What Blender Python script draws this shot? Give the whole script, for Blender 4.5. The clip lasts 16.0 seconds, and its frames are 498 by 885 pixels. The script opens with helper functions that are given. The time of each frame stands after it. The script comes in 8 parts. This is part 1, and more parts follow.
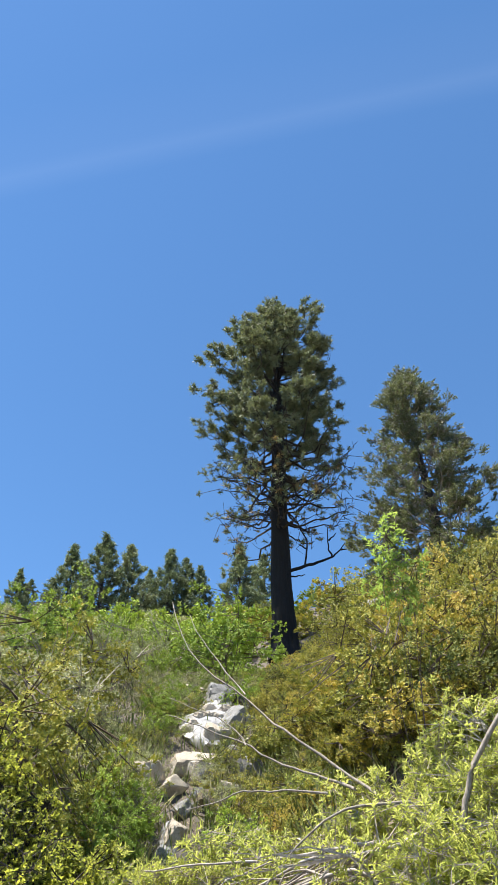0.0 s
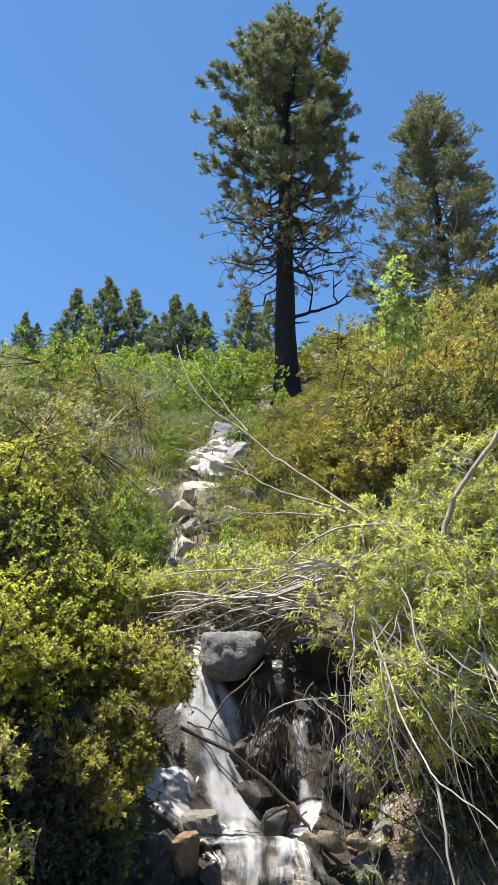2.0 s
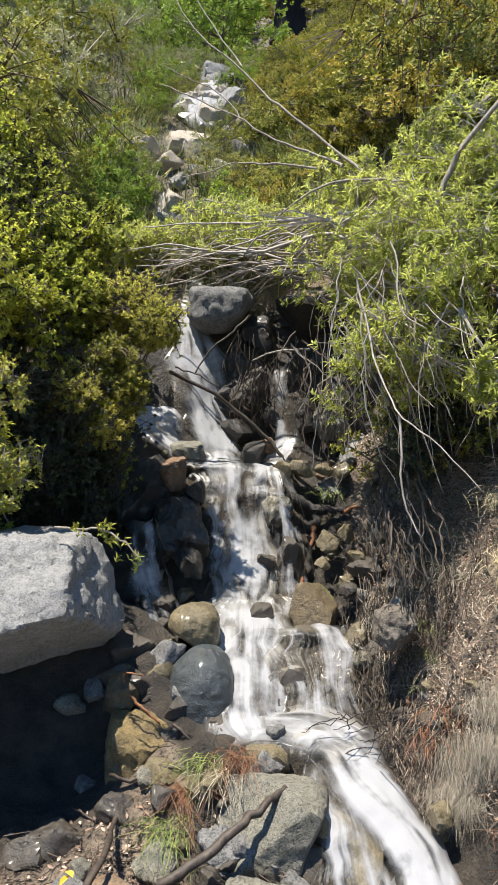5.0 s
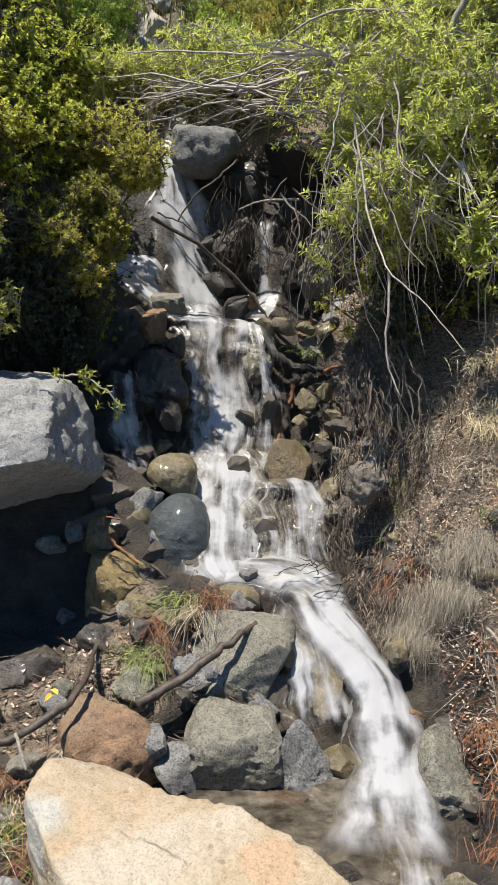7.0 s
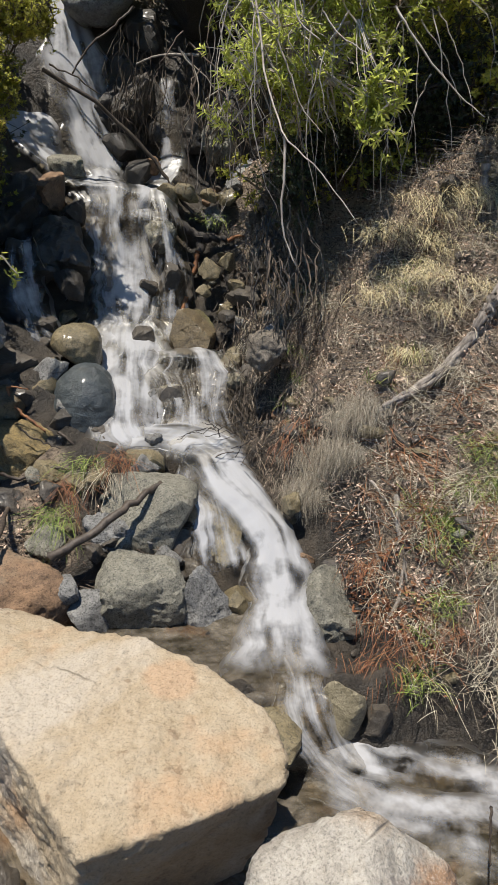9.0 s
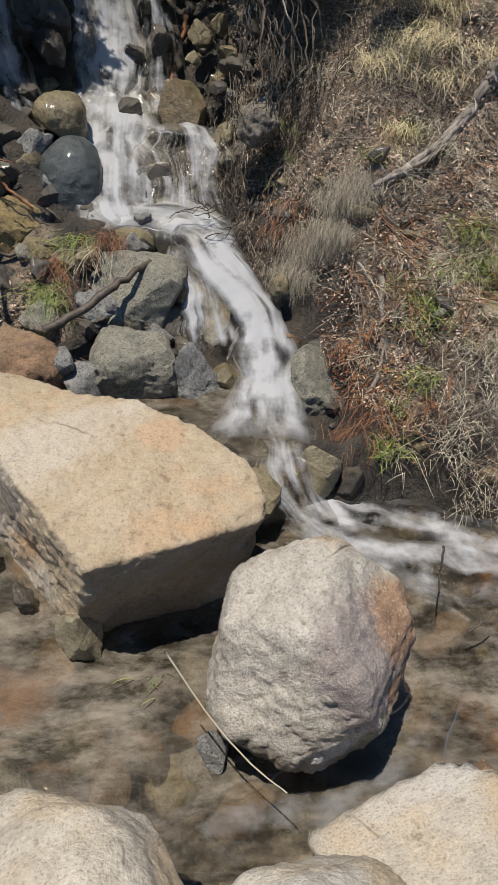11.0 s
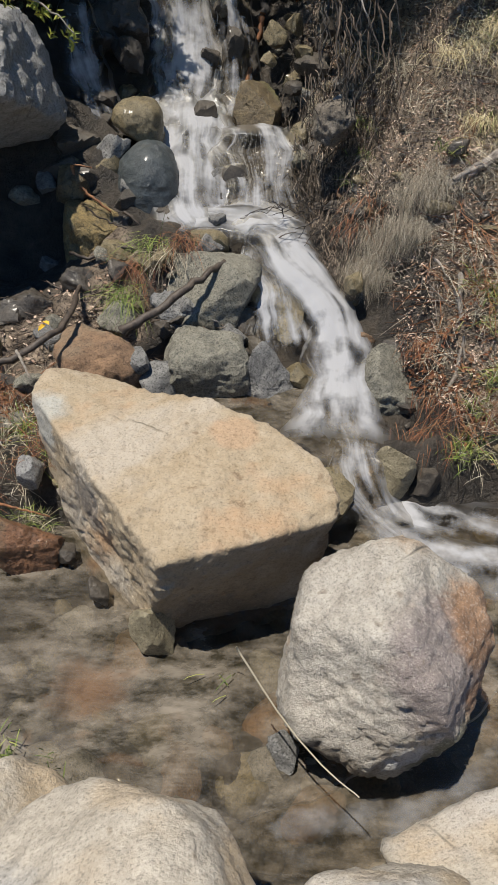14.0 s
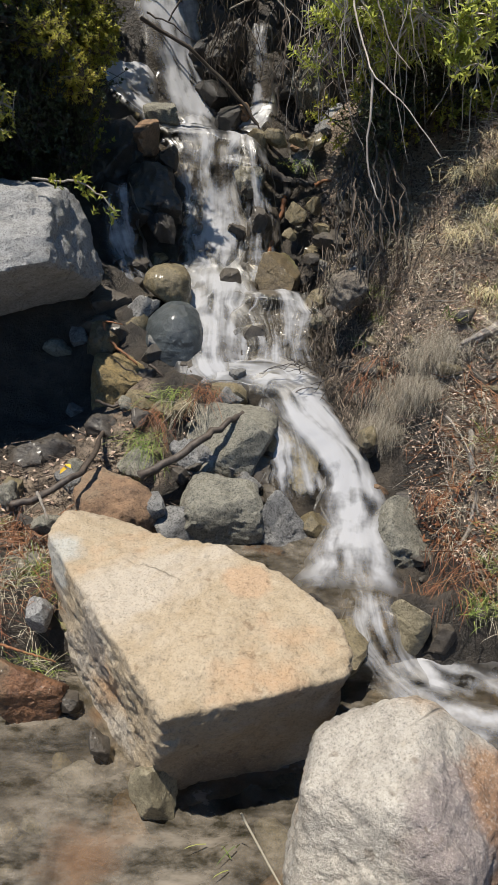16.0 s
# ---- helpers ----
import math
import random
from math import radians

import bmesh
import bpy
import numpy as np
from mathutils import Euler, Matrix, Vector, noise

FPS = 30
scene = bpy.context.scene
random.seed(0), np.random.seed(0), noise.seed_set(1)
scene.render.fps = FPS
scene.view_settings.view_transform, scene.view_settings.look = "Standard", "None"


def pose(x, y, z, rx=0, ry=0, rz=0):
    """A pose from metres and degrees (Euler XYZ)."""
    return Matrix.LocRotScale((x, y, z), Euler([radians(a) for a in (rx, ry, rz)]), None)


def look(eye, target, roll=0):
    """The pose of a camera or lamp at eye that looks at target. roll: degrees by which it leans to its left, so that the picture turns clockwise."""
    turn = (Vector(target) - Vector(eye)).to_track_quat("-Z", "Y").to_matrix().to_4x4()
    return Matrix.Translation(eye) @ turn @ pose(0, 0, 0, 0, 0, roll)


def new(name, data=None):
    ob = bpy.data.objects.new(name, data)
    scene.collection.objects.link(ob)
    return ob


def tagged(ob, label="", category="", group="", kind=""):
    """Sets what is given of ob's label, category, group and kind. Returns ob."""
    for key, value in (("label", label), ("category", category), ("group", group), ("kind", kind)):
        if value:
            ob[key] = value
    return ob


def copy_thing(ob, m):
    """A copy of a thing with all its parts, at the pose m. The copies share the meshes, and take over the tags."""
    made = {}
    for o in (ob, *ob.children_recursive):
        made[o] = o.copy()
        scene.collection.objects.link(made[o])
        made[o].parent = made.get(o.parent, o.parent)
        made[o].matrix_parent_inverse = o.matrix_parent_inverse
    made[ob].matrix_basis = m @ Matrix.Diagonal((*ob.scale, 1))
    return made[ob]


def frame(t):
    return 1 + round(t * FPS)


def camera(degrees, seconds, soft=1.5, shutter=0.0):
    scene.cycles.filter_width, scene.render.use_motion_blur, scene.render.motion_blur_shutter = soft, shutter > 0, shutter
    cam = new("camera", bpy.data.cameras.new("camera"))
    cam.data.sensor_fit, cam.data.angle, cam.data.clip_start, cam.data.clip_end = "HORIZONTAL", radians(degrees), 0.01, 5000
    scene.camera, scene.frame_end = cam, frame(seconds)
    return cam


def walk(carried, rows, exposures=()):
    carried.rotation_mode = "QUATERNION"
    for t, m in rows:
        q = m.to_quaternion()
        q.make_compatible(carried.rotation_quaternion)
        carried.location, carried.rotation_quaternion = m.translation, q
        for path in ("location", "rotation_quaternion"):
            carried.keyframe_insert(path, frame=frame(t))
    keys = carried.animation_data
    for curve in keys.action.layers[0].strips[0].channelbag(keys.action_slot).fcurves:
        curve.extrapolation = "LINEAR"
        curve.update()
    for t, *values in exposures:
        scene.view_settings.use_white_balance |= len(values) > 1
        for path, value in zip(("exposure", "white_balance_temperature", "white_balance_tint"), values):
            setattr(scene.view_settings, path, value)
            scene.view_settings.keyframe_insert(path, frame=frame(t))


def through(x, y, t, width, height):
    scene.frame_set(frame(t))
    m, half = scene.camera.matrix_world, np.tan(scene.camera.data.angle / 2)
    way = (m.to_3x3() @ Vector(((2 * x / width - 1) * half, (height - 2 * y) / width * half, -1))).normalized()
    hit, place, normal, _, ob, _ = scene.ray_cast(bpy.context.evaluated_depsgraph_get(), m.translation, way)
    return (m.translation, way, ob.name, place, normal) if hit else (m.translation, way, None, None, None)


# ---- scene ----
# the camera and its way
cam = camera(38.53, 16.0, 0.5)
PATH = [
    (0.0, 0.000, 0.000, 2.200, 130.01, 1.15, 0.96),
    (0.5, 0.005, 0.011, 2.203, 124.88, 1.33, 1.13),
    (1.0, 0.006, 0.021, 2.202, 119.72, 1.05, 1.08),
    (1.5, 0.002, 0.031, 2.198, 114.73, 0.76, 1.03),
    (2.0, 0.006, 0.029, 2.185, 109.84, 0.42, 0.94),
    (2.5, 0.005, 0.025, 2.162, 104.88, 0.03, 0.77),
    (3.0, 0.006, 0.018, 2.141, 100.03, -0.14, 0.61),
    (3.5, 0.013, 0.022, 2.121, 95.41, -0.32, 0.36),
    (4.0, 0.017, 0.026, 2.105, 91.28, -0.57, 0.09),
    (6.5, 0.002, 0.015, 2.046, 75.11, -3.90, -0.77),
    (7.0, -0.019, 0.022, 2.036, 72.94, -4.28, -1.76),
    (7.5, -0.041, 0.021, 2.032, 70.82, -4.27, -2.92),
    (8.0, -0.029, -0.013, 2.033, 68.71, -4.42, -4.39),
    (8.5, 0.016, -0.066, 2.046, 66.30, -4.98, -6.06),
    (9.0, 0.049, -0.133, 2.053, 63.60, -5.94, -8.11),
    (11.5, 0.071, -0.340, 1.974, 46.27, -7.06, -7.79),
    (12.0, 0.091, -0.345, 1.969, 44.98, -4.85, -4.73),
    (12.5, 0.094, -0.360, 1.976, 45.27, -3.29, -3.17),
    (13.0, 0.081, -0.356, 1.975, 45.90, -2.62, -2.79),
    (13.5, 0.070, -0.337, 1.965, 46.93, -2.93, -3.11),
    (14.0, 0.056, -0.327, 1.966, 48.63, -3.52, -3.36),
    (14.5, 0.050, -0.344, 1.978, 51.26, -4.10, -3.28),
    (15.0, 0.043, -0.355, 1.988, 54.39, -4.40, -2.81),
    (15.5, 0.043, -0.357, 1.996, 57.46, -4.41, -2.07),
    (16.0, 0.054, -0.352, 1.996, 60.15, -4.26, -1.38),
]
EXPOSURES = [(0.0, 1.3), (2.0, 1.31), (3.0, 1.3), (4.0, 1.18), (7.0, 0.85), (8.0, 0.69), (9.0, 0.56), (12.0, 0.32), (14.0, 0.37), (16.0, 0.54)]
walk(cam, [(t, pose(x, y, z, rx, ry, rz)) for t, x, y, z, rx, ry, rz in PATH], EXPOSURES)

# sky and sun: high, to the left of the first view and a little behind it
SUN_AZ, SUN_EL = -103.0, 74.0
world = bpy.data.worlds.new("sky")
scene.world = world
world.use_nodes = True
wn = world.node_tree.nodes
sky = wn.new("ShaderNodeTexSky")
sky.sky_type, sky.sun_disc = "NISHITA", False
sky.sun_elevation, sky.sun_rotation = radians(SUN_EL), radians(SUN_AZ)
sky.altitude, sky.air_density, sky.dust_density, sky.ozone_density = 1900, 1.0, 0.1, 3.0
rich = wn.new("ShaderNodeHueSaturation")
rich.inputs["Saturation"].default_value, rich.inputs["Hue"].default_value, rich.inputs["Value"].default_value = 1.14, 0.4965, 1.04
world.node_tree.links.new(sky.outputs[0], rich.inputs["Color"])
# one faint streak of high cirrus
air = wn.new("ShaderNodeTexCoord")
across = wn.new("ShaderNodeVectorMath")
across.operation = "DOT_PRODUCT"
across.inputs[1].default_value = (0.171, 0.884, -0.434)
veil = wn.new("ShaderNodeValToRGB")
veil.color_ramp.elements.new(0.5), veil.color_ramp.elements.new(0.52)
for stop, (at_share, haze) in zip(veil.color_ramp.elements, ((0.42, 0.0), (0.485, 0.009), (0.5, 0.02), (0.525, 0.0))):
    stop.position, stop.color = at_share, (haze, haze, haze, 1)
shift = wn.new("ShaderNodeMath")
shift.inputs[1].default_value = 0.5
cloudy = wn.new("ShaderNodeMix")
cloudy.data_type = "RGBA"
cloudy.inputs[7].default_value = (7.5, 8.2, 9.2, 1.0)
for a_out, b_in in ((air.outputs["Generated"], across.inputs[0]), (across.outputs["Value"], shift.inputs[0]), (shift.outputs[0], veil.inputs[0]), (veil.outputs[0], cloudy.inputs[0]), (rich.outputs[0], cloudy.inputs[6]), (cloudy.outputs[2], wn["Background"].inputs[0])):
    world.node_tree.links.new(a_out, b_in)
wn["Background"].inputs[1].default_value = 0.096
sun_data = bpy.data.lights.new("sun", "SUN")
sun_data.energy, sun_data.angle, sun_data.color = 5.0, radians(0.5), (1.0, 0.935, 0.825)
sun = new("sun", sun_data)
to_sun = Vector((math.sin(radians(SUN_AZ)) * math.cos(radians(SUN_EL)), math.cos(radians(SUN_AZ)) * math.cos(radians(SUN_EL)), math.sin(radians(SUN_EL))))
sun.matrix_world = look(to_sun * 60, (0, 0, 0))


# ---------------------------------------------------------------- materials
class Nodes:
    """Short hand for a node tree."""

    def __init__(self, name):
        self.mat = bpy.data.materials.new(name)
        self.mat.use_nodes = True
        self.tree = self.mat.node_tree
        self.tree.nodes.clear()
        self.out = self.tree.nodes.new("ShaderNodeOutputMaterial")

    def add(self, kind, **sets):
        n = self.tree.nodes.new(kind)
        for k, v in sets.items():
            if k in n.inputs:
                self.put(n.inputs[k], v)
        return n

    def put(self, socket, v):
        if isinstance(v, bpy.types.NodeSocket):
            self.tree.links.new(v, socket)
        elif hasattr(socket.default_value, "__len__") and not isinstance(v, str):
            v = tuple(v)
            socket.default_value = v + (1.0,) if len(socket.default_value) == 4 and len(v) == 3 else v
        else:
            socket.default_value = v

    def coords(self, which="Object"):
        return self.add("ShaderNodeTexCoord").outputs[which]

    def noise(self, scale, vector=None, detail=4.0, rough=0.55, distort=0.0):
        n = self.add("ShaderNodeTexNoise", Scale=scale, Detail=detail, Roughness=rough, Distortion=distort)
        if vector is not None:
            self.put(n.inputs["Vector"], vector)
        return n.outputs["Fac"]

    def ramp(self, fac, stops):
        n = self.add("ShaderNodeValToRGB", Fac=fac)
        e = n.color_ramp.elements
        while len(e) < len(stops):
            e.new(0.5)
        for el, (at, c) in zip(e, stops):
            el.position = at
            c = (c, c, c) if not hasattr(c, "__len__") else c
            el.color = (*c, 1.0)
        return n.outputs["Color"]

    def mix(self, fac, a, b, blend="MIX"):
        n = self.tree.nodes.new("ShaderNodeMix")
        n.data_type, n.blend_type = "RGBA", blend
        self.put(n.inputs[0], fac), self.put(n.inputs[6], a), self.put(n.inputs[7], b)
        return n.outputs[2]

    def math(self, op, a, b=0.5, c=0.5):
        n = self.tree.nodes.new("ShaderNodeMath")
        n.operation = op
        self.put(n.inputs[0], a), self.put(n.inputs[1], b), self.put(n.inputs[2], c)
        return n.outputs[0]

    def bump(self, height, strength=0.4, distance=0.02, normal=None):
        n = self.add("ShaderNodeBump", Strength=strength, Distance=distance, Height=height)
        if normal is not None:
            self.put(n.inputs["Normal"], normal)
        return n.outputs[0]

    def surface(self, shader):
        self.tree.links.new(shader.outputs[0] if isinstance(shader, bpy.types.Node) else shader, self.out.inputs["Surface"])
        return self.mat


def granite(name, pale, dark, stain, rough=0.85, speck=0.5, stain_at=0.56, wet=0.0, grain=130.0, relief=0.75, chips=0.3, patch=None, patch_at=0.52, zones=()):
    """Speckled stone with stains; wet stone is darker and glossier."""
    k = Nodes(name)
    co = k.coords()
    rnd = k.add("ShaderNodeObjectInfo").outputs["Random"]
    shift = k.add("ShaderNodeVectorMath")
    k.put(shift.inputs[0], co)
    k.put(shift.inputs[1], k.add("ShaderNodeCombineXYZ", X=rnd, Y=rnd, Z=rnd).outputs[0])
    co = shift.outputs[0]
    big = k.noise(2.6, co, 5)
    mid = k.noise(13.0, co, 6, 0.65)
    base = k.mix(k.ramp(mid, [(0.3, 0.0), (0.7, 1.0)]), dark, pale)
    base = k.mix(k.ramp(big, [(stain_at, 0.0), (stain_at + 0.16, 1.0)]), base, stain)
    if patch:
        base = k.mix(k.ramp(k.noise(1.7, co, 4, 0.6, 0.4), [(patch_at, 0.0), (patch_at + 0.1, 0.85)]), base, patch)
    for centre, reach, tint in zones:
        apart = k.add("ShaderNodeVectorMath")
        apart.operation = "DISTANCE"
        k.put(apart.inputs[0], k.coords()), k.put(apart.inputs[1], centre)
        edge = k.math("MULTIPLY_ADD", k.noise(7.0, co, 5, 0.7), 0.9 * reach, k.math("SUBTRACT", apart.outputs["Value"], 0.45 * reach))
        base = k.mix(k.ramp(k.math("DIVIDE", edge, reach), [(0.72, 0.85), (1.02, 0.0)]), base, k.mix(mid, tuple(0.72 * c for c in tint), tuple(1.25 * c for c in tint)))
    spots = k.ramp(k.noise(19.0, co, 2, 0.5), [(0.66, 0.0), (0.72, 0.55)])
    base = k.mix(spots, base, tuple(0.4 * c for c in stain))
    fine = k.noise(grain, co, 3, 0.75)
    coarse = k.noise(grain * 0.36, co, 3, 0.7)
    base = k.mix(k.math("MULTIPLY", k.ramp(fine, [(0.36, 1.0), (0.47, 0.0)]), speck), base, tuple(0.28 * c for c in dark))
    base = k.mix(k.math("MULTIPLY", k.ramp(fine, [(0.56, 0.0), (0.68, 1.0)]), speck * 0.7), base, tuple(min(0.9, 1.35 * c) for c in pale))
    base = k.mix(k.math("MULTIPLY", k.ramp(coarse, [(0.34, 1.0), (0.45, 0.0)]), speck * 0.6), base, tuple(0.45 * c for c in dark))
    base = k.mix(k.math("MULTIPLY", k.ramp(coarse, [(0.57, 0.0), (0.66, 1.0)]), speck * 0.5), base, tuple(min(0.9, 1.2 * c) for c in pale))
    veins = k.add("ShaderNodeTexVoronoi", Scale=2.3, Vector=co)
    veins.feature = "DISTANCE_TO_EDGE"
    crack = k.ramp(veins.outputs["Distance"], [(0.0, 1.0), (0.012, 0.0)])
    crack = k.math("MULTIPLY", crack, k.ramp(k.noise(3.1, co), [(0.56, 0.0), (0.66, 0.6)]))
    base = k.mix(crack, base, tuple(0.25 * c for c in dark))
    chip = k.noise(38.0, co, 5, 0.7)
    height = k.math("ADD", k.math("MULTIPLY", mid, 0.5), k.math("MULTIPLY", fine, 0.34))
    height = k.math("ADD", height, k.math("MULTIPLY", chip, 0.5))
    base = k.mix(k.ramp(chip, [(0.3, chips), (0.44, 0.0)]), base, tuple(0.4 * c for c in dark))
    height = k.math("SUBTRACT", height, k.math("MULTIPLY", crack, 0.5))
    p = k.add("ShaderNodeBsdfPrincipled", Roughness=rough)
    k.put(p.inputs["Base Color"], base)
    if wet:
        k.put(p.inputs["Roughness"], k.ramp(mid, [(0.3, 0.4), (0.75, 0.75)]))
        p.inputs["Coat Weight"].default_value, p.inputs["Coat Roughness"].default_value = 0.4 * wet, 0.18
    k.put(p.inputs["Normal"], k.bump(height, relief, 0.018))
    return k.surface(p)


def leaf_material(name, colours, through=0.46, rough=0.45, spread=0.5):
    """Leaves: a different tint for each leaf and each plant, light shining through."""
    k = Nodes(name)
    isl = k.add("ShaderNodeNewGeometry").outputs["Random Per Island"]
    rnd = k.add("ShaderNodeObjectInfo").outputs["Random"]
    n = len(colours)
    pick = k.math("MULTIPLY_ADD", isl, spread, k.math("MULTIPLY", rnd, 1 - spread))
    clump = k.noise(2.2, k.coords(), 2)
    pick = k.math("ADD", k.math("MULTIPLY", pick, 0.7), k.math("MULTIPLY", clump, 0.3))
    base = k.ramp(pick, [(0.15 + 0.7 * i / max(1, n - 1), c) for i, c in enumerate(colours)])
    p = k.add("ShaderNodeBsdfPrincipled", Roughness=rough)
    k.put(p.inputs["Base Color"], base)
    tr = k.add("ShaderNodeBsdfTranslucent")
    k.put(tr.inputs["Color"], k.mix(0.3, k.mix(1.0, base, (1.9, 1.95, 1.4), "MULTIPLY"), (0.44, 0.48, 0.16)))
    m = k.add("ShaderNodeMixShader", Fac=through)
    k.tree.links.new(p.outputs[0], m.inputs[1])
    k.tree.links.new(tr.outputs[0], m.inputs[2])
    return k.surface(m)


def bark(name, pale, dark, scale=30.0, stretch=0.15, rough=0.9, depth=0.01):
    k = Nodes(name)
    co = k.coords()
    m = k.add("ShaderNodeMapping", Vector=co, Scale=(1.0, 1.0, stretch))
    a = k.noise(scale, m.outputs[0], 5, 0.65)
    b = k.noise(scale * 0.22, co, 3)
    base = k.mix(k.ramp(a, [(0.35, 0.0), (0.65, 1.0)]), dark, pale)
    base = k.mix(k.math("MULTIPLY", b, 0.5), base, dark)
    p = k.add("ShaderNodeBsdfPrincipled", Roughness=rough)
    k.put(p.inputs["Base Color"], base)
    k.put(p.inputs["Normal"], k.bump(a, 0.8, depth))
    return k.surface(p)


def straw(name, colours, rough=0.8):
    k = Nodes(name)
    isl = k.add("ShaderNodeNewGeometry").outputs["Random Per Island"]
    base = k.ramp(isl, [(0.05 + 0.9 * i / max(1, len(colours) - 1), c) for i, c in enumerate(colours)])
    p = k.add("ShaderNodeBsdfPrincipled", Roughness=rough)
    k.put(p.inputs["Base Color"], base)
    return k.surface(p)


def soil_material():
    k = Nodes("hillside_soil")
    co = k.coords()
    a, b, c = k.noise(0.8, co, 6), k.noise(9.0, co, 6, 0.7), k.noise(70.0, co, 4, 0.7)
    base = k.mix(k.ramp(b, [(0.35, 0.0), (0.65, 1.0)]), (0.075, 0.056, 0.04), (0.34, 0.265, 0.195))
    base = k.mix(k.ramp(a, [(0.45, 0.0), (0.62, 0.7)]), base, (0.26, 0.205, 0.145))
    base = k.mix(k.ramp(c, [(0.38, 0.8), (0.5, 0.0)]), base, (0.022, 0.015, 0.01))
    base = k.mix(k.ramp(c, [(0.6, 0.0), (0.72, 0.7)]), base, (0.26, 0.2, 0.14))
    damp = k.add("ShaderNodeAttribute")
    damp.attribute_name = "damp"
    # one dark soil colour for wet ground and for painted-in shade
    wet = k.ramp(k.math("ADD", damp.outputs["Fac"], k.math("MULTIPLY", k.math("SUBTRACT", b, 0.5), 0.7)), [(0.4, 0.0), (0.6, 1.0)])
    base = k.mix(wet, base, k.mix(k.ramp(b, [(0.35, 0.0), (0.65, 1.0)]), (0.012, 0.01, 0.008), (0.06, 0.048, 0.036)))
    p = k.add("ShaderNodeBsdfPrincipled", Roughness=0.95)
    k.put(p.inputs["Base Color"], base)
    k.put(p.inputs["Roughness"], k.math("MULTIPLY_ADD", wet, -0.4, 0.95))
    h = k.math("ADD", b, k.math("MULTIPLY", c, 0.45))
    k.put(p.inputs["Normal"], k.bump(h, 0.9, 0.05))
    return k.surface(p)


def foam_material(name, low, high, streak=9.0, stretch=0.09, body=0.0):
    """Falling water: soft white froth in long threads over clear water."""
    k = Nodes(name)
    uv = k.coords("UV")
    m = k.add("ShaderNodeMapping", Vector=uv, Scale=(1.0, stretch, 1.0))
    a = k.noise(streak, m.outputs[0], 3, 0.5, 0.1)
    m2 = k.add("ShaderNodeMapping", Vector=uv, Scale=(1.0, stretch * 1.6, 1.0))
    b = k.noise(streak * 3.4, m2.outputs[0], 3, 0.55, 0.1)
    c = k.noise(5.0, uv, 4, 0.6)
    mask = k.math("MULTIPLY_ADD", a, 0.8, k.math("MULTIPLY_ADD", b, 0.4, k.math("MULTIPLY_ADD", c, 0.9, -0.55)))
    edge = k.add("ShaderNodeAttribute")
    edge.attribute_name = "edge"
    core = k.math("MULTIPLY_ADD", edge.outputs["Fac"], 0.3, body - 0.22)
    foam = k.ramp(k.math("ADD", mask, core), [(low, 0.0), ((low + high) / 2, 0.42), (high, 1.0)])
    foam = k.math("MULTIPLY", foam, k.ramp(edge.outputs["Fac"], [(0.0, 0.0), (0.2, 0.35), (0.55, 1.0)]))
    white = k.add("ShaderNodeBsdfDiffuse", Color=(0.44, 0.44, 0.455))
    thru = k.add("ShaderNodeBsdfTranslucent", Color=(0.6, 0.63, 0.67))
    froth = k.add("ShaderNodeMixShader", Fac=0.3)
    k.tree.links.new(white.outputs[0], froth.inputs[1])
    k.tree.links.new(thru.outputs[0], froth.inputs[2])
    clear = k.add("ShaderNodeBsdfTransparent", Color=(0.93, 0.91, 0.87))
    gloss = k.add("ShaderNodeBsdfGlossy", Roughness=0.35)
    k.put(gloss.inputs["Normal"], k.bump(mask, 0.5, 0.03))
    k.put(white.inputs["Normal"], k.bump(mask, 0.3, 0.04))
    fr = k.add("ShaderNodeFresnel", IOR=1.33)
    wet = k.add("ShaderNodeMixShader", Fac=k.math("MULTIPLY", fr.outputs[0], 0.3))
    k.tree.links.new(clear.outputs[0], wet.inputs[1])
    k.tree.links.new(gloss.outputs[0], wet.inputs[2])
    allm = k.add("ShaderNodeMixShader", Fac=foam)
    k.tree.links.new(wet.outputs[0], allm.inputs[1])
    k.tree.links.new(froth.outputs[0], allm.inputs[2])
    return k.surface(allm)


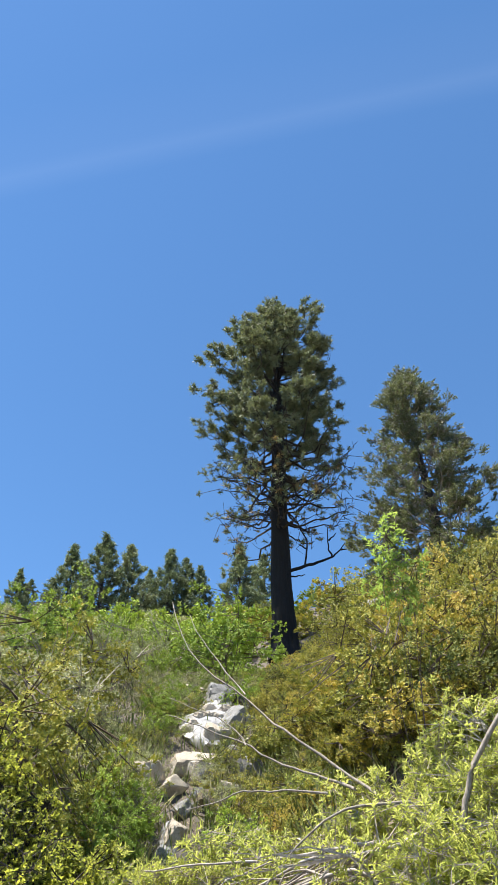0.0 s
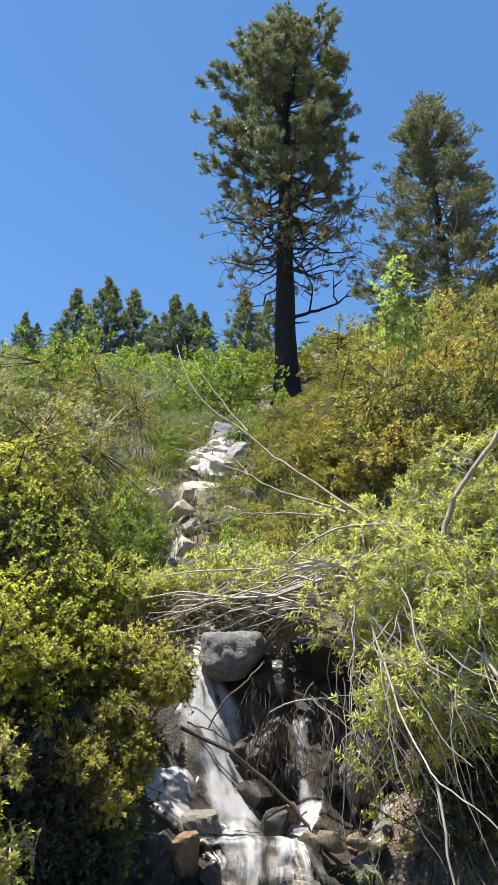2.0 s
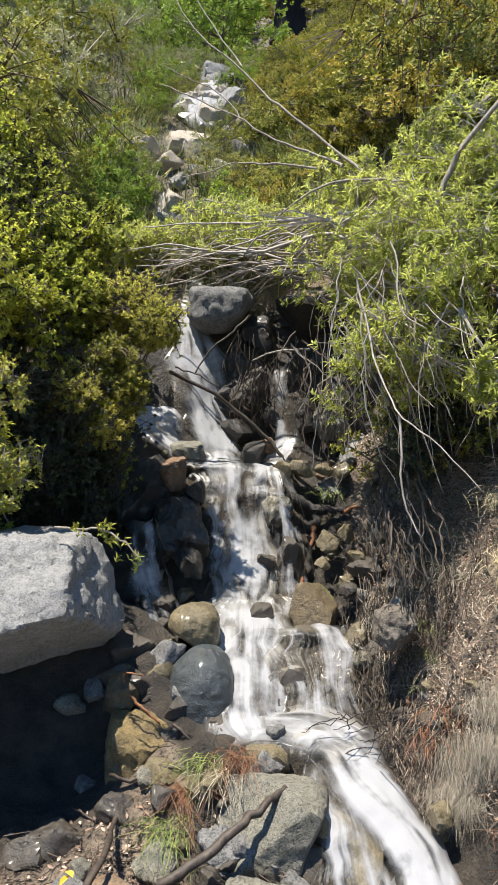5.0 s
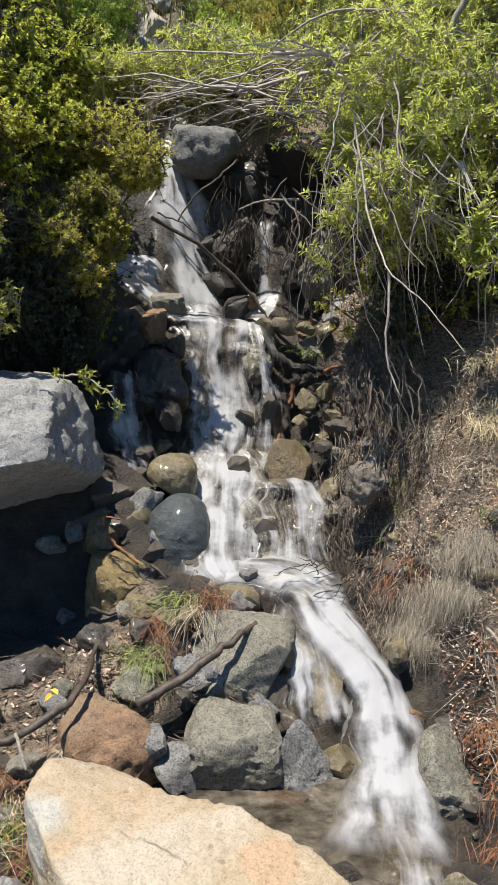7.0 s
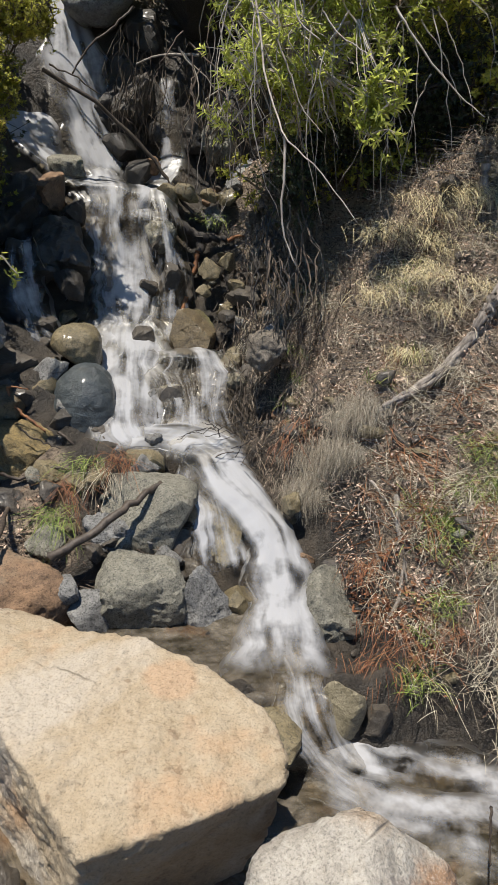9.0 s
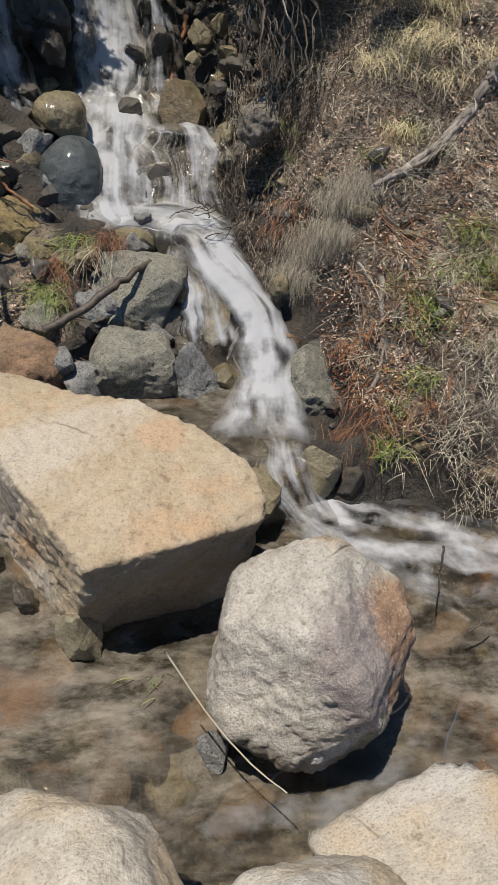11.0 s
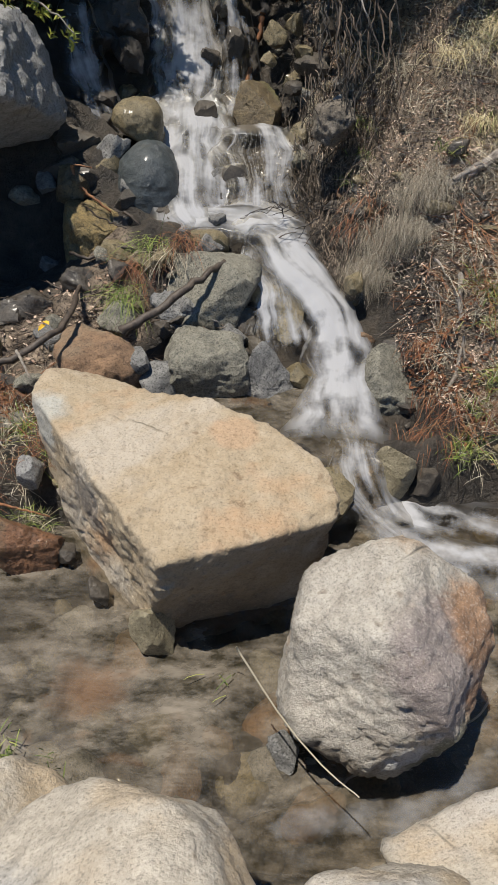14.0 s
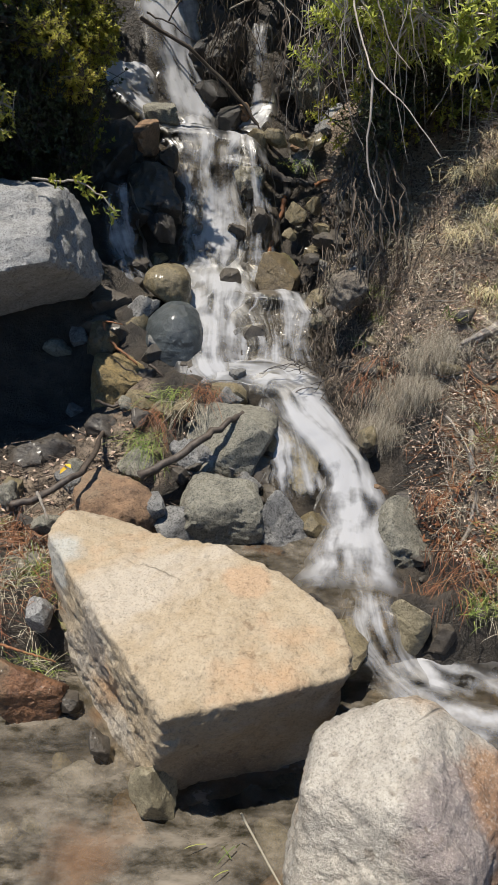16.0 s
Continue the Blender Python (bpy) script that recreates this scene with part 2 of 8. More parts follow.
def pool_material():
    k = Nodes("pool_water")
    co = k.coords()
    m = k.add("ShaderNodeMapping", Vector=co, Scale=(1.0, 1.6, 1.0))
    a = k.noise(7.0, m.outputs[0], 4, 0.6, 0.6)
    b = k.noise(26.0, m.outputs[0], 3, 0.6, 0.4)
    h = k.math("ADD", a, k.math("MULTIPLY", b, 0.35))
    n = k.bump(h, 0.12, 0.04)
    clear = k.add("ShaderNodeBsdfTransparent", Color=(0.82, 0.77, 0.67))
    murk = k.add("ShaderNodeBsdfDiffuse")
    drift = k.add("ShaderNodeMapping", Vector=co, Scale=(0.7, 1.4, 1.0)).outputs[0]
    grains = k.math("MULTIPLY_ADD", k.noise(6.0, drift, 5, 0.7, 0.3), 0.7, k.math("MULTIPLY", k.noise(21.0, drift, 4, 0.7, 0.2), 0.3))
    silt = k.mix(k.ramp(grains, [(0.4, 0.0), (0.6, 1.0)]), (0.04, 0.034, 0.022), (0.3, 0.26, 0.21))
    apart = k.add("ShaderNodeVectorMath")
    apart.operation = "DISTANCE"
    k.put(apart.inputs[0], co), k.put(apart.inputs[1], (-0.27, 0.93, -0.25))
    rusty = k.ramp(k.math("MULTIPLY_ADD", k.noise(11.0, drift, 5, 0.7), 0.34, apart.outputs["Value"]), [(0.19, 0.75), (0.33, 0.0)])
    silt = k.mix(rusty, silt, k.mix(grains, (0.12, 0.06, 0.03), (0.34, 0.19, 0.1)))
    k.put(murk.inputs["Color"], k.mix(k.ramp(k.noise(2.6, co, 4, 0.6, 0.4), [(0.58, 0.0), (0.68, 0.65)]), silt, (0.24, 0.12, 0.055)))
    gloss = k.add("ShaderNodeBsdfGlossy", Roughness=0.32)
    k.put(gloss.inputs["Normal"], n)
    body = k.add("ShaderNodeMixShader", Fac=k.ramp(k.noise(2.4, co, 5, 0.6, 0.8), [(0.36, 0.2), (0.66, 0.75)]))
    k.tree.links.new(clear.outputs[0], body.inputs[1])
    k.tree.links.new(murk.outputs[0], body.inputs[2])
    fr = k.add("ShaderNodeFresnel", IOR=1.33)
    k.put(fr.inputs["Normal"], n)
    s = k.add("ShaderNodeMixShader", Fac=fr.outputs[0])
    k.tree.links.new(body.outputs[0], s.inputs[1])
    k.tree.links.new(gloss.outputs[0], s.inputs[2])
    return k.surface(s)


M_SOIL = soil_material()
# the last two zones darken the left flank and the lower front
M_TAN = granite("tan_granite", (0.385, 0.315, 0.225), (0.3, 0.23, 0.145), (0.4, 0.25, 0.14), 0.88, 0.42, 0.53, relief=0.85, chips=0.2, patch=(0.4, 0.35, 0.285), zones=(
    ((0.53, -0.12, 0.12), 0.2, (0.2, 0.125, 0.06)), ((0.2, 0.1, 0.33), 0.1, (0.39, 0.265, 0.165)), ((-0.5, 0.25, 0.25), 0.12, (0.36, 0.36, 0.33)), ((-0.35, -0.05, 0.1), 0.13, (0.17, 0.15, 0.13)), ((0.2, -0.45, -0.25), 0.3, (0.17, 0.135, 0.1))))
M_PALE = granite("pale_granite", (0.45, 0.395, 0.315), (0.34, 0.295, 0.235), (0.42, 0.32, 0.215), 0.88, 0.55, 0.57, relief=0.8, chips=0.1, patch=(0.42, 0.385, 0.335))
M_NEAR = granite("pale_grey_tan_granite", (0.43, 0.385, 0.32), (0.31, 0.275, 0.225), (0.4, 0.31, 0.21), 0.88, 0.5, 0.56, relief=0.7, chips=0.1, patch=(0.41, 0.385, 0.355), zones=(
    ((0.3, 0.14, 0.14), 0.2, (0.37, 0.285, 0.185)), ((0.02, 0.3, 0.2), 0.12, (0.37, 0.3, 0.215)), ((-0.3, 0.05, 0.2), 0.2, (0.34, 0.325, 0.3))))
M_GREY = granite("grey_granite", (0.3, 0.295, 0.285), (0.185, 0.18, 0.172), (0.26, 0.23, 0.18), 0.88, 0.8, 0.6, relief=1.0)
M_MIXED = granite("rust_stained_granite", (0.44, 0.405, 0.35), (0.28, 0.25, 0.21), (0.34, 0.25, 0.17), 0.88, 0.55, 0.55, relief=1.0, zones=(
    ((0.14, -0.16, 0.24), 0.24, (0.215, 0.175, 0.165)), ((0.3, -0.02, 0.24), 0.2, (0.25, 0.13, 0.06)), ((0.31, -0.16, 0.04), 0.14, (0.23, 0.12, 0.06)),
    ((-0.17, -0.22, -0.22), 0.18, (0.13, 0.1, 0.07)), ((0.2, -0.25, -0.15), 0.19, (0.15, 0.15, 0.1)), ((0.04, -0.3, -0.08), 0.1, (0.42, 0.42, 0.43))))
M_SLATE = granite("dark_speckled_granite", (0.22, 0.215, 0.205), (0.1, 0.097, 0.092), (0.12, 0.1, 0.075), 0.8, 0.95, 0.6, relief=1.0)
M_GREEN = granite("greenish_granite", (0.235, 0.22, 0.175), (0.11, 0.105, 0.085), (0.15, 0.125, 0.07), 0.8, 0.9, 0.58, relief=1.0)
M_OCHRE = granite("ochre_wet_stone", (0.2, 0.16, 0.09), (0.09, 0.072, 0.038), (0.07, 0.075, 0.035), 0.7, 0.85, 0.57, 0.5)
M_BROWN = granite("brown_stone", (0.27, 0.165, 0.095), (0.12, 0.078, 0.05), (0.2, 0.17, 0.12), 0.9, 0.6, 0.52, relief=1.0, chips=0.3)
M_REDROCK = granite("wet_rusty_stone", (0.22, 0.105, 0.05), (0.075, 0.04, 0.024), (0.12, 0.1, 0.055), 0.6, 0.7, 0.5, 0.4, relief=1.0, chips=0.5)
M_OCHRE_PALE = granite("pale_ochre_wet_stone", (0.27, 0.235, 0.16), (0.14, 0.12, 0.075), (0.15, 0.13, 0.07), 0.6, 0.6, 0.6)
M_MOSSROCK = granite("mossy_brown_stone", (0.15, 0.11, 0.055), (0.05, 0.036, 0.02), (0.1, 0.1, 0.03), 0.7, 0.7, 0.5, 0.4, relief=1.0)
M_BANKROCK = granite("grey_brown_stone", (0.21, 0.18, 0.145), (0.09, 0.075, 0.06), (0.15, 0.125, 0.09), 0.9, 0.8, 0.55, relief=1.0)
M_GOLDROCK = granite("golden_mossy_stone", (0.27, 0.195, 0.08), (0.09, 0.07, 0.035), (0.1, 0.095, 0.045), 0.75, 0.8, 0.52, 0.2, relief=1.0)
M_BLUE = granite("blue_grey_wet_stone", (0.06, 0.072, 0.076), (0.024, 0.03, 0.034), (0.08, 0.078, 0.055), 0.5, 0.6, 0.6, 0.8)
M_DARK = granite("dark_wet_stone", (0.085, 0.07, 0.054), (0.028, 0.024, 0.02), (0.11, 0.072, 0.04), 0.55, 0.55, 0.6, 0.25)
# wet stone darkened further: shade of the overhang put into its colour
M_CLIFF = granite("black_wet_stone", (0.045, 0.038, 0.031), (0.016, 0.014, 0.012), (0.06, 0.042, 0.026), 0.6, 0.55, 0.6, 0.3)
M_FOAM = foam_material("white_water", 0.42, 0.78, body=0.05)
M_FALL = foam_material("dense_white_water", 0.28, 0.64, 11.0, 0.07, 0.06)
M_VEIL = foam_material("thin_veil_of_water", 0.52, 1.0, 13.0, 0.07)
M_RAPID = foam_material("broken_white_water", 0.42, 0.78, 5.0, 0.4, 0.1)
M_STRANDS = foam_material("parted_white_strands", 0.46, 0.78, 15.0, 0.06, 0.04)
M_CHUTE = foam_material("soft_white_chute", 0.26, 0.62, 6.5, 0.16, 0.12)
M_MIST = foam_material("soft_drifting_froth", 0.45, 1.1, 4.0, 0.5, 0.02)
M_POOL = pool_material()
M_OAK = leaf_material("yellow_green_leaves", [(0.05, 0.075, 0.013), (0.15, 0.175, 0.028), (0.33, 0.32, 0.045), (0.5, 0.42, 0.07)], 0.12, 0.7)
M_OAKNEAR = leaf_material("glossy_yellow_green_leaves", [(0.065, 0.09, 0.014), (0.21, 0.23, 0.03), (0.38, 0.375, 0.05), (0.54, 0.46, 0.08)], 0.6, 0.45)
# near-black leaves: the thicket's shade is put into their colour
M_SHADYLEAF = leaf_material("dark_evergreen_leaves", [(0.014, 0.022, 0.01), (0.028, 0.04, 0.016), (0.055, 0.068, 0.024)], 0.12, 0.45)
M_WILLOW = leaf_material("willow_leaves", [(0.08, 0.105, 0.024), (0.19, 0.215, 0.05), (0.34, 0.355, 0.095), (0.5, 0.48, 0.19)], 0.6, 0.5)
M_SAPLING = leaf_material("fresh_light_green_leaves", [(0.12, 0.2, 0.035), (0.2, 0.29, 0.055), (0.31, 0.38, 0.1)], 0.5, 0.5)
M_BRONZE = leaf_material("bronze_tipped_leaves", [(0.085, 0.095, 0.022), (0.23, 0.22, 0.04), (0.4, 0.36, 0.075), (0.54, 0.42, 0.12)], 0.62, 0.6)
M_ALDER = leaf_material("bright_green_leaves", [(0.07, 0.12, 0.016), (0.16, 0.25, 0.028), (0.29, 0.39, 0.046), (0.45, 0.5, 0.09)], 0.14, 0.7)
M_CHIN = leaf_material("golden_green_leaves", [(0.08, 0.09, 0.014), (0.22, 0.215, 0.03), (0.41, 0.345, 0.046), (0.5, 0.33, 0.07)], 0.16, 0.7)
M_GREYLEAF = leaf_material("pale_grey_green_leaves", [(0.14, 0.165, 0.07), (0.25, 0.275, 0.12), (0.36, 0.37, 0.18), (0.43, 0.4, 0.27)], 0.12, 0.7)
M_PINE = leaf_material("pine_needles", [(0.048, 0.07, 0.048), (0.09, 0.12, 0.072), (0.15, 0.18, 0.1), (0.22, 0.225, 0.135)], 0.18, 0.5)
M_PINE_DRY = leaf_material("scorched_pine_needles", [(0.0875, 0.0875, 0.0312), (0.2, 0.138, 0.05), (0.3, 0.188, 0.075)], 0.15, 0.6)
M_FIR = leaf_material("fir_needles", [(0.07, 0.09, 0.048), (0.14, 0.165, 0.085), (0.25, 0.26, 0.145), (0.38, 0.36, 0.22)], 0.2, 0.5)
M_FARPINE = leaf_material("far_pine_needles", [(0.09, 0.125, 0.07), (0.15, 0.195, 0.105), (0.26, 0.29, 0.16)], 0.15, 0.6, 0.4)
M_CHAR = bark("charred_bark", (0.011, 0.01, 0.01), (0.004, 0.0035, 0.0035), 9.0, 0.16, 1.0, 0.05)
M_LIMB = bark("dark_limb_bark", (0.06, 0.047, 0.038), (0.02, 0.016, 0.014), 22.0, 0.3, 0.9)
M_TWIG = bark("grey_twig_bark", (0.36, 0.32, 0.27), (0.15, 0.125, 0.1), 60.0, 0.3, 0.8, 0.004)
M_STEM = bark("brown_stem_bark", (0.15, 0.11, 0.08), (0.055, 0.04, 0.03), 60.0, 0.3, 0.85, 0.004)
M_PALETWIG = bark("pale_dead_twig", (0.5, 0.45, 0.39), (0.24, 0.2, 0.17), 60.0, 0.3, 0.8, 0.003)
M_WETWOOD = bark("wet_dark_wood", (0.1, 0.075, 0.055), (0.03, 0.022, 0.017), 40.0, 0.3, 0.6, 0.006)
M_CHARWOOD = bark("charred_wood", (0.055, 0.045, 0.038), (0.012, 0.01, 0.009), 55.0, 0.3, 0.75, 0.012)
M_REDWOOD = bark("orange_broken_wood", (0.3, 0.125, 0.045), (0.1, 0.045, 0.022), 40.0, 0.2, 0.7, 0.006)
M_DRIFT = bark("weathered_driftwood", (0.36, 0.32, 0.28), (0.11, 0.09, 0.075), 34.0, 0.3, 0.9, 0.008)
M_STRAW = straw("dry_grass", [(0.18, 0.15, 0.105), (0.34, 0.295, 0.215), (0.5, 0.45, 0.35)])
M_GRASS = straw("green_grass", [(0.07, 0.11, 0.02), (0.15, 0.2, 0.035), (0.28, 0.29, 0.08)])
M_LITTER = straw("fallen_leaves", [(0.11, 0.07, 0.047), (0.27, 0.175, 0.12), (0.44, 0.32, 0.24), (0.58, 0.45, 0.35)])
M_RUST = straw("rust_red_needles", [(0.08, 0.03, 0.015), (0.18, 0.065, 0.027), (0.21, 0.115, 0.055)])
M_YELLOW = straw("yellow_leaf", [(0.55, 0.36, 0.03), (0.6, 0.4, 0.05)])


# ---------------------------------------------------------------- mesh helpers
def mesh_np(name, verts, faces, material, smooth=False):
    """A mesh from arrays of corners and of equal-sized faces."""
    verts, faces = np.asarray(verts, dtype=np.float32), np.asarray(faces, dtype=np.int32)
    me = bpy.data.meshes.new(name)
    n, k = faces.shape
    me.vertices.add(len(verts))
    me.vertices.foreach_set("co", verts.ravel())
    me.loops.add(n * k)
    me.loops.foreach_set("vertex_index", faces.ravel())
    me.polygons.add(n)
    me.polygons.foreach_set("loop_start", np.arange(0, n * k, k, dtype=np.int32))
    me.polygons.foreach_set("use_smooth", np.full(n, smooth))
    me.update(calc_edges=True)
    me.validate()
    me.materials.append(material)
    return me


def part(name, me, parent, label=""):
    ob = new(name, me)
    ob.parent = parent
    if label:
        ob["label"] = label
    return ob


def unit(v):
    return v / (np.linalg.norm(v, axis=-1, keepdims=True) + 1e-9)


def frames_of(d):
    """Two directions square to each of d."""
    up = np.where(np.abs(d[:, 2:3]) > 0.9, np.array([[1.0, 0, 0]]), np.array([[0, 0, 1.0]]))
    u = unit(np.cross(d, up))
    return u, np.cross(d, u)


def leaves_np(P, D, N, L, W):
    """Folded pointed leaves: six corners, two quads each."""
    S = unit(np.cross(D, N))
    L, W = L[:, None], W[:, None]
    lift = 0.22 * W * N
    v = np.stack([P, P + D * L * 0.3 + S * W * 0.42 + lift, P + D * L * 0.68 + S * W * 0.4 + lift - N * L * 0.03, P + D * L - N * L * 0.1,
                  P + D * L * 0.68 - S * W * 0.4 + lift - N * L * 0.03, P + D * L * 0.3 - S * W * 0.42 + lift], 1)
    i = np.arange(len(P))[:, None] * 6
    f = np.concatenate([i + np.array([[0, 1, 2, 3]]), i + np.array([[0, 3, 4, 5]])])
    return v.reshape(-1, 3), f


def small_leaves_np(P, D, N, L, W):
    """Plain pointed leaves for shrubs further off: two triangles each."""
    S = unit(np.cross(D, N))
    L, W = L[:, None], W[:, None]
    v = np.stack([P, P + D * L * 0.5 + S * W * 0.5 + 0.2 * W * N, P + D * L, P + D * L * 0.5 - S * W * 0.5 + 0.2 * W * N], 1)
    i = np.arange(len(P))[:, None] * 4
    f = np.concatenate([i + np.array([[0, 1, 2]]), i + np.array([[0, 2, 3]])])
    return v.reshape(-1, 3), f


def blades_np(P, D, N, L, W):
    """Narrow blades or needles: one bent strip of two triangles each."""
    S = unit(np.cross(D, N))
    L, W = L[:, None], W[:, None]
    v = np.stack([P - S * W * 0.5, P + S * W * 0.5, P + D * L * 0.6 + N * L * 0.06, P + D * L], 1)
    i = np.arange(len(P))[:, None] * 4
    f = np.concatenate([i + np.array([[0, 1, 2]]), i + np.array([[1, 3, 2]])])
    return v.reshape(-1, 3), f


def needles_np(P, D, N, L, W):
    S = unit(np.cross(D, N))
    L, W = L[:, None], W[:, None]
    v = np.stack([P - S * W * 0.5, P + S * W * 0.5, P + D * L], 1)
    return v.reshape(-1, 3), np.arange(len(P) * 3).reshape(-1, 3)


def rods_np(A, B, ra, rb):
    """Three-sided tapered twigs from A to B."""
    d = unit(B - A)
    u, v = frames_of(d)
    ra, rb = np.broadcast_to(ra, len(A))[:, None], np.broadcast_to(rb, len(A))[:, None]
    ring = [(math.cos(a), math.sin(a)) for a in (0, 2.094, 4.189)]
    V = np.stack([A + (u * c + v * s) * ra for c, s in ring] + [B + (u * c + v * s) * rb for c, s in ring], 1)
    i = np.arange(len(A))[:, None] * 6
    f = np.concatenate([i + np.array([[k, (k + 1) % 3, 3 + (k + 1) % 3, 3 + k]]) for k in range(3)])
    return V.reshape(-1, 3), f


def copy_at(thing, m):
    """A copy at the pose and scale m, whatever the scale of the first one."""
    return copy_thing(thing, m @ Matrix.Diagonal((1 / thing.scale[0], 1 / thing.scale[1], 1 / thing.scale[2], 1)))


def join_np(*pieces):
    vs, fs, off = [], [], 0
    for v, f in pieces:
        vs.append(v), fs.append(f + off)
        off += len(v)
    return np.concatenate(vs), np.concatenate(fs)


def smooth_line(points, n):
    """A rounded line through the points, n places along it."""
    p = np.array(points, dtype=float)
    t = np.linspace(0, len(p) - 1, n)
    i = np.clip(t.astype(int), 0, len(p) - 2)
    f = (t - i)[:, None]
    a, b, c, d = p[np.clip(i - 1, 0, None)], p[i], p[i + 1], p[np.clip(i + 2, None, len(p) - 1)]
    return 0.5 * (2 * b + (c - a) * f + (2 * a - 5 * b + 4 * c - d) * f**2 + (3 * b - a - 3 * c + d) * f**3)


def tube_np(points, r0, r1, n=16, sides=7, wobble=0.12, seed=0, bumps=0.0):
    """A tapered round stem along the points, closed at both ends, a little crooked."""
    rng = np.random.default_rng(seed)
    c = smooth_line(points, n)
    step = np.linalg.norm(c[-1] - c[0]) / n
    c[1:-1] += rng.normal(0, wobble * step, (n - 2, 3))
    d = unit(np.gradient(c, axis=0))
    u, v = frames_of(d)
    r = np.linspace(r0, r1, n)[:, None] * (1 + 0.4 * bumps * rng.normal(0, 1, (n, 1)))
    a = np.linspace(0, 2 * math.pi, sides, endpoint=False)
    V = np.stack([c + (u * math.cos(q) + v * math.sin(q)) * r * (1 + bumps * rng.normal(0, 1, (n, 1))) for q in a], 1).reshape(-1, 3)
    F = []
    for k in range(n - 1):
        for s in range(sides):
            s2 = (s + 1) % sides
            F.append((k * sides + s, k * sides + s2, (k + 1) * sides + s2, (k + 1) * sides + s))
    V = np.concatenate([V, c[:1], c[-1:]])
    e = len(V)
    for s in range(sides):
        F.append((s, (s + 1) % sides, e - 2, e - 2))
        F.append(((n - 1) * sides + s, (n - 1) * sides + (s + 1) % sides, e - 1, e - 1))
    return V, np.array(F)


def mesh_mixed(name, V, F, material, smooth=True):
    """As mesh_np, for quads of which some are triangles written with a corner twice."""
    me = bpy.data.meshes.new(name)
    faces = [tuple(f) if f[2] != f[3] else tuple(f[:3]) for f in F.tolist()]
    me.from_pydata(V.tolist(), [], faces)
    me.polygons.foreach_set("use_smooth", np.full(len(faces), smooth))
    me.materials.append(material)
    return me


def stick(name, points, r0, r1, material, label, category, twigs=(), seed=0, n=18, sides=7, wobble=0.15, bumps=0.05, group=""):
    """A stick, log or root; twigs are side shoots of their own."""
    base = Vector(points[0])
    loc = [tuple(Vector(p) - base) for p in points]
    thing = new(name, mesh_mixed(name, *tube_np(loc, r0, r1, n, sides, wobble, seed, bumps), material))
    thing.location = base
    for k, (pts, a, b) in enumerate(twigs):
        part("twig", mesh_mixed("twig", *tube_np([tuple(Vector(p) - base) for p in pts], a, b, 10, 5, wobble, seed + k + 1, bumps), material), thing)
    return tagged(thing, label, category, group)


def rock(name, at, size, material, label, cuts=(), turn=0.0, seed=0, sub=4, rough=0.085, facets=9, hard=50.0, tilt=(0.0, 0.0), category="rock", group="", box=2.8, crisp=27.0, pits=0.0, crag=None, crag_depth=0.05, dents=()):
    """A worn block: an ellipsoid planed by flat cuts (normal and distance in metres) with softened edges and an uneven skin."""
    rng = np.random.default_rng(seed)
    bm = bmesh.new()
    bmesh.ops.create_icosphere(bm, subdivisions=sub, radius=1.0)
    d = np.array([v.co[:] for v in bm.verts])
    inv = (np.abs(d / np.array(size)) ** box).sum(1) ** (1 / box)
    total = inv**hard
    for nx, ny, nz, dist in cuts:
        n = np.array((nx, ny, nz)) / math.sqrt(nx * nx + ny * ny + nz * nz)
        total += np.maximum(0, d @ n / dist) ** hard
    for _ in range(facets):
        n = unit(rng.normal(0, 1, 3))
        reach = 1 / np.linalg.norm(n / np.array(size))
        total += np.maximum(0, d @ n / (reach * rng.uniform(0.48, 0.8))) ** hard
    r = total ** (-1 / hard)
    for dx, dy, dz, depth, width in dents:
        at_dent = np.arccos(np.clip(d @ unit(np.array((dx, dy, dz))), -1, 1))
        r = r * (1 - depth * np.exp(-((at_dent / width) ** 2)))
    mean = sum(size) / 3
    off = Vector((seed * 3.7, seed * 1.3, seed * 0.7))
    for v, rr, dd in zip(bm.verts, r, d):
        q = Vector(dd) * rr
        k = noise.fractal(q * (1.6 / mean) + off, 1.0, 2.0, 4) * rough + noise.fractal(q * (6.0 / mean) + off, 0.9, 2.0, 3) * rough * 0.35
        k += rough * (0.9 * abs(noise.noise(q * (2.3 / mean) + off)) - 0.5 * abs(noise.noise(q * (5.1 / mean) - off)) - 0.2)
        if pits:
            k -= pits * max(0.0, noise.fractal(q * (9.0 / mean) - off, 0.8, 2.2, 4) - 0.05)
        if sub >= 6:
            k += 0.012 * noise.fractal(q * (26.0 / mean) + off, 0.7, 2.0, 3)
        if crag is not None:
            face = min(1.0, max(0.0, (dd[0] * crag[0] + dd[1] * crag[1] + dd[2] * crag[2] - 0.15) * 2.5))
            k -= crag_depth * face * (1.3 * abs(noise.noise(q * (5.0 / mean) + off)) + 0.8 * abs(noise.noise(q * (12.0 / mean) - off)) + 0.5 * abs(noise.noise(q * (27.0 / mean) + off)) - 0.5)
        v.co = q * (1 + k)
    for f in bm.faces:
        f.smooth = True
    me = bpy.data.meshes.new(name)
    bm.to_mesh(me)
    bm.free()
    me.set_sharp_from_angle(angle=radians(crisp))
    me.materials.append(material)
    ob = new(name, me)
    ob.location, ob.rotation_euler = at, (radians(tilt[0]), radians(tilt[1]), radians(turn))
    return tagged(ob, label, category, group)


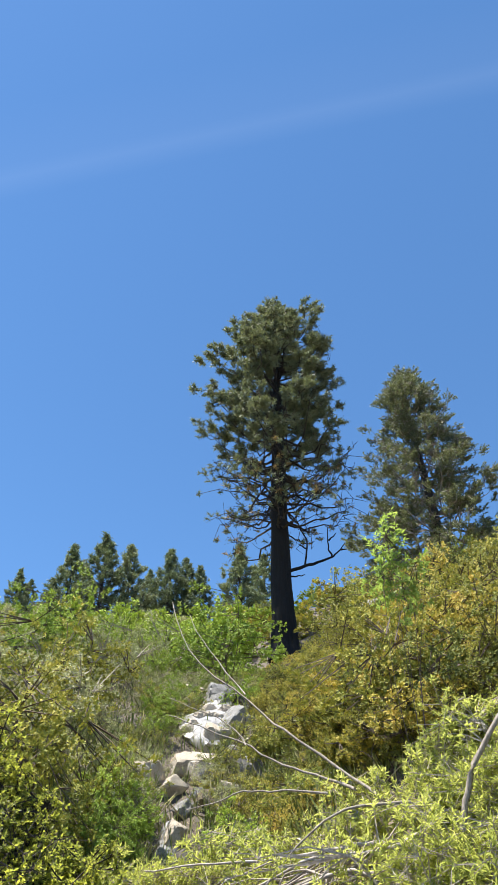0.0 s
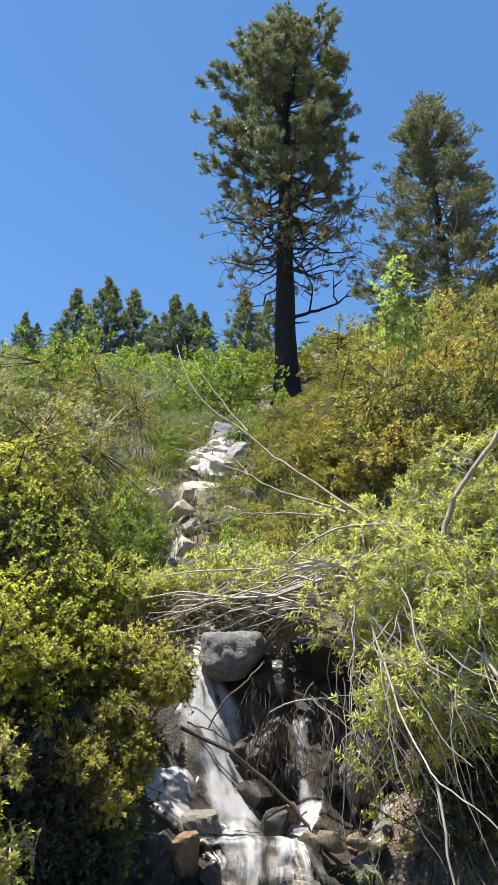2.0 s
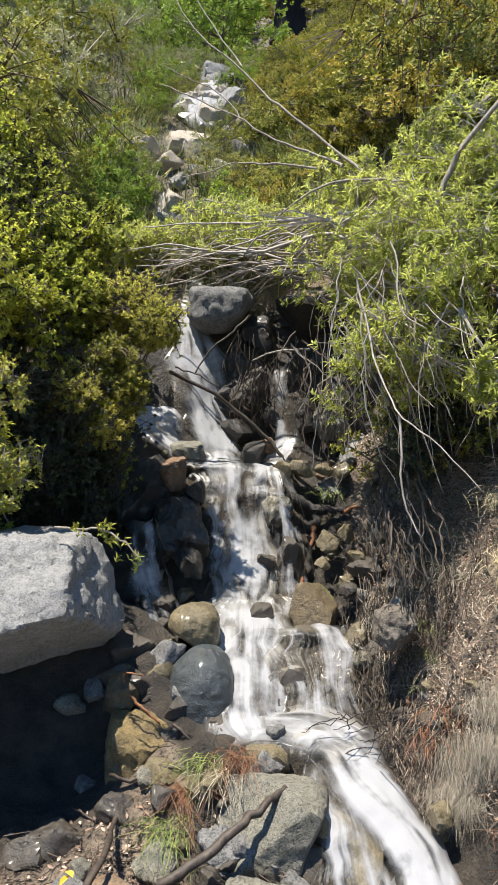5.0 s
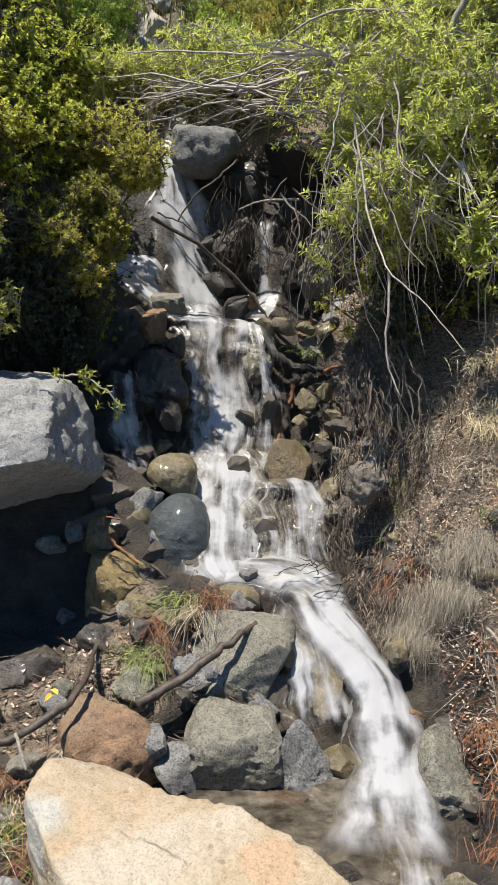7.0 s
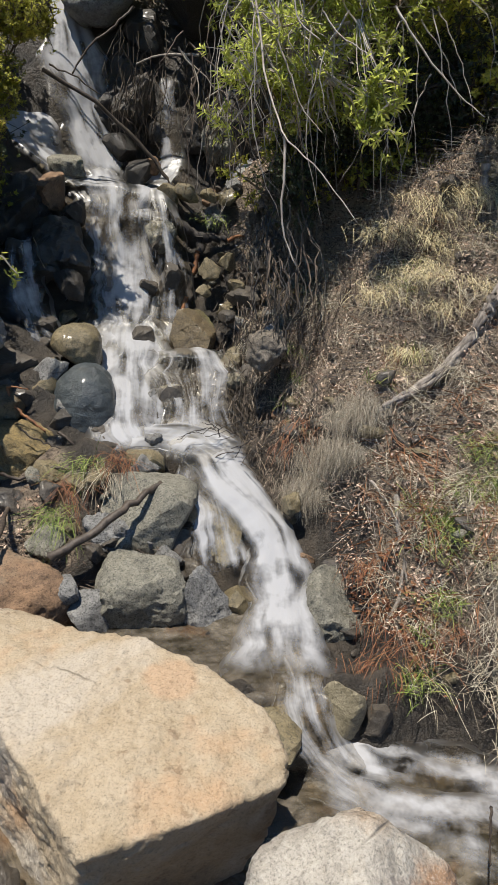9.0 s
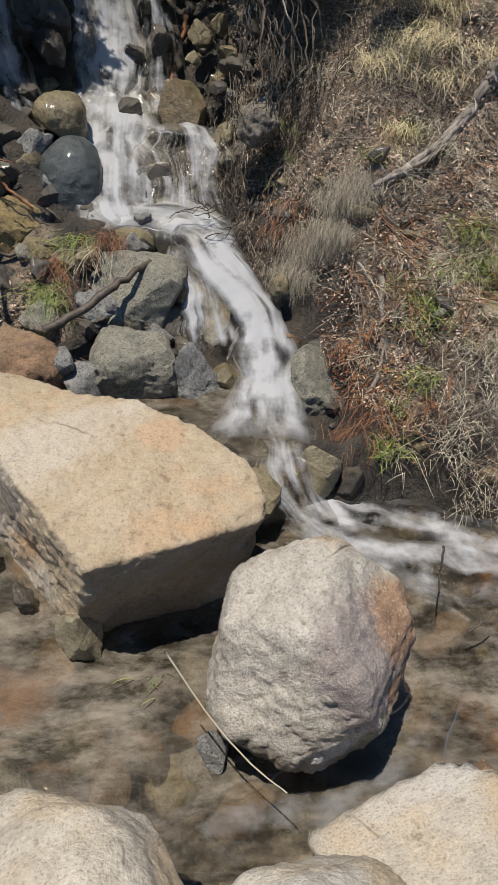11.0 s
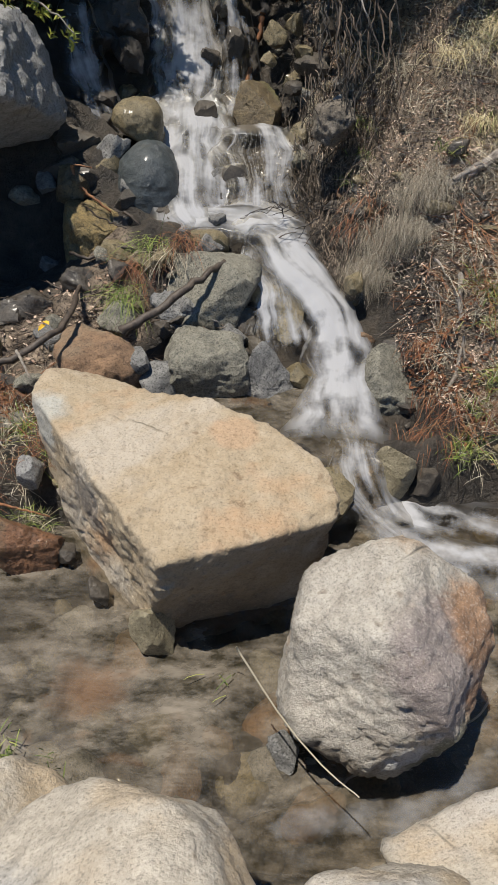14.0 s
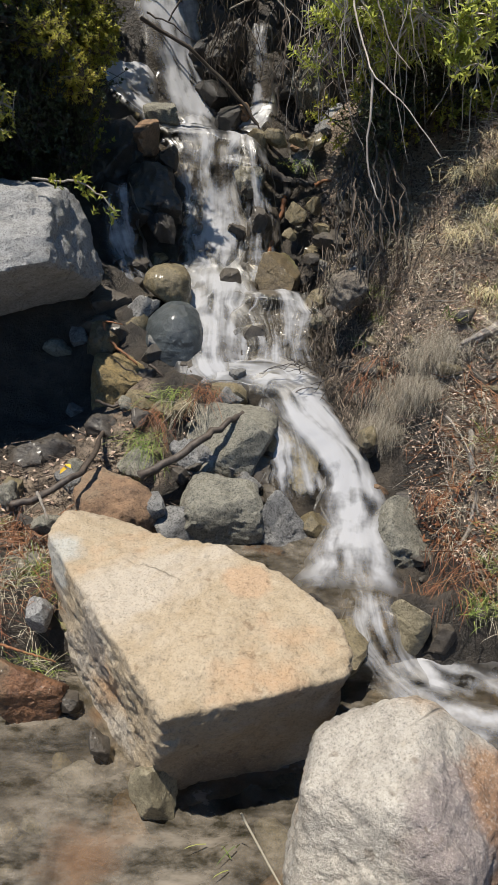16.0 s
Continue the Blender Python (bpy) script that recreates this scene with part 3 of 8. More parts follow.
# ---------------------------------------------------------------- the lie of the land
CREEK_Y = (-60, -3, -0.9, -0.35, 0.1, 0.5, 1.58, 1.73, 1.82, 2.0, 2.3, 2.55, 2.9, 3.15, 3.35, 3.65, 4.0, 4.3, 4.62, 4.74, 4.98, 5.06, 5.3, 5.46, 6, 7.5, 9.5, 13, 18, 24, 40, 60, 75, 120, 400, 1000)
CREEK_Z = (1.0, 0.6, 0.5, 0.1, -0.3, -0.45, -0.42, -0.1, 0.015, -0.06, -0.06, 0.08, 0.3, 0.37, 0.44, 0.58, 0.62, 0.85, 1.26, 1.33, 1.45, 1.58, 2.2, 2.33, 2.75, 3.75, 4.85, 7.0, 8.8, 12.3, 20.7, 29.2, 33, 37, 30, 0)
RIGHT_Y = (-1, 0.8, 1.3, 1.6, 1.9, 2.3, 2.6, 2.9, 3.15, 3.6, 4.0, 4.7, 5.0, 5.3, 5.5, 6, 8, 13, 24, 32, 60)
RIGHT_X = (2.6, 2.6, 1.9, 1.6, 1.14, 0.98, 0.96, 0.9, 0.76, 0.66, 0.5, 0.52, 0.72, 0.7, 0.25, -0.05, -0.1, 0.1, 0.8, -1.5, -5)
LEFT_Y = (-1, 1.4, 1.9, 2.3, 2.5, 2.8, 3.1, 3.6, 4.0, 4.6, 5, 5.4, 6, 8, 13, 24, 60)
LEFT_X = (-1.8, -1.5, -0.75, -0.1, 0.25, 0.25, 0.1, -0.15, -0.27, -0.4, -0.5, -0.65, -0.7, -0.9, -0.8, -2.6, -7)
RISE_Y = (0.8, 1.3, 1.7, 2.2, 3.5, 5, 6, 9, 14, 24, 60)
RISE_R = (0.4, 0.6, 1.1, 1.3, 1.35, 1.1, 0.85, 0.55, 0.46, 0.42, 0.1)
RISE_L = (0.3, 0.3, 0.15, 0.12, 0.5, 0.6, 0.5, 0.3, 0.16, 0.08, 0.02)
REACH = (1.5, 1.5, 1.8, 2.2, 3.0, 4.0, 5.0, 9.0, 14.0, 30.0, 60.0)


def land(x, y):
    """Height of the ground, without its fine roughness."""
    x, y = np.asarray(x, dtype=float), np.asarray(y, dtype=float)
    z = np.interp(y, CREEK_Y, CREEK_Z)
    xr, xl = np.interp(y, RIGHT_Y, RIGHT_X), np.interp(y, LEFT_Y, LEFT_X)
    reach = np.interp(y, RISE_Y, REACH)
    dr, dl = np.maximum(0, x - xr), np.maximum(0, xl - x)
    z = z + np.interp(y, RISE_Y, RISE_R) * reach * (1 - np.exp(-dr / reach))
    z = z + np.interp(y, RISE_Y, RISE_L) * reach * (1 - np.exp(-dl / reach))
    # the hollow under the grey boulder, the grassy swell of the bank
    z = z - 0.5 * np.exp(-(((x + 0.88) / 0.5) ** 2) - ((y - 2.98) / 0.42) ** 2)
    z = z + 0.14 * np.exp(-(((x - 1.15) / 0.25) ** 2) - ((y - 2.85) / 0.25) ** 2)
    # knolls of the bank, and the hollow washed out under the willow's roots
    z = z + 0.16 * np.exp(-(((x - 1.5) / 0.3) ** 2) - ((y - 3.45) / 0.2) ** 2) + 0.1 * np.exp(-(((x - 1.22) / 0.16) ** 2) - ((y - 3.3) / 0.16) ** 2)
    return z - 0.3 * np.exp(-(((x - 1.05) / 0.3) ** 2) - ((y - 4.0) / 0.3) ** 2) - 0.25 * np.exp(-(((x - 1.6) / 0.5) ** 2) - ((y - 3.95) / 0.22) ** 2)


def rough(x, y, z):
    """The ground's fine roughness."""
    far = math.hypot(x, y - 2.5)
    q = Vector((x, y, z))
    k = noise.fractal(q * (2.2 if far < 8 else 0.5), 1.0, 2.0, 3) * (0.05 + min(1.0, far * 0.012))
    if far < 5 and x > 0.75:
        bank = min(1.0, (x - 0.75) * 2.0) * min(1.0, max(0.0, (y - 1.5) * 2.0))
        k += bank * (0.13 - 0.34 * abs(noise.noise(Vector((x * 2.6, y * 2.6, 7.0)))) - 0.1 * abs(noise.noise(Vector((x * 6.5, y * 6.5, 3.0)))))
    return k + (noise.fractal(q * 9.0, 0.8, 2.0, 3) * 0.032 + 0.07 * abs(noise.noise(q * 3.7)) - 0.05 * abs(noise.noise(q * 7.9)) if far < 5 else 0.0)


def ground_z(x, y):
    z = float(land(x, y))
    return z + rough(x, y, z)


def ground_sheet():
    nx, ny = 340, 420
    s = np.linspace(-1, 1, nx)
    xs = 0.3 + 0.5 * np.sinh(8.2 * s)
    s = np.linspace(-1, 1, ny)
    ys = 2.9 + 0.55 * np.sinh(8.1 * s)
    X, Y = np.meshgrid(xs, ys)
    Z = land(X, Y)
    V = np.stack([X, Y, Z], -1).reshape(-1, 3)
    for k in range(len(V)):
        V[k, 2] += rough(*V[k])
    i = (np.arange(ny - 1)[:, None] * nx + np.arange(nx - 1)).reshape(-1, 1)
    F = np.concatenate([i, i + 1, i + nx + 1, i + nx], 1)
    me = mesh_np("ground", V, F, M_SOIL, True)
    # wet soil beside the running water; hollow and upper-slope shade painted into the soil
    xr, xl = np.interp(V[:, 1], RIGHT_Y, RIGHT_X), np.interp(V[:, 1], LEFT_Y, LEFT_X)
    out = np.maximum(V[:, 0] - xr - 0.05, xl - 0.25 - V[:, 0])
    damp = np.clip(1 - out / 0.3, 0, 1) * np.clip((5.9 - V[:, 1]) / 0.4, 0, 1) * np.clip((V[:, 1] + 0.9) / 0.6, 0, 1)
    hollow_shade = np.clip(1.5 - np.hypot((V[:, 0] + 0.95) / 0.7, (V[:, 1] - 3.5) / 0.9), 0, 1)
    me.attributes.new("damp", "FLOAT", "POINT").data.foreach_set("value", np.maximum(np.maximum(damp, hollow_shade), 0.5 * np.clip((V[:, 1] - 5.4) / 1.0, 0, 1)).astype(np.float32))
    ob = new("ground", me)
    return tagged(ob, "steep brown hillside soil with litter and stones", "ground", "", "structure")


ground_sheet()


# ---------------------------------------------------------------- water
def ribbon(name, path, material, label, n=70, across=15, seed=0, bulge=0.02, ruffle=0.012):
    """Flowing water along (x, y, z, half width); its threads run with the stream."""
    p = smooth_line(path, n)
    c, hw = p[:, :3], p[:, 3]
    d = np.gradient(c, axis=0)
    flat = unit(np.stack([d[:, 0], d[:, 1], np.zeros(n)], 1))
    side = np.stack([-flat[:, 1], flat[:, 0], np.zeros(n)], 1)
    nrm = unit(np.cross(unit(d), side))
    nrm *= np.where(nrm[:, 2:3] < 0, -1, 1)
    run = np.concatenate([[0], np.cumsum(np.linalg.norm(np.diff(c, axis=0), axis=1))])
    t = np.linspace(-1, 1, across)
    V, UV, E = [], [], []
    for i in range(n):
        ragged = 1 + 0.3 * noise.fractal(Vector((run[i] * 5, seed, 0)), 1.0, 2.0, 3)
        for u in t:
            q = Vector((u * hw[i] * 9, run[i] * 3.0, seed * 5.1))
            off = bulge * (1 - u * u) + ruffle * noise.fractal(q, 1.0, 2.0, 3)
            lift = -0.03 if abs(u) > 0.99 else 0.0
            V.append(c[i] + side[i] * (u * hw[i] * ragged) + nrm[i] * off + np.array([0, 0, lift]))
            UV.append((u * hw[i] + seed, run[i] + seed))
            e = min(1.0, (1 - abs(u)) * 1.6) * min(1.0, (i + 1) / (0.12 * n)) * min(1.0, (n - i) / (0.15 * n))
            e *= min(1.0, max(0.0, 0.85 + 1.1 * noise.fractal(Vector((u * hw[i] * 14, run[i] * 3.5, seed * 2.7)), 1.0, 2.0, 2)))
            E.append(e)
    i = (np.arange(n - 1)[:, None] * across + np.arange(across - 1)).reshape(-1, 1)
    F = np.concatenate([i, i + 1, i + across + 1, i + across], 1)
    me = mesh_np(name, V, F, material, True)
    uv = me.uv_layers.new(name="UVMap")
    idx = np.empty(len(me.loops), dtype=np.int32)
    me.loops.foreach_get("vertex_index", idx)
    uv.data.foreach_set("uv", np.array(UV, dtype=np.float32)[idx].ravel())
    at = me.attributes.new("edge", "FLOAT", "POINT")
    at.data.foreach_set("value", np.array(E, dtype=np.float32))
    return tagged(new(name, me), label, "water", "", "structure")


def still_water(name, x0, x1, y0, y1, z, label, amp=0.008, spill=None):
    nx, ny = 90, 60
    X, Y = np.meshgrid(np.linspace(x0, x1, nx), np.linspace(y0, y1, ny))
    V = np.stack([X, Y, np.full_like(X, z)], -1).reshape(-1, 3)
    for k in range(len(V)):
        if spill and V[k, 1] < spill:
            V[k, 2] = min(z, ground_z(V[k, 0], V[k, 1]) + 0.012)
        V[k, 2] += amp * noise.fractal(Vector((V[k, 0] * 5, V[k, 1] * 8, z)), 1.0, 2.0, 3)
    i = (np.arange(ny - 1)[:, None] * nx + np.arange(nx - 1)).reshape(-1, 1)
    F = np.concatenate([i, i + 1, i + nx + 1, i + nx], 1)
    return tagged(new(name, mesh_np(name, V, F, M_POOL, True)), label, "water", "", "structure")


still_water("water_pool_lower", -3.0, 4.2, -0.6, 1.86, -0.25, "shallow brownish creek pool among the boulders")
still_water("water_pool_middle", -0.2, 0.86, 1.5, 2.5, -0.005, "small calm brown pool behind the tan boulder", 0.004, 1.86)

UPPER = [(-0.43, 5.5, 2.46, 0.1), (-0.41, 5.4, 2.39, 0.14), (-0.36, 5.26, 2.22, 0.2), (-0.31, 5.12, 1.99, 0.24), (-0.25, 5.04, 1.77, 0.23), (-0.17, 4.94, 1.59, 0.21), (-0.11, 4.84, 1.46, 0.17)]
SHELF = [(-0.66, 5.24, 1.84, 0.2), (-0.62, 5.07, 1.74, 0.24), (-0.54, 4.92, 1.6, 0.19), (-0.38, 4.8, 1.48, 0.13), (-0.23, 4.7, 1.4, 0.11)]
LEDGE = [(-0.13, 4.94, 1.53, 0.15), (-0.07, 4.82, 1.46, 0.26), (-0.04, 4.72, 1.43, 0.32), (-0.02, 4.63, 1.41, 0.34), (-0.02, 4.55, 1.33, 0.34), (-0.01, 4.5, 1.22, 0.32)]
MIDDLE = [(-0.03, 4.6, 1.37, 0.33), (-0.02, 4.54, 1.29, 0.34), (-0.02, 4.49, 1.2, 0.34), (0.0, 4.4, 1.04, 0.32), (0.03, 4.24, 0.87, 0.33), (0.05, 4.06, 0.73, 0.31), (0.06, 3.85, 0.66, 0.27)]
MIDDLE_CORE = [(0.03, 4.46, 1.2, 0.1), (0.04, 4.36, 1.03, 0.16), (0.05, 4.25, 0.92, 0.22), (0.06, 4.08, 0.78, 0.24), (0.06, 3.9, 0.7, 0.23), (0.06, 3.72, 0.66, 0.21)]
LOWER = [(0.07, 3.95, 0.71, 0.2), (0.07, 3.74, 0.66, 0.25), (0.07, 3.55, 0.59, 0.25), (0.08, 3.36, 0.51, 0.23), (0.09, 3.2, 0.43, 0.24), (0.14, 3.08, 0.38, 0.26)]
LOWER_SIDE = [(0.38, 3.78, 0.67, 0.18), (0.42, 3.64, 0.68, 0.23), (0.43, 3.5, 0.6, 0.24), (0.44, 3.34, 0.5, 0.24), (0.45, 3.18, 0.42, 0.23)]
FOOT = [(-0.02, 3.24, 0.41, 0.14), (0.2, 3.17, 0.42, 0.2), (0.42, 3.12, 0.43, 0.23), (0.55, 3.02, 0.41, 0.17)]
CHUTE = [(0.42, 3.14, 0.43, 0.2), (0.49, 3.0, 0.4, 0.19), (0.55, 2.86, 0.35, 0.18), (0.64, 2.73, 0.29, 0.17), (0.73, 2.58, 0.21, 0.14), (0.75, 2.45, 0.15, 0.15), (0.74, 2.27, 0.085, 0.16), (0.72, 2.12, 0.05, 0.19), (0.7, 2.0, 0.03, 0.24), (0.69, 1.88, 0.02, 0.26)]
FAN = [(0.43, 2.96, 0.37, 0.13), (0.46, 2.8, 0.31, 0.17), (0.49, 2.68, 0.26, 0.19), (0.51, 2.56, 0.16, 0.19), (0.54, 2.44, 0.07, 0.15)]
SPILL = [(0.74, 2.0, 0.03, 0.1), (0.76, 1.9, 0.02, 0.12), (0.76, 1.79, -0.01, 0.13), (0.78, 1.7, -0.07, 0.13), (0.86, 1.6, -0.15, 0.15), (0.97, 1.52, -0.19, 0.2)]
ribbon("water_fall_upper", UPPER, M_CHUTE, "white water falling over a rock lip", 60, 21, 1, 0.015, 0.02)
ribbon("water_shelf", SHELF, M_CHUTE, "white water sliding over a side shelf", 40, 17, 16, 0.01, 0.01)
ribbon("water_ledge", LEDGE, M_FOAM, "white water running over a rounded ledge", 40, 31, 2, 0.012, 0.02)
ribbon("water_fall_middle", MIDDLE, M_STRANDS, "broad cascade parting into strands over dark wet rock", 80, 31, 3, 0.02, 0.014)
ribbon("water_fall_core", MIDDLE_CORE, M_FOAM, "dense white heart of the cascade", 70, 25, 15, 0.02, 0.02)
ribbon("water_fall_right", [(0.22, 4.62, 1.42, 0.07), (0.26, 4.45, 1.31, 0.1), (0.3, 4.28, 1.12, 0.11), (0.33, 4.14, 0.94, 0.13), (0.34, 4.0, 0.78, 0.14), (0.32, 3.86, 0.69, 0.12)], M_STRANDS, "thin strands of water over mossy rocks", 60, 19, 21, 0.02, 0.016)
ribbon("water_fall_lower", LOWER, M_FALL, "foaming white cascade plunging over stones", 70, 25, 4, 0.03, 0.02)
ribbon("water_fall_side", LOWER_SIDE, M_STRANDS, "thin strands of water over a dark rock", 60, 25, 17, 0.02, 0.012)
ribbon("water_chute", CHUTE, M_CHUTE, "fast white chute running beside the rocks", 130, 23, 5, 0.03, 0.02)
ribbon("water_fan", FAN, M_STRANDS, "thin fan of water over an ochre rock", 60, 21, 18, 0.02, 0.012)
ribbon("water_spill", SPILL, M_STRANDS, "clear water spilling out of the small pool", 70, 17, 19, 0.02, 0.012)
ribbon("water_veil", [(0.27, 5.12, 2.05, 0.07), (0.27, 5.05, 1.95, 0.08), (0.29, 4.99, 1.75, 0.08), (0.3, 4.9, 1.6, 0.1), (0.24, 4.8, 1.5, 0.15), (0.16, 4.7, 1.43, 0.16)], M_FOAM, "thin veil of water over dark rock", 44, 13, 6)
ribbon("water_side_fall", [(-0.56, 4.06, 1.18, 0.09), (-0.54, 3.96, 1.04, 0.12), (-0.5, 3.88, 0.9, 0.14), (-0.44, 3.8, 0.77, 0.15), (-0.38, 3.72, 0.7, 0.13)], M_FOAM, "thin side trickle beside the cascade", 50, 11, 7)
ribbon("water_creek_upstream", [(-0.59, 12.99, 7.11, 0.10), (-0.63, 12.18, 6.66, 0.26), (-0.74, 11.46, 6.24, 0.42), (-0.76, 10.86, 5.9, 0.4), (-0.67, 10.22, 5.47, 0.3), (-0.58, 9.75, 5.16, 0.14)], M_CHUTE, "thin white creek tumbling over pale rocks on the upper slope", 60, 9, 8, 0.04, 0.05)
ribbon("water_creek_above_lip", [(-0.45, 6.3, 2.98, 0.08), (-0.42, 5.9, 2.72, 0.1), (-0.42, 5.48, 2.44, 0.12)], M_VEIL, "narrow white creek above the lip", 40, 9, 9)
ribbon("water_creek_glint", [(-0.82, 7.38, 3.77, 0.06), (-0.80, 7.13, 3.60, 0.12), (-0.78, 6.85, 3.42, 0.13), (-0.73, 6.65, 3.28, 0.08)], M_VEIL, "thin white creek between pale rocks", 40, 9, 13)
ribbon("water_outflow", [(0.8, 1.68, -0.2, 0.16), (0.92, 1.6, -0.19, 0.24), (1.06, 1.54, -0.19, 0.3), (1.25, 1.49, -0.195, 0.32), (1.5, 1.43, -0.205, 0.32), (1.8, 1.37, -0.215, 0.3), (2.15, 1.3, -0.225, 0.26)], M_RAPID, "turbulent white water running out of the chute", 100, 33, 11, 0.03, 0.035)
ribbon("water_pool_froth", [(1.2, 0.86, -0.235, 0.08), (1.0, 0.66, -0.235, 0.12), (0.76, 0.56, -0.235, 0.13), (0.56, 0.47, -0.235, 0.13), (0.4, 0.45, -0.235, 0.11), (0.24, 0.44, -0.235, 0.07)], M_MIST, "soft drifting froth between the near boulders", 50, 15, 14, 0.004, 0.008)
ribbon("water_foot_foam", FOOT, M_CHUTE, "froth at the foot of the cascade", 40, 17, 12, 0.03, 0.03)


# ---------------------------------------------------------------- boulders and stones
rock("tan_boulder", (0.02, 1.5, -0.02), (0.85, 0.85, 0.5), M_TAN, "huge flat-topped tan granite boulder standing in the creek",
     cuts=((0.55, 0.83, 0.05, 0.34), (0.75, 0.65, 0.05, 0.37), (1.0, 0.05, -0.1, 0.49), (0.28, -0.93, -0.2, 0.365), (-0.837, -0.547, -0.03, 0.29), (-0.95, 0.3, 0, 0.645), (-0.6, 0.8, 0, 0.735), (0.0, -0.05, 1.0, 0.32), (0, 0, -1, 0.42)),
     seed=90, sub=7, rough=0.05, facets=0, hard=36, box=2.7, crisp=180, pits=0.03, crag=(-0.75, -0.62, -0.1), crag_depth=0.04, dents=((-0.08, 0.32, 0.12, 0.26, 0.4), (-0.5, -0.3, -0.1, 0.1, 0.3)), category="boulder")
rock("rust_boulder", (0.64, 0.8, 0.09), (0.32, 0.31, 0.38), M_MIXED, "rounded grey boulder with rust stains in the pool",
     cuts=((-0.62, -0.62, 0.48, 0.25), (0.5, -0.2, 0.84, 0.295), (-0.5, 0.0, 0.86, 0.3), (0.12, -0.95, -0.1, 0.26), (0.75, -0.6, 0.3, 0.265), (-0.95, 0.2, 0.1, 0.29), (-0.35, -0.9, 0.2, 0.255), (-0.5, -0.6, -0.6, 0.3), (0.6, -0.6, -0.5, 0.31)),
     seed=91, sub=6, rough=0.06, facets=2, hard=40, box=2.4, crisp=180, pits=0.05, crag=(-0.2, -0.9, -0.3), crag_depth=0.03, category="boulder")
rock("grey_boulder", (-1.07, 3.12, 0.95), (0.58, 0.52, 0.4), M_GREY, "big pale grey boulder jutting out under the shrub",
     cuts=((0.05, -0.62, 0.78, 0.31), (-0.1, 0.1, 1.0, 0.33), (0.92, -0.15, 0.25, 0.43), (0.38, -0.5, -0.78, 0.22), (-0.2, -0.6, -0.77, 0.26), (0, 0, -1, 0.3)), seed=92, sub=6, pits=0.03, rough=0.075, facets=0, hard=24, category="boulder")
# added boulder: its dark stone stands for the hollow's deep shade
rock("shadow_boulder", (-1.3, 2.95, 0.1), (0.42, 0.4, 0.3), M_DARK, "added dark boulder that blackens the shaded hollow", seed=98, sub=5, facets=14, category="boulder")
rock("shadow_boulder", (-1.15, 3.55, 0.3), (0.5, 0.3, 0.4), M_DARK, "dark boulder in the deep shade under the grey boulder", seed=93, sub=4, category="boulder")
rock("near_boulder", (-0.06, 0.0, 0.2), (0.4, 0.42, 0.34), M_NEAR, "pale tan rounded boulder at the edge of the pool", cuts=((0.75, 0.35, 0.5, 0.34), (-0.5, 0.3, 0.8, 0.32), (0.3, 0.9, 0.25, 0.37)), seed=94, sub=6, rough=0.04, facets=1, hard=24, box=2.4, crisp=180, category="boulder")
rock("near_boulder", (-0.52, 0.37, -0.03), (0.3, 0.23, 0.25), M_NEAR, "pale grey-tan boulder with grass behind it", seed=95, sub=5, rough=0.06, crisp=180, category="boulder")
rock("near_boulder", (0.44, -0.06, 0.2), (0.3, 0.3, 0.33), M_NEAR, "speckled pale boulder at the edge of the pool", cuts=((-0.6, 0.35, 0.7, 0.25), (0.5, 0.4, 0.75, 0.28), (0.0, 0.9, 0.4, 0.27)), seed=96, sub=6, rough=0.045, facets=1, hard=24, box=2.4, crisp=180, category="boulder")
rock("near_boulder", (0.88, 0.16, -0.02), (0.42, 0.37, 0.27), M_NEAR, "wide pale boulder washed by the pool", seed=97, sub=5, rough=0.04, crisp=180, category="boulder")
# rocks added to enclose the hollow and make its shade darker
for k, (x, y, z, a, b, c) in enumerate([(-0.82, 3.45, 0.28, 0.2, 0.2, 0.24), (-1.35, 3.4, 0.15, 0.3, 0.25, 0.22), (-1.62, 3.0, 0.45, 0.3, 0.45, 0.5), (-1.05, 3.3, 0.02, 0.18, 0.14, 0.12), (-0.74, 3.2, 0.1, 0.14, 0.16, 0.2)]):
    rock("shadow_rock", (x, y, z), (a, b, c), M_DARK, "added dark rock that deepens the shade under the grey boulder", seed=110 + k, sub=3)
rock("apron_rock", (0.63, 1.72, -0.16), (0.15, 0.22, 0.13), M_OCHRE, "ochre wet rock under the spill beside the tan boulder", seed=120, sub=4, facets=4, hard=14)
rock("bank_rock", (1.04, 1.76, -0.08), (0.1, 0.1, 0.12), M_DARK, "wet brown rock at the foot of the bank", seed=121, sub=4)
# slab added as a roof to keep the hollow beside the fall in shade
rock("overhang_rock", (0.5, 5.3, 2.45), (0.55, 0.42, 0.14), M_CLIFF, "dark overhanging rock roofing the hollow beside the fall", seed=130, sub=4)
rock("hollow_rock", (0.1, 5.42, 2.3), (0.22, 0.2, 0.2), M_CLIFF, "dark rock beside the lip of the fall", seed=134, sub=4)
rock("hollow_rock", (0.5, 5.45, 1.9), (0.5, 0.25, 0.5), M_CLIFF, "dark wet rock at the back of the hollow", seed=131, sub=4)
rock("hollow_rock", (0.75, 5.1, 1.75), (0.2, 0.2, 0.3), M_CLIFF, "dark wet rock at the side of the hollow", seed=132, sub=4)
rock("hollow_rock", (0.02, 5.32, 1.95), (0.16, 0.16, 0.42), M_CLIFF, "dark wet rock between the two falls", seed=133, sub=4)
crng = np.random.default_rng(15)
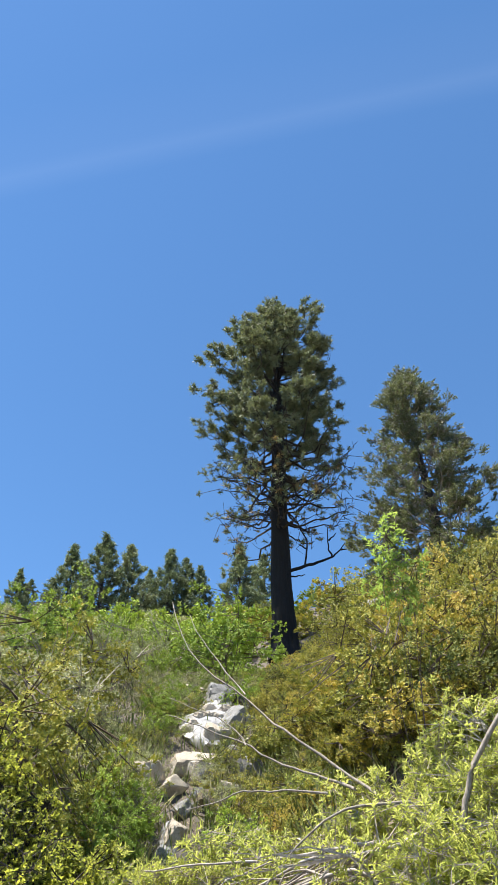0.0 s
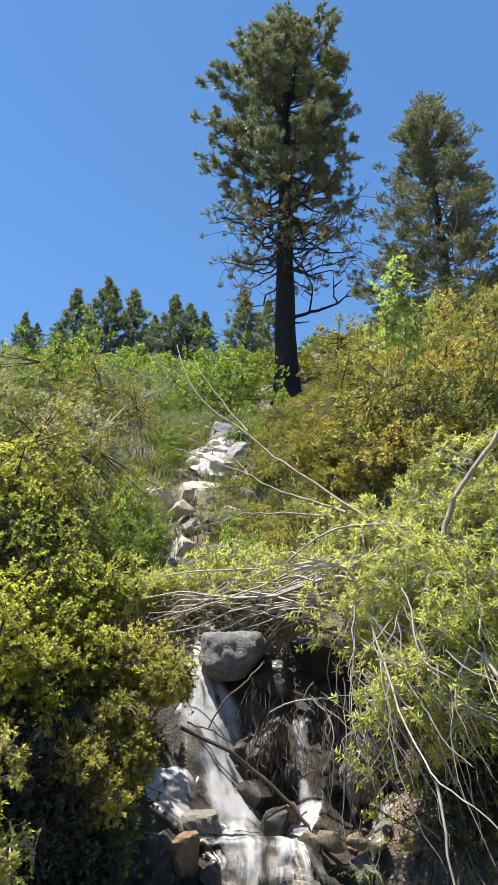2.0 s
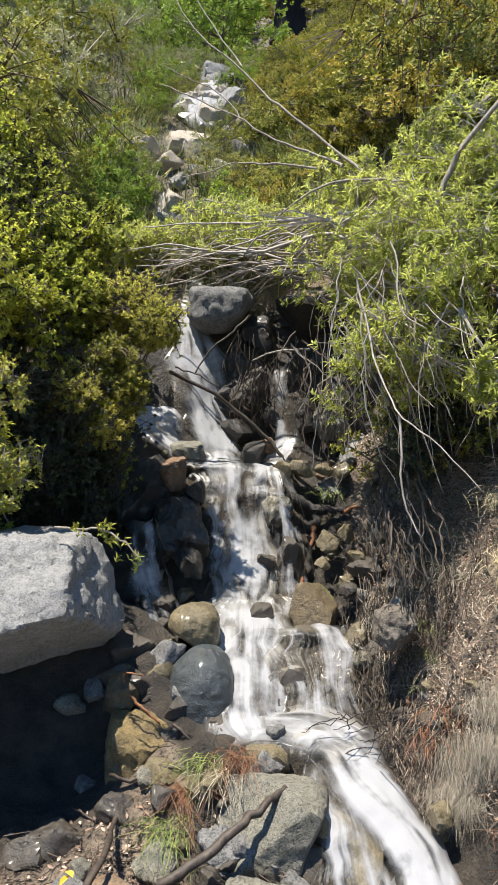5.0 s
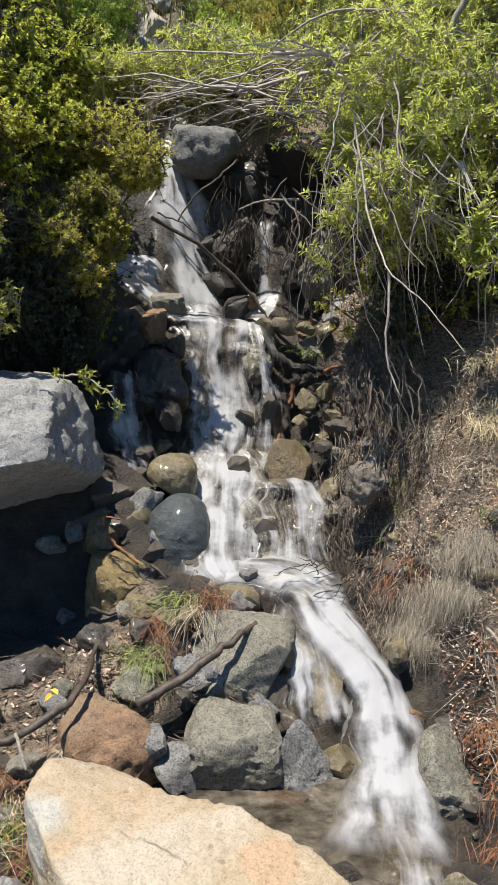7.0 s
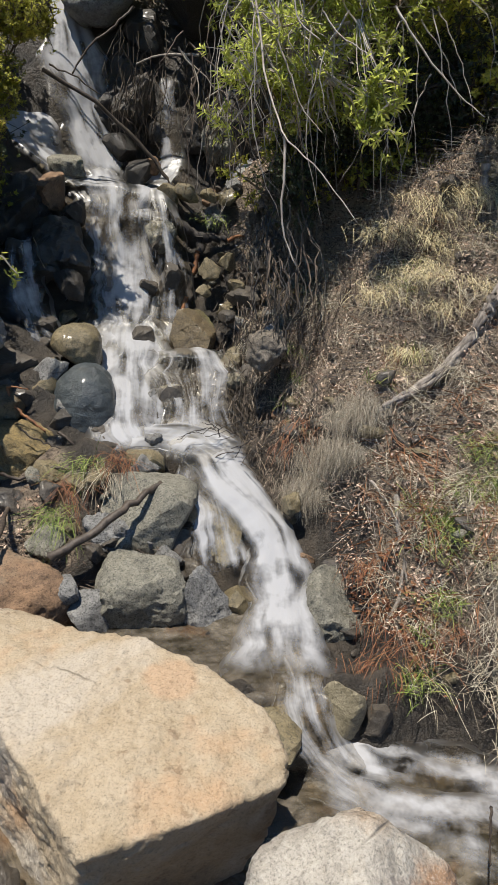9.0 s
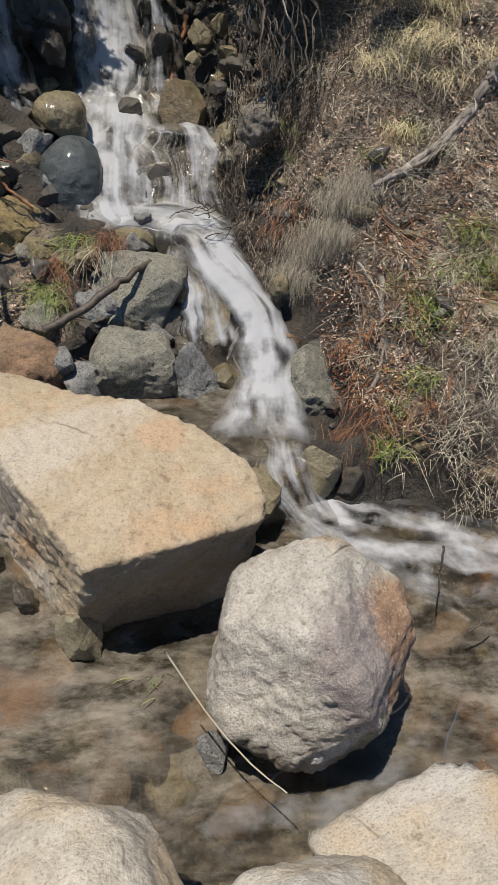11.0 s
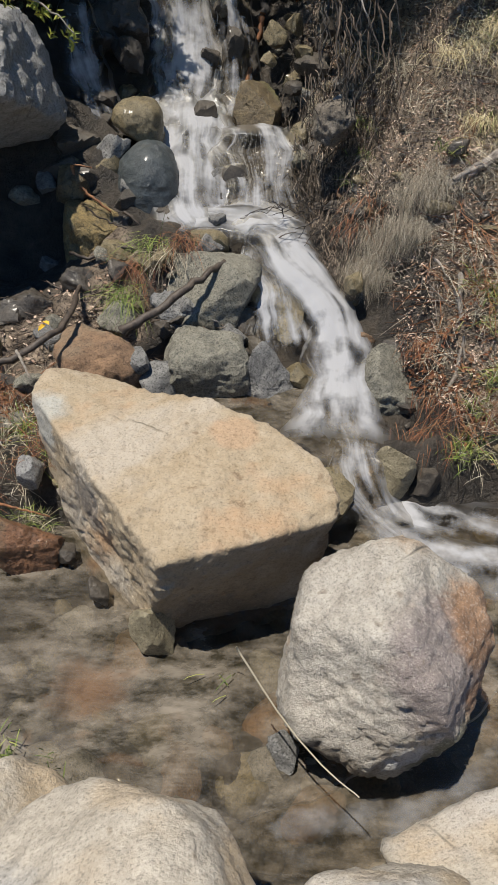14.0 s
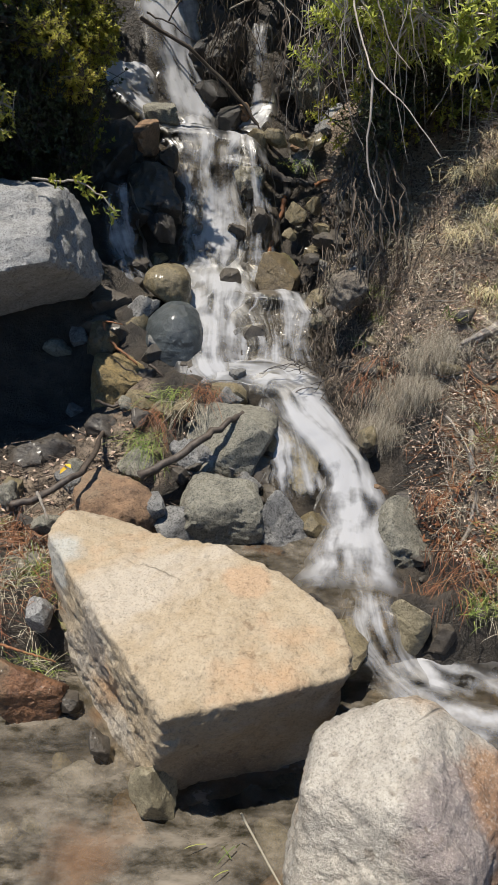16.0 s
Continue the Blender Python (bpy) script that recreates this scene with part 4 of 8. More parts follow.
for k in range(8):
    y = crng.uniform(6.4, 13.6)
    x = crng.uniform(-0.1 * y, 0.05)
    a = crng.uniform(0.12, 0.3) * (0.6 + 0.05 * y)
    rock("creek_rock", (x, y, float(land(x, y)) + 0.05), (a * crng.uniform(0.8, 1.3), a, a * crng.uniform(0.5, 0.8)), M_PALE if k % 3 else M_GREY, "pale sunlit rock in the bed of the upper creek", seed=140 + k, sub=3, turn=crng.uniform(0, 360), group="rocks of the upper creek")
rock("round_rock", (-0.23, 3.62, 0.70), (0.145, 0.15, 0.14), M_OCHRE, "rounded wet ochre-green rock on darker stones", seed=43, sub=5, facets=4, hard=12, rough=0.05)
rock("wet_rock", (-0.14, 3.41, 0.46), (0.2, 0.22, 0.235), M_BLUE, "smooth blue-grey wet rock beside the cascade", seed=44, sub=5, facets=2, hard=8, rough=0.055, box=2.0)
rock("mossy_rock", (-0.38, 3.14, 0.27), (0.2, 0.24, 0.3), M_GOLDROCK, "angular mossy rock with an ochre lit face", seed=3, sub=5, rough=0.1, facets=9, crag=(0.6, -0.8, 0.1), crag_depth=0.06)
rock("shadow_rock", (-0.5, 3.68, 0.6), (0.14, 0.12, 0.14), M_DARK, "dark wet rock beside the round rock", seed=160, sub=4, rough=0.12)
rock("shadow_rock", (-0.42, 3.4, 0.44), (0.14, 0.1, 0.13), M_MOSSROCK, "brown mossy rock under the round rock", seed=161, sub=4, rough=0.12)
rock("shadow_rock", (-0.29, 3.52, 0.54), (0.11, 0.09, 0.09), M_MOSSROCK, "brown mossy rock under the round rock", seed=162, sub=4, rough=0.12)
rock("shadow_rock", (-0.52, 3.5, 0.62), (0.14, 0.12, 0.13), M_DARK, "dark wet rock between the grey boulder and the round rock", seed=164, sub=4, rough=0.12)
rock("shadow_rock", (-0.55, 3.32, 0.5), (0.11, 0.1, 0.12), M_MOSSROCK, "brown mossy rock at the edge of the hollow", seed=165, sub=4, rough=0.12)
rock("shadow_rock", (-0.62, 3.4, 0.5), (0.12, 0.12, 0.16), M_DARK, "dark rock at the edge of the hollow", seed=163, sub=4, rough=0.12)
rock("dark_rock", (-0.45, 3.45, 0.49), (0.179, 0.174, 0.169), M_OCHRE, "dark brown wet rock in shadow", seed=4, sub=3)
rock("flat_rock", (-0.44, 3.85, 0.73), (0.170, 0.123, 0.076), M_DARK, "flat dark wet rock", seed=5, sub=3)
rock("slab_rock", (0.08, 2.70, 0.17), (0.33, 0.2, 0.24), M_GREEN, "tilted grey-green rock slab under a dead branch", seed=6, sub=5, cuts=((-0.52, -0.5, 0.7, 0.1), (0.9, -0.35, -0.3, 0.23), (0.1, -0.95, 0.1, 0.16)), box=4.0, facets=2, hard=60, rough=0.05, crag=(-0.3, -0.8, 0.3), crag_depth=0.035)
rock("flat_stone", (0.14, 2.95, 0.36), (0.108, 0.091, 0.074), M_OCHRE, "small flat ochre stone at the edge of the cascade", seed=7, sub=3)
rock("brown_boulder", (-0.34, 2.34, 0.05), (0.22, 0.2, 0.19), M_BROWN, "rusty tan boulder behind the big flat boulder", seed=8, sub=5, facets=5, hard=18, rough=0.07, crag=(0.2, -0.8, 0.3), crag_depth=0.03)
rock("broken_rock", (-0.08, 2.24, 0.04), (0.1, 0.1, 0.12), M_SLATE, "dark broken rock between boulders", seed=9, sub=3)
rock("broken_rock", (-0.2, 2.26, 0.12), (0.09, 0.09, 0.085), M_SLATE, "dark broken rock between boulders", seed=10, sub=3)
rock("green_rock", (0.14, 2.34, 0.02), (0.195, 0.2, 0.22), M_GREEN, "square greenish grey rock at the edge of the small pool", seed=49, sub=5, box=3.0, facets=3, hard=18, rough=0.08, cuts=((0.05, -0.9, 0.4, 0.17), (-0.1, -0.2, 1.0, 0.19)), turn=6, crag=(0, -1, 0.2), crag_depth=0.05)
rock("speckled_rock", (0.42, 2.32, -0.02), (0.13, 0.17, 0.25), M_SLATE, "speckled grey rock at the edge of the small pool", seed=52, sub=5, box=2.8, facets=4, hard=20, rough=0.09, cuts=((-0.3, -0.9, 0.25, 0.13), (0.5, -0.3, 0.8, 0.17)), turn=-8, crag=(0, -1, 0.2), crag_depth=0.06)
rock("wet_rock", (0.58, 2.36, -0.02), (0.12, 0.125, 0.15), M_OCHRE, "brown wet rock in the edge of the stream", seed=13, sub=4, rough=0.06, crag=(0, -1, 0.2), crag_depth=0.04)
rock("fan_rock", (0.5, 2.74, 0.1), (0.21, 0.2, 0.16), M_OCHRE_PALE, "pale ochre rock under a thin fan of water", seed=32, sub=5, rough=0.07, facets=6, hard=20)
rock("strand_rock", (0.44, 3.56, 0.45), (0.24, 0.2, 0.2), M_DARK, "dark rock behind thin strands of water", seed=36, sub=5, rough=0.1, facets=10, box=3.5)
rock("bank_rock", (0.99, 2.30, 0.00), (0.154, 0.180, 0.206), M_GREEN, "grey-ochre rock leaning on the bank", seed=14, sub=5, rough=0.06, facets=3, hard=24, tilt=(0, 12), crag=(-0.5, -0.8, 0.2), crag_depth=0.04)
rock("bank_rock", (0.91, 1.78, -0.02), (0.08, 0.09, 0.17), M_OCHRE_PALE, "small grey-ochre rock at the foot of the bank", seed=15, sub=4, facets=6)
rock("ochre_stone", (0.83, 2.68, 0.33), (0.064, 0.065, 0.067), M_OCHRE, "small ochre stone at the edge of the chute", seed=16, sub=3)
rock("pale_rock", (0.87, 3.62, 0.72), (0.12, 0.13, 0.19), M_GREY, "pale angular rock in the dark bank", seed=17, sub=4, facets=10, box=3.5)
rock("stream_rock", (0.45, 3.88, 0.73), (0.15, 0.16, 0.155), M_MOSSROCK, "brown mossy wet rock in the cascade", seed=18, sub=5, facets=6, rough=0.08, crag=(0, -1, 0.2), crag_depth=0.05)
rock("stream_rock", (0.11, 3.85, 0.69), (0.094, 0.097, 0.113), M_DARK, "dark wet rock in the cascade", seed=19, sub=3)
rock("stream_rock", (0.29, 3.45, 0.46), (0.074, 0.121, 0.14), M_DARK, "dark wet rock in the lower cascade", seed=20, sub=4)
rock("bank_rock", (0.62, 3.70, 0.62), (0.083, 0.106, 0.129), M_OCHRE, "ochre stone in the bank", seed=21, sub=3)
rock("bank_rock", (0.94, 3.20, 0.57), (0.067, 0.067, 0.067), M_GREY, "small grey stone in the bank", seed=22, sub=3)
rock("bank_rock", (1.15, 2.60, 0.23), (0.108, 0.092, 0.077), M_DARK, "dark stone in the bank", seed=23, sub=3)
rock("bank_rock", (1.01, 2.75, 0.14), (0.128, 0.128, 0.128), M_DARK, "dark stone under the dry grass", seed=24, sub=3)
rock("pool_rock", (-0.06, 1.1, -0.19), (0.085, 0.1, 0.14), M_OCHRE_PALE, "small angular ochre stone standing in the pool", seed=46, sub=4, facets=10, box=3.0, rough=0.1)
rock("pool_rock", (0.37, 0.69, -0.24), (0.061, 0.065, 0.070), M_SLATE, "small wet stone in the pool", seed=26, sub=4, rough=0.11, facets=12)
rock("pool_rock", (-0.56, 1.72, -0.00), (0.083, 0.089, 0.094), M_GREY, "small grey stone beside the boulder", seed=27, sub=4, rough=0.11, facets=12)
rock("red_rock", (-0.57, 1.5, -0.18), (0.14, 0.14, 0.14), M_REDROCK, "wet rusty brown rock at the edge of the pool", seed=48, sub=5, facets=8, box=3.0, rough=0.09, crag=(0.2, -0.9, 0.2), crag_depth=0.06)
rock("pool_rock", (-0.41, 1.47, -0.20), (0.057, 0.053, 0.049), M_DARK, "small dark stone at the edge of the pool", seed=29, sub=4, rough=0.11, facets=12)
rock("pool_rock", (-0.27, 1.29, -0.20), (0.047, 0.053, 0.059), M_DARK, "small ochre stone at the foot of the boulder", seed=30, sub=4, rough=0.11, facets=12)
rock("pool_rock", (1.23, 0.52, -0.25), (0.102, 0.091, 0.079), M_BROWN, "small brown stone in the pool", seed=31, sub=4, rough=0.11, facets=12)
rock("lip_rock", (-0.19, 5.40, 2.50), (0.24, 0.324, 0.2), M_SLATE, "big grey rock at the lip of the waterfall", seed=35, sub=5, rough=0.09, facets=3, hard=14, crisp=180, cuts=((0, -0.1, 1, 0.15),))
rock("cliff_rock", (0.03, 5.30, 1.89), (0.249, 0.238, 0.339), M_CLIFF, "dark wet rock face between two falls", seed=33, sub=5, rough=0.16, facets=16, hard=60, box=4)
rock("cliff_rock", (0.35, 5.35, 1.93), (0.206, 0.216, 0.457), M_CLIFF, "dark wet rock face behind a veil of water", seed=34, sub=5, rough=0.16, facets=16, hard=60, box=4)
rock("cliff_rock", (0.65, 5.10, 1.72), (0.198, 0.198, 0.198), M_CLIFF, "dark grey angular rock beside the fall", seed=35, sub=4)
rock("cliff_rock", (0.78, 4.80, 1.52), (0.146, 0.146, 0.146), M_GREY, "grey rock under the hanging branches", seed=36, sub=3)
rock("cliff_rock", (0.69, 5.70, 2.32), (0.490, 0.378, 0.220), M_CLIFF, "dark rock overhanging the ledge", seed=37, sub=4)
rock("ledge_rock", (-0.33, 4.80, 1.5), (0.15, 0.13, 0.06), M_GREEN, "flat wet greenish rock on the ledge", seed=38, sub=4, box=4.0, facets=2)
rock("ledge_rock", (0.08, 4.80, 1.49), (0.144, 0.134, 0.124), M_CLIFF, "dark wet rock on the ledge", seed=39, sub=3)
rock("ledge_rock", (-0.02, 4.95, 1.62), (0.148, 0.121, 0.093), M_CLIFF, "dark wet rock on the ledge", seed=40, sub=3)
rock("ledge_rock", (-0.44, 4.55, 1.38), (0.148, 0.133, 0.118), M_BROWN, "brown rock at the edge of the cascade", seed=41, sub=3)
rock("wet_wall_rock", (-0.38, 4.30, 1.10), (0.208, 0.270, 0.284), M_DARK, "large brown wet rock beside the cascade", seed=42, sub=5, rough=0.16, facets=16, hard=60, box=4)
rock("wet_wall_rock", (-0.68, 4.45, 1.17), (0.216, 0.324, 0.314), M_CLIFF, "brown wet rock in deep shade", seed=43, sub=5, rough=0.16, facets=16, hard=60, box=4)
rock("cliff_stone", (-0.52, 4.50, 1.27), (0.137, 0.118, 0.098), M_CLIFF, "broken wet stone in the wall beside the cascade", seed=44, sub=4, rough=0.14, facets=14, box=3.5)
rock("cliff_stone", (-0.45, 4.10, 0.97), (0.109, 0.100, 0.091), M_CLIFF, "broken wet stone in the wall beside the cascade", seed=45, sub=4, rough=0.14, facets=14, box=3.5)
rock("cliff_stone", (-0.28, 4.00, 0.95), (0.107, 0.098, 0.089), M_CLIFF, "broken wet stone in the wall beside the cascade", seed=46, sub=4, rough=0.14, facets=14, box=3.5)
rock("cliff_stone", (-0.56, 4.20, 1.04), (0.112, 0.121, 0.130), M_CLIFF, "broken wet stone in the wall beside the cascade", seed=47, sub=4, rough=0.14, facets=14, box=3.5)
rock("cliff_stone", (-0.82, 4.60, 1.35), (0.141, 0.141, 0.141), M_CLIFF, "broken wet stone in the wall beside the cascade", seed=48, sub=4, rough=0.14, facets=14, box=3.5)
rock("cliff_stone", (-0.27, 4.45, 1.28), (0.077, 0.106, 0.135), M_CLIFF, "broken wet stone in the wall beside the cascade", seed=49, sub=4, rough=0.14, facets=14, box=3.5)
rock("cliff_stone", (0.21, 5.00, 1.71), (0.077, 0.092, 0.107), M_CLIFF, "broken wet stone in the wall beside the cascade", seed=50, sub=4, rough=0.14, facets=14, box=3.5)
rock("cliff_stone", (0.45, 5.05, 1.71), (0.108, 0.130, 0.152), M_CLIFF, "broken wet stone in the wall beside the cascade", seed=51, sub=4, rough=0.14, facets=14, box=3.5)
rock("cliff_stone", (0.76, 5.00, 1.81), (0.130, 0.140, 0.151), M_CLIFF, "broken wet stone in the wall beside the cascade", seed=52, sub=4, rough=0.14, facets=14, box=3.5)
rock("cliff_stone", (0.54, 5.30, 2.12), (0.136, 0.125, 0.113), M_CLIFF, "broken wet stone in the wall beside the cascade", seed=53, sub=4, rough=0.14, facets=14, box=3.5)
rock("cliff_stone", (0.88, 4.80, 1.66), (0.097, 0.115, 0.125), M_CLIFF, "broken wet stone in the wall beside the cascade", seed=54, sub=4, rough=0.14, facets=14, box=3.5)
rock("strand_rock", (0.23, 4.42, 1.18), (0.1, 0.11, 0.17), M_GREEN, "mossy rock behind thin strands of water", seed=150, sub=4, rough=0.12, facets=12)
rock("strand_rock", (0.31, 4.2, 0.93), (0.13, 0.11, 0.15), M_DARK, "dark wet rock behind thin strands of water", seed=151, sub=4, rough=0.12, facets=12)
rock("strand_rock", (0.17, 4.24, 0.9), (0.06, 0.08, 0.09), M_DARK, "small dark rock parting the cascade", seed=152, sub=4, rough=0.12, facets=12)
rock("cliff_rock", (0.06, 5.06, 1.92), (0.15, 0.1, 0.3), M_DARK, "brown mossy rock face between two falls", seed=153, sub=5, rough=0.16, facets=14, crag=(0, -1, 0.2), crag_depth=0.08)
rock("cliff_rock", (0.62, 4.92, 1.72), (0.17, 0.12, 0.2), M_GREEN, "tilted mossy grey slab beside the veil of water", seed=154, sub=5, rough=0.12, facets=12, box=3.5, tilt=(0, -18), crag=(0, -1, 0.2), crag_depth=0.06)
rock("cliff_rock", (-0.58, 5.36, 1.86), (0.3, 0.16, 0.4), M_DARK, "brown wet rock behind the side shelf", seed=155, sub=5, rough=0.14, facets=14, crag=(0, -1, 0.2), crag_depth=0.08)
rock("bank_rock", (0.76, 3.32, 0.84), (0.1, 0.12, 0.15), M_BANKROCK, "lumpy grey rock held in the roots of the bank", seed=156, sub=5, rough=0.14, facets=3, hard=14, crisp=180, crag=(0, -1, 0.2), crag_depth=0.05)
rock("cliff_stone", (0.24, 4.40, 1.17), (0.06, 0.08, 0.1), M_DARK, "broken wet stone in the wall beside the cascade", seed=55, sub=4, rough=0.14, facets=14, box=3.5)
rock("cliff_stone", (0.17, 4.80, 1.54), (0.082, 0.076, 0.070), M_BROWN, "broken wet stone in the wall beside the cascade", seed=56, sub=4, rough=0.14, facets=14, box=3.5)
rock("ledge_stone", (0.38, 4.60, 1.43), (0.119, 0.093, 0.068), M_OCHRE, "flat ochre stone on a soil ledge", seed=57, sub=3)
rock("ledge_stone", (0.52, 4.60, 1.43), (0.080, 0.070, 0.060), M_OCHRE, "flat ochre stone on a soil ledge", seed=58, sub=3)
rock("ledge_stone", (0.65, 4.55, 1.43), (0.067, 0.063, 0.059), M_OCHRE, "small ochre stone on a soil ledge", seed=59, sub=3)
rock("ledge_stone", (0.27, 4.62, 1.41), (0.100, 0.090, 0.080), M_OCHRE, "ochre stone at the edge of the cascade", seed=60, sub=3)
rock("bank_stone", (0.52, 4.20, 1.05), (0.074, 0.071, 0.067), M_OCHRE, "small stone in the bank", seed=61, sub=3)
rock("bank_stone", (0.72, 4.00, 0.95), (0.108, 0.094, 0.079), M_DARK, "dark grey stone in the bank", seed=62, sub=3)
rock("bank_stone", (0.69, 4.05, 0.98), (0.073, 0.064, 0.054), M_OCHRE, "ochre stone in the bank", seed=63, sub=3)
rock("bank_stone", (0.49, 4.10, 0.94), (0.055, 0.051, 0.048), M_OCHRE, "small stone in the bank", seed=64, sub=3)
rock("bank_stone", (0.63, 4.20, 1.10), (0.074, 0.065, 0.056), M_OCHRE, "small stone in the bank", seed=65, sub=3)
rock("bank_stone", (0.63, 3.90, 0.84), (0.064, 0.055, 0.046), M_DARK, "small stone in the bank", seed=66, sub=3)
rock("bank_stone", (0.79, 4.00, 1.13), (0.064, 0.059, 0.054), M_DARK, "dark stone in the bank", seed=67, sub=3)
rock("creek_slab", (-0.8, 11.1, 5.76), (0.44, 0.34, 0.3), M_PALE, "large pale wet slab in the upper creek", seed=157, sub=5, rough=0.14, facets=10, crag=(0, -1, 0.5), crag_depth=0.12)
rock("creek_slab", (-0.34, 11.5, 6.02), (0.34, 0.3, 0.3), M_PALE, "large pale wet slab in the upper creek", seed=158, sub=5, rough=0.14, facets=10, crag=(0, -1, 0.5), crag_depth=0.12)
rock("creek_slab", (-0.62, 12.0, 6.5), (0.4, 0.26, 0.2), M_GREY, "cracked grey slab at the top of the creek's bare patch", seed=159, sub=5, rough=0.14, facets=10, crag=(0, -1, 0.5), crag_depth=0.12)
rock("creek_rock", (-0.60, 12.70, 6.91), (0.564, 0.377, 0.189), M_GREY, "pale grey rock in the upper creek", seed=68, sub=4, facets=12, box=3.5)
rock("creek_rock", (-0.25, 12.13, 6.57), (0.322, 0.313, 0.304), M_DARK, "dark wet rock in the upper creek", seed=69, sub=4, facets=12, box=3.5)
rock("creek_rock", (-1.13, 11.61, 6.31), (0.309, 0.283, 0.257), M_PALE, "pale sunlit rock in the upper creek", seed=70, sub=4, facets=12, box=3.5)
rock("creek_rock", (-0.92, 10.55, 5.61), (0.263, 0.270, 0.278), M_PALE, "pale sunlit rock in the upper creek", seed=71, sub=4, facets=12, box=3.5)
rock("creek_rock", (-0.49, 11.36, 6.09), (0.217, 0.234, 0.250), M_DARK, "dark wet rock in the upper creek", seed=72, sub=4, facets=12, box=3.5)
rock("creek_rock", (-0.33, 10.90, 5.81), (0.351, 0.399, 0.446), M_GREY, "pale grey rock in the upper creek", seed=73, sub=4, facets=12, box=3.5)
rock("creek_rock", (-0.52, 10.14, 5.34), (0.325, 0.287, 0.251), M_PALE, "pale sunlit rock in the upper creek", seed=74, sub=4, facets=12, box=3.5)
rock("creek_rock", (-0.14, 9.98, 5.24), (0.260, 0.254, 0.246), M_OCHRE, "ochre rock in the upper creek", seed=75, sub=4, facets=12, box=3.5)
rock("creek_rock", (-0.81, 9.21, 4.79), (0.465, 0.346, 0.226), M_PALE, "pale sunlit rock in the upper creek", seed=76, sub=4, facets=12, box=3.5)
rock("creek_rock", (-0.61, 8.79, 4.56), (0.354, 0.285, 0.215), M_MIXED, "brown shaded rock in the upper creek", seed=77, sub=4, facets=12, box=3.5)
rock("creek_rock", (-1.18, 8.41, 4.45), (0.281, 0.220, 0.159), M_PALE, "pale sunlit rock in the upper creek", seed=78, sub=4, facets=12, box=3.5)
rock("creek_rock", (-0.94, 8.32, 4.31), (0.395, 0.276, 0.156), M_PALE, "pale sunlit rock in the upper creek", seed=79, sub=4, facets=12, box=3.5)
rock("creek_rock", (-0.32, 9.17, 4.77), (0.264, 0.298, 0.330), M_GREY, "pale grey rock in the upper creek", seed=80, sub=4, facets=12, box=3.5)
rock("creek_rock", (-0.32, 8.29, 4.28), (0.356, 0.248, 0.142), M_PALE, "pale sunlit rock in the upper creek", seed=81, sub=4, facets=12, box=3.5)
rock("creek_rock", (-0.06, 8.73, 4.53), (0.251, 0.220, 0.189), M_GREY, "pale grey rock in the upper creek", seed=82, sub=4, facets=12, box=3.5)
rock("creek_rock", (-0.50, 7.87, 4.05), (0.259, 0.186, 0.112), M_OCHRE, "ochre rock in the upper creek", seed=83, sub=4, facets=12, box=3.5)
rock("creek_rock", (-0.76, 7.70, 3.95), (0.169, 0.135, 0.101), M_GREY, "pale grey rock in the upper creek", seed=84, sub=4, facets=12, box=3.5)
rock("creek_rock", (-0.76, 7.07, 3.56), (0.139, 0.185, 0.232), M_PALE, "pale sunlit rock in the upper creek", seed=85, sub=4, facets=12, box=3.5)
rock("creek_rock", (-0.83, 6.70, 3.34), (0.146, 0.128, 0.109), M_GREY, "pale grey rock in the upper creek", seed=86, sub=4, facets=12, box=3.5)
rock("creek_rock", (-0.61, 6.80, 3.38), (0.133, 0.122, 0.111), M_DARK, "dark wet rock in the upper creek", seed=87, sub=4, facets=12, box=3.5)
rock("creek_rock", (0.05, 6.76, 3.45), (0.183, 0.172, 0.161), M_PALE, "pale sunlit rock in the upper creek", seed=88, sub=4, facets=12, box=3.5)
rock("creek_rock", (-0.11, 7.29, 3.71), (0.159, 0.127, 0.095), M_GREY, "pale grey rock in the upper creek", seed=89, sub=4, facets=12, box=3.5)
rock("creek_rock", (0.19, 6.37, 3.29), (0.138, 0.120, 0.103), M_OCHRE, "ochre rock in the upper creek", seed=90, sub=4, facets=12, box=3.5)
rock("slope_rock", (2.64, 14.00, 9.27), (0.367, 0.299, 0.231), M_GREY, "pale rock outcrop on the shrubby slope", seed=91, sub=3)
rock("slope_rock", (0.79, 5.40, 2.66), (0.140, 0.140, 0.140), M_GREY, "grey rock under the willow", seed=92, sub=3)


# ---------------------------------------------------------------- shrubs
def rosettes(rng, P, A, per, length, width, lo=30, hi=78):
    """Leaves set round each shoot end P along its direction A."""
    n = len(P)
    P2, A2 = np.repeat(P, per, 0), np.repeat(A, per, 0)
    u, v = frames_of(A2)
    phi = np.tile(np.arange(per) * 2.4, n) + np.repeat(rng.uniform(0, 6.28, n), per)
    th = np.radians(rng.uniform(lo, hi, n * per))[:, None]
    D = A2 * np.cos(th) + (u * np.cos(phi)[:, None] + v * np.sin(phi)[:, None]) * np.sin(th)
    N = unit(A2 - D * (A2 * D).sum(1, keepdims=True))
    L = length * rng.uniform(0.6, 1.15, n * per)
    back = rng.uniform(0, 1.2, n * per)[:, None] * length
    return P2 - A2 * back, D, N, L, width * rng.uniform(0.8, 1.2, n * per)


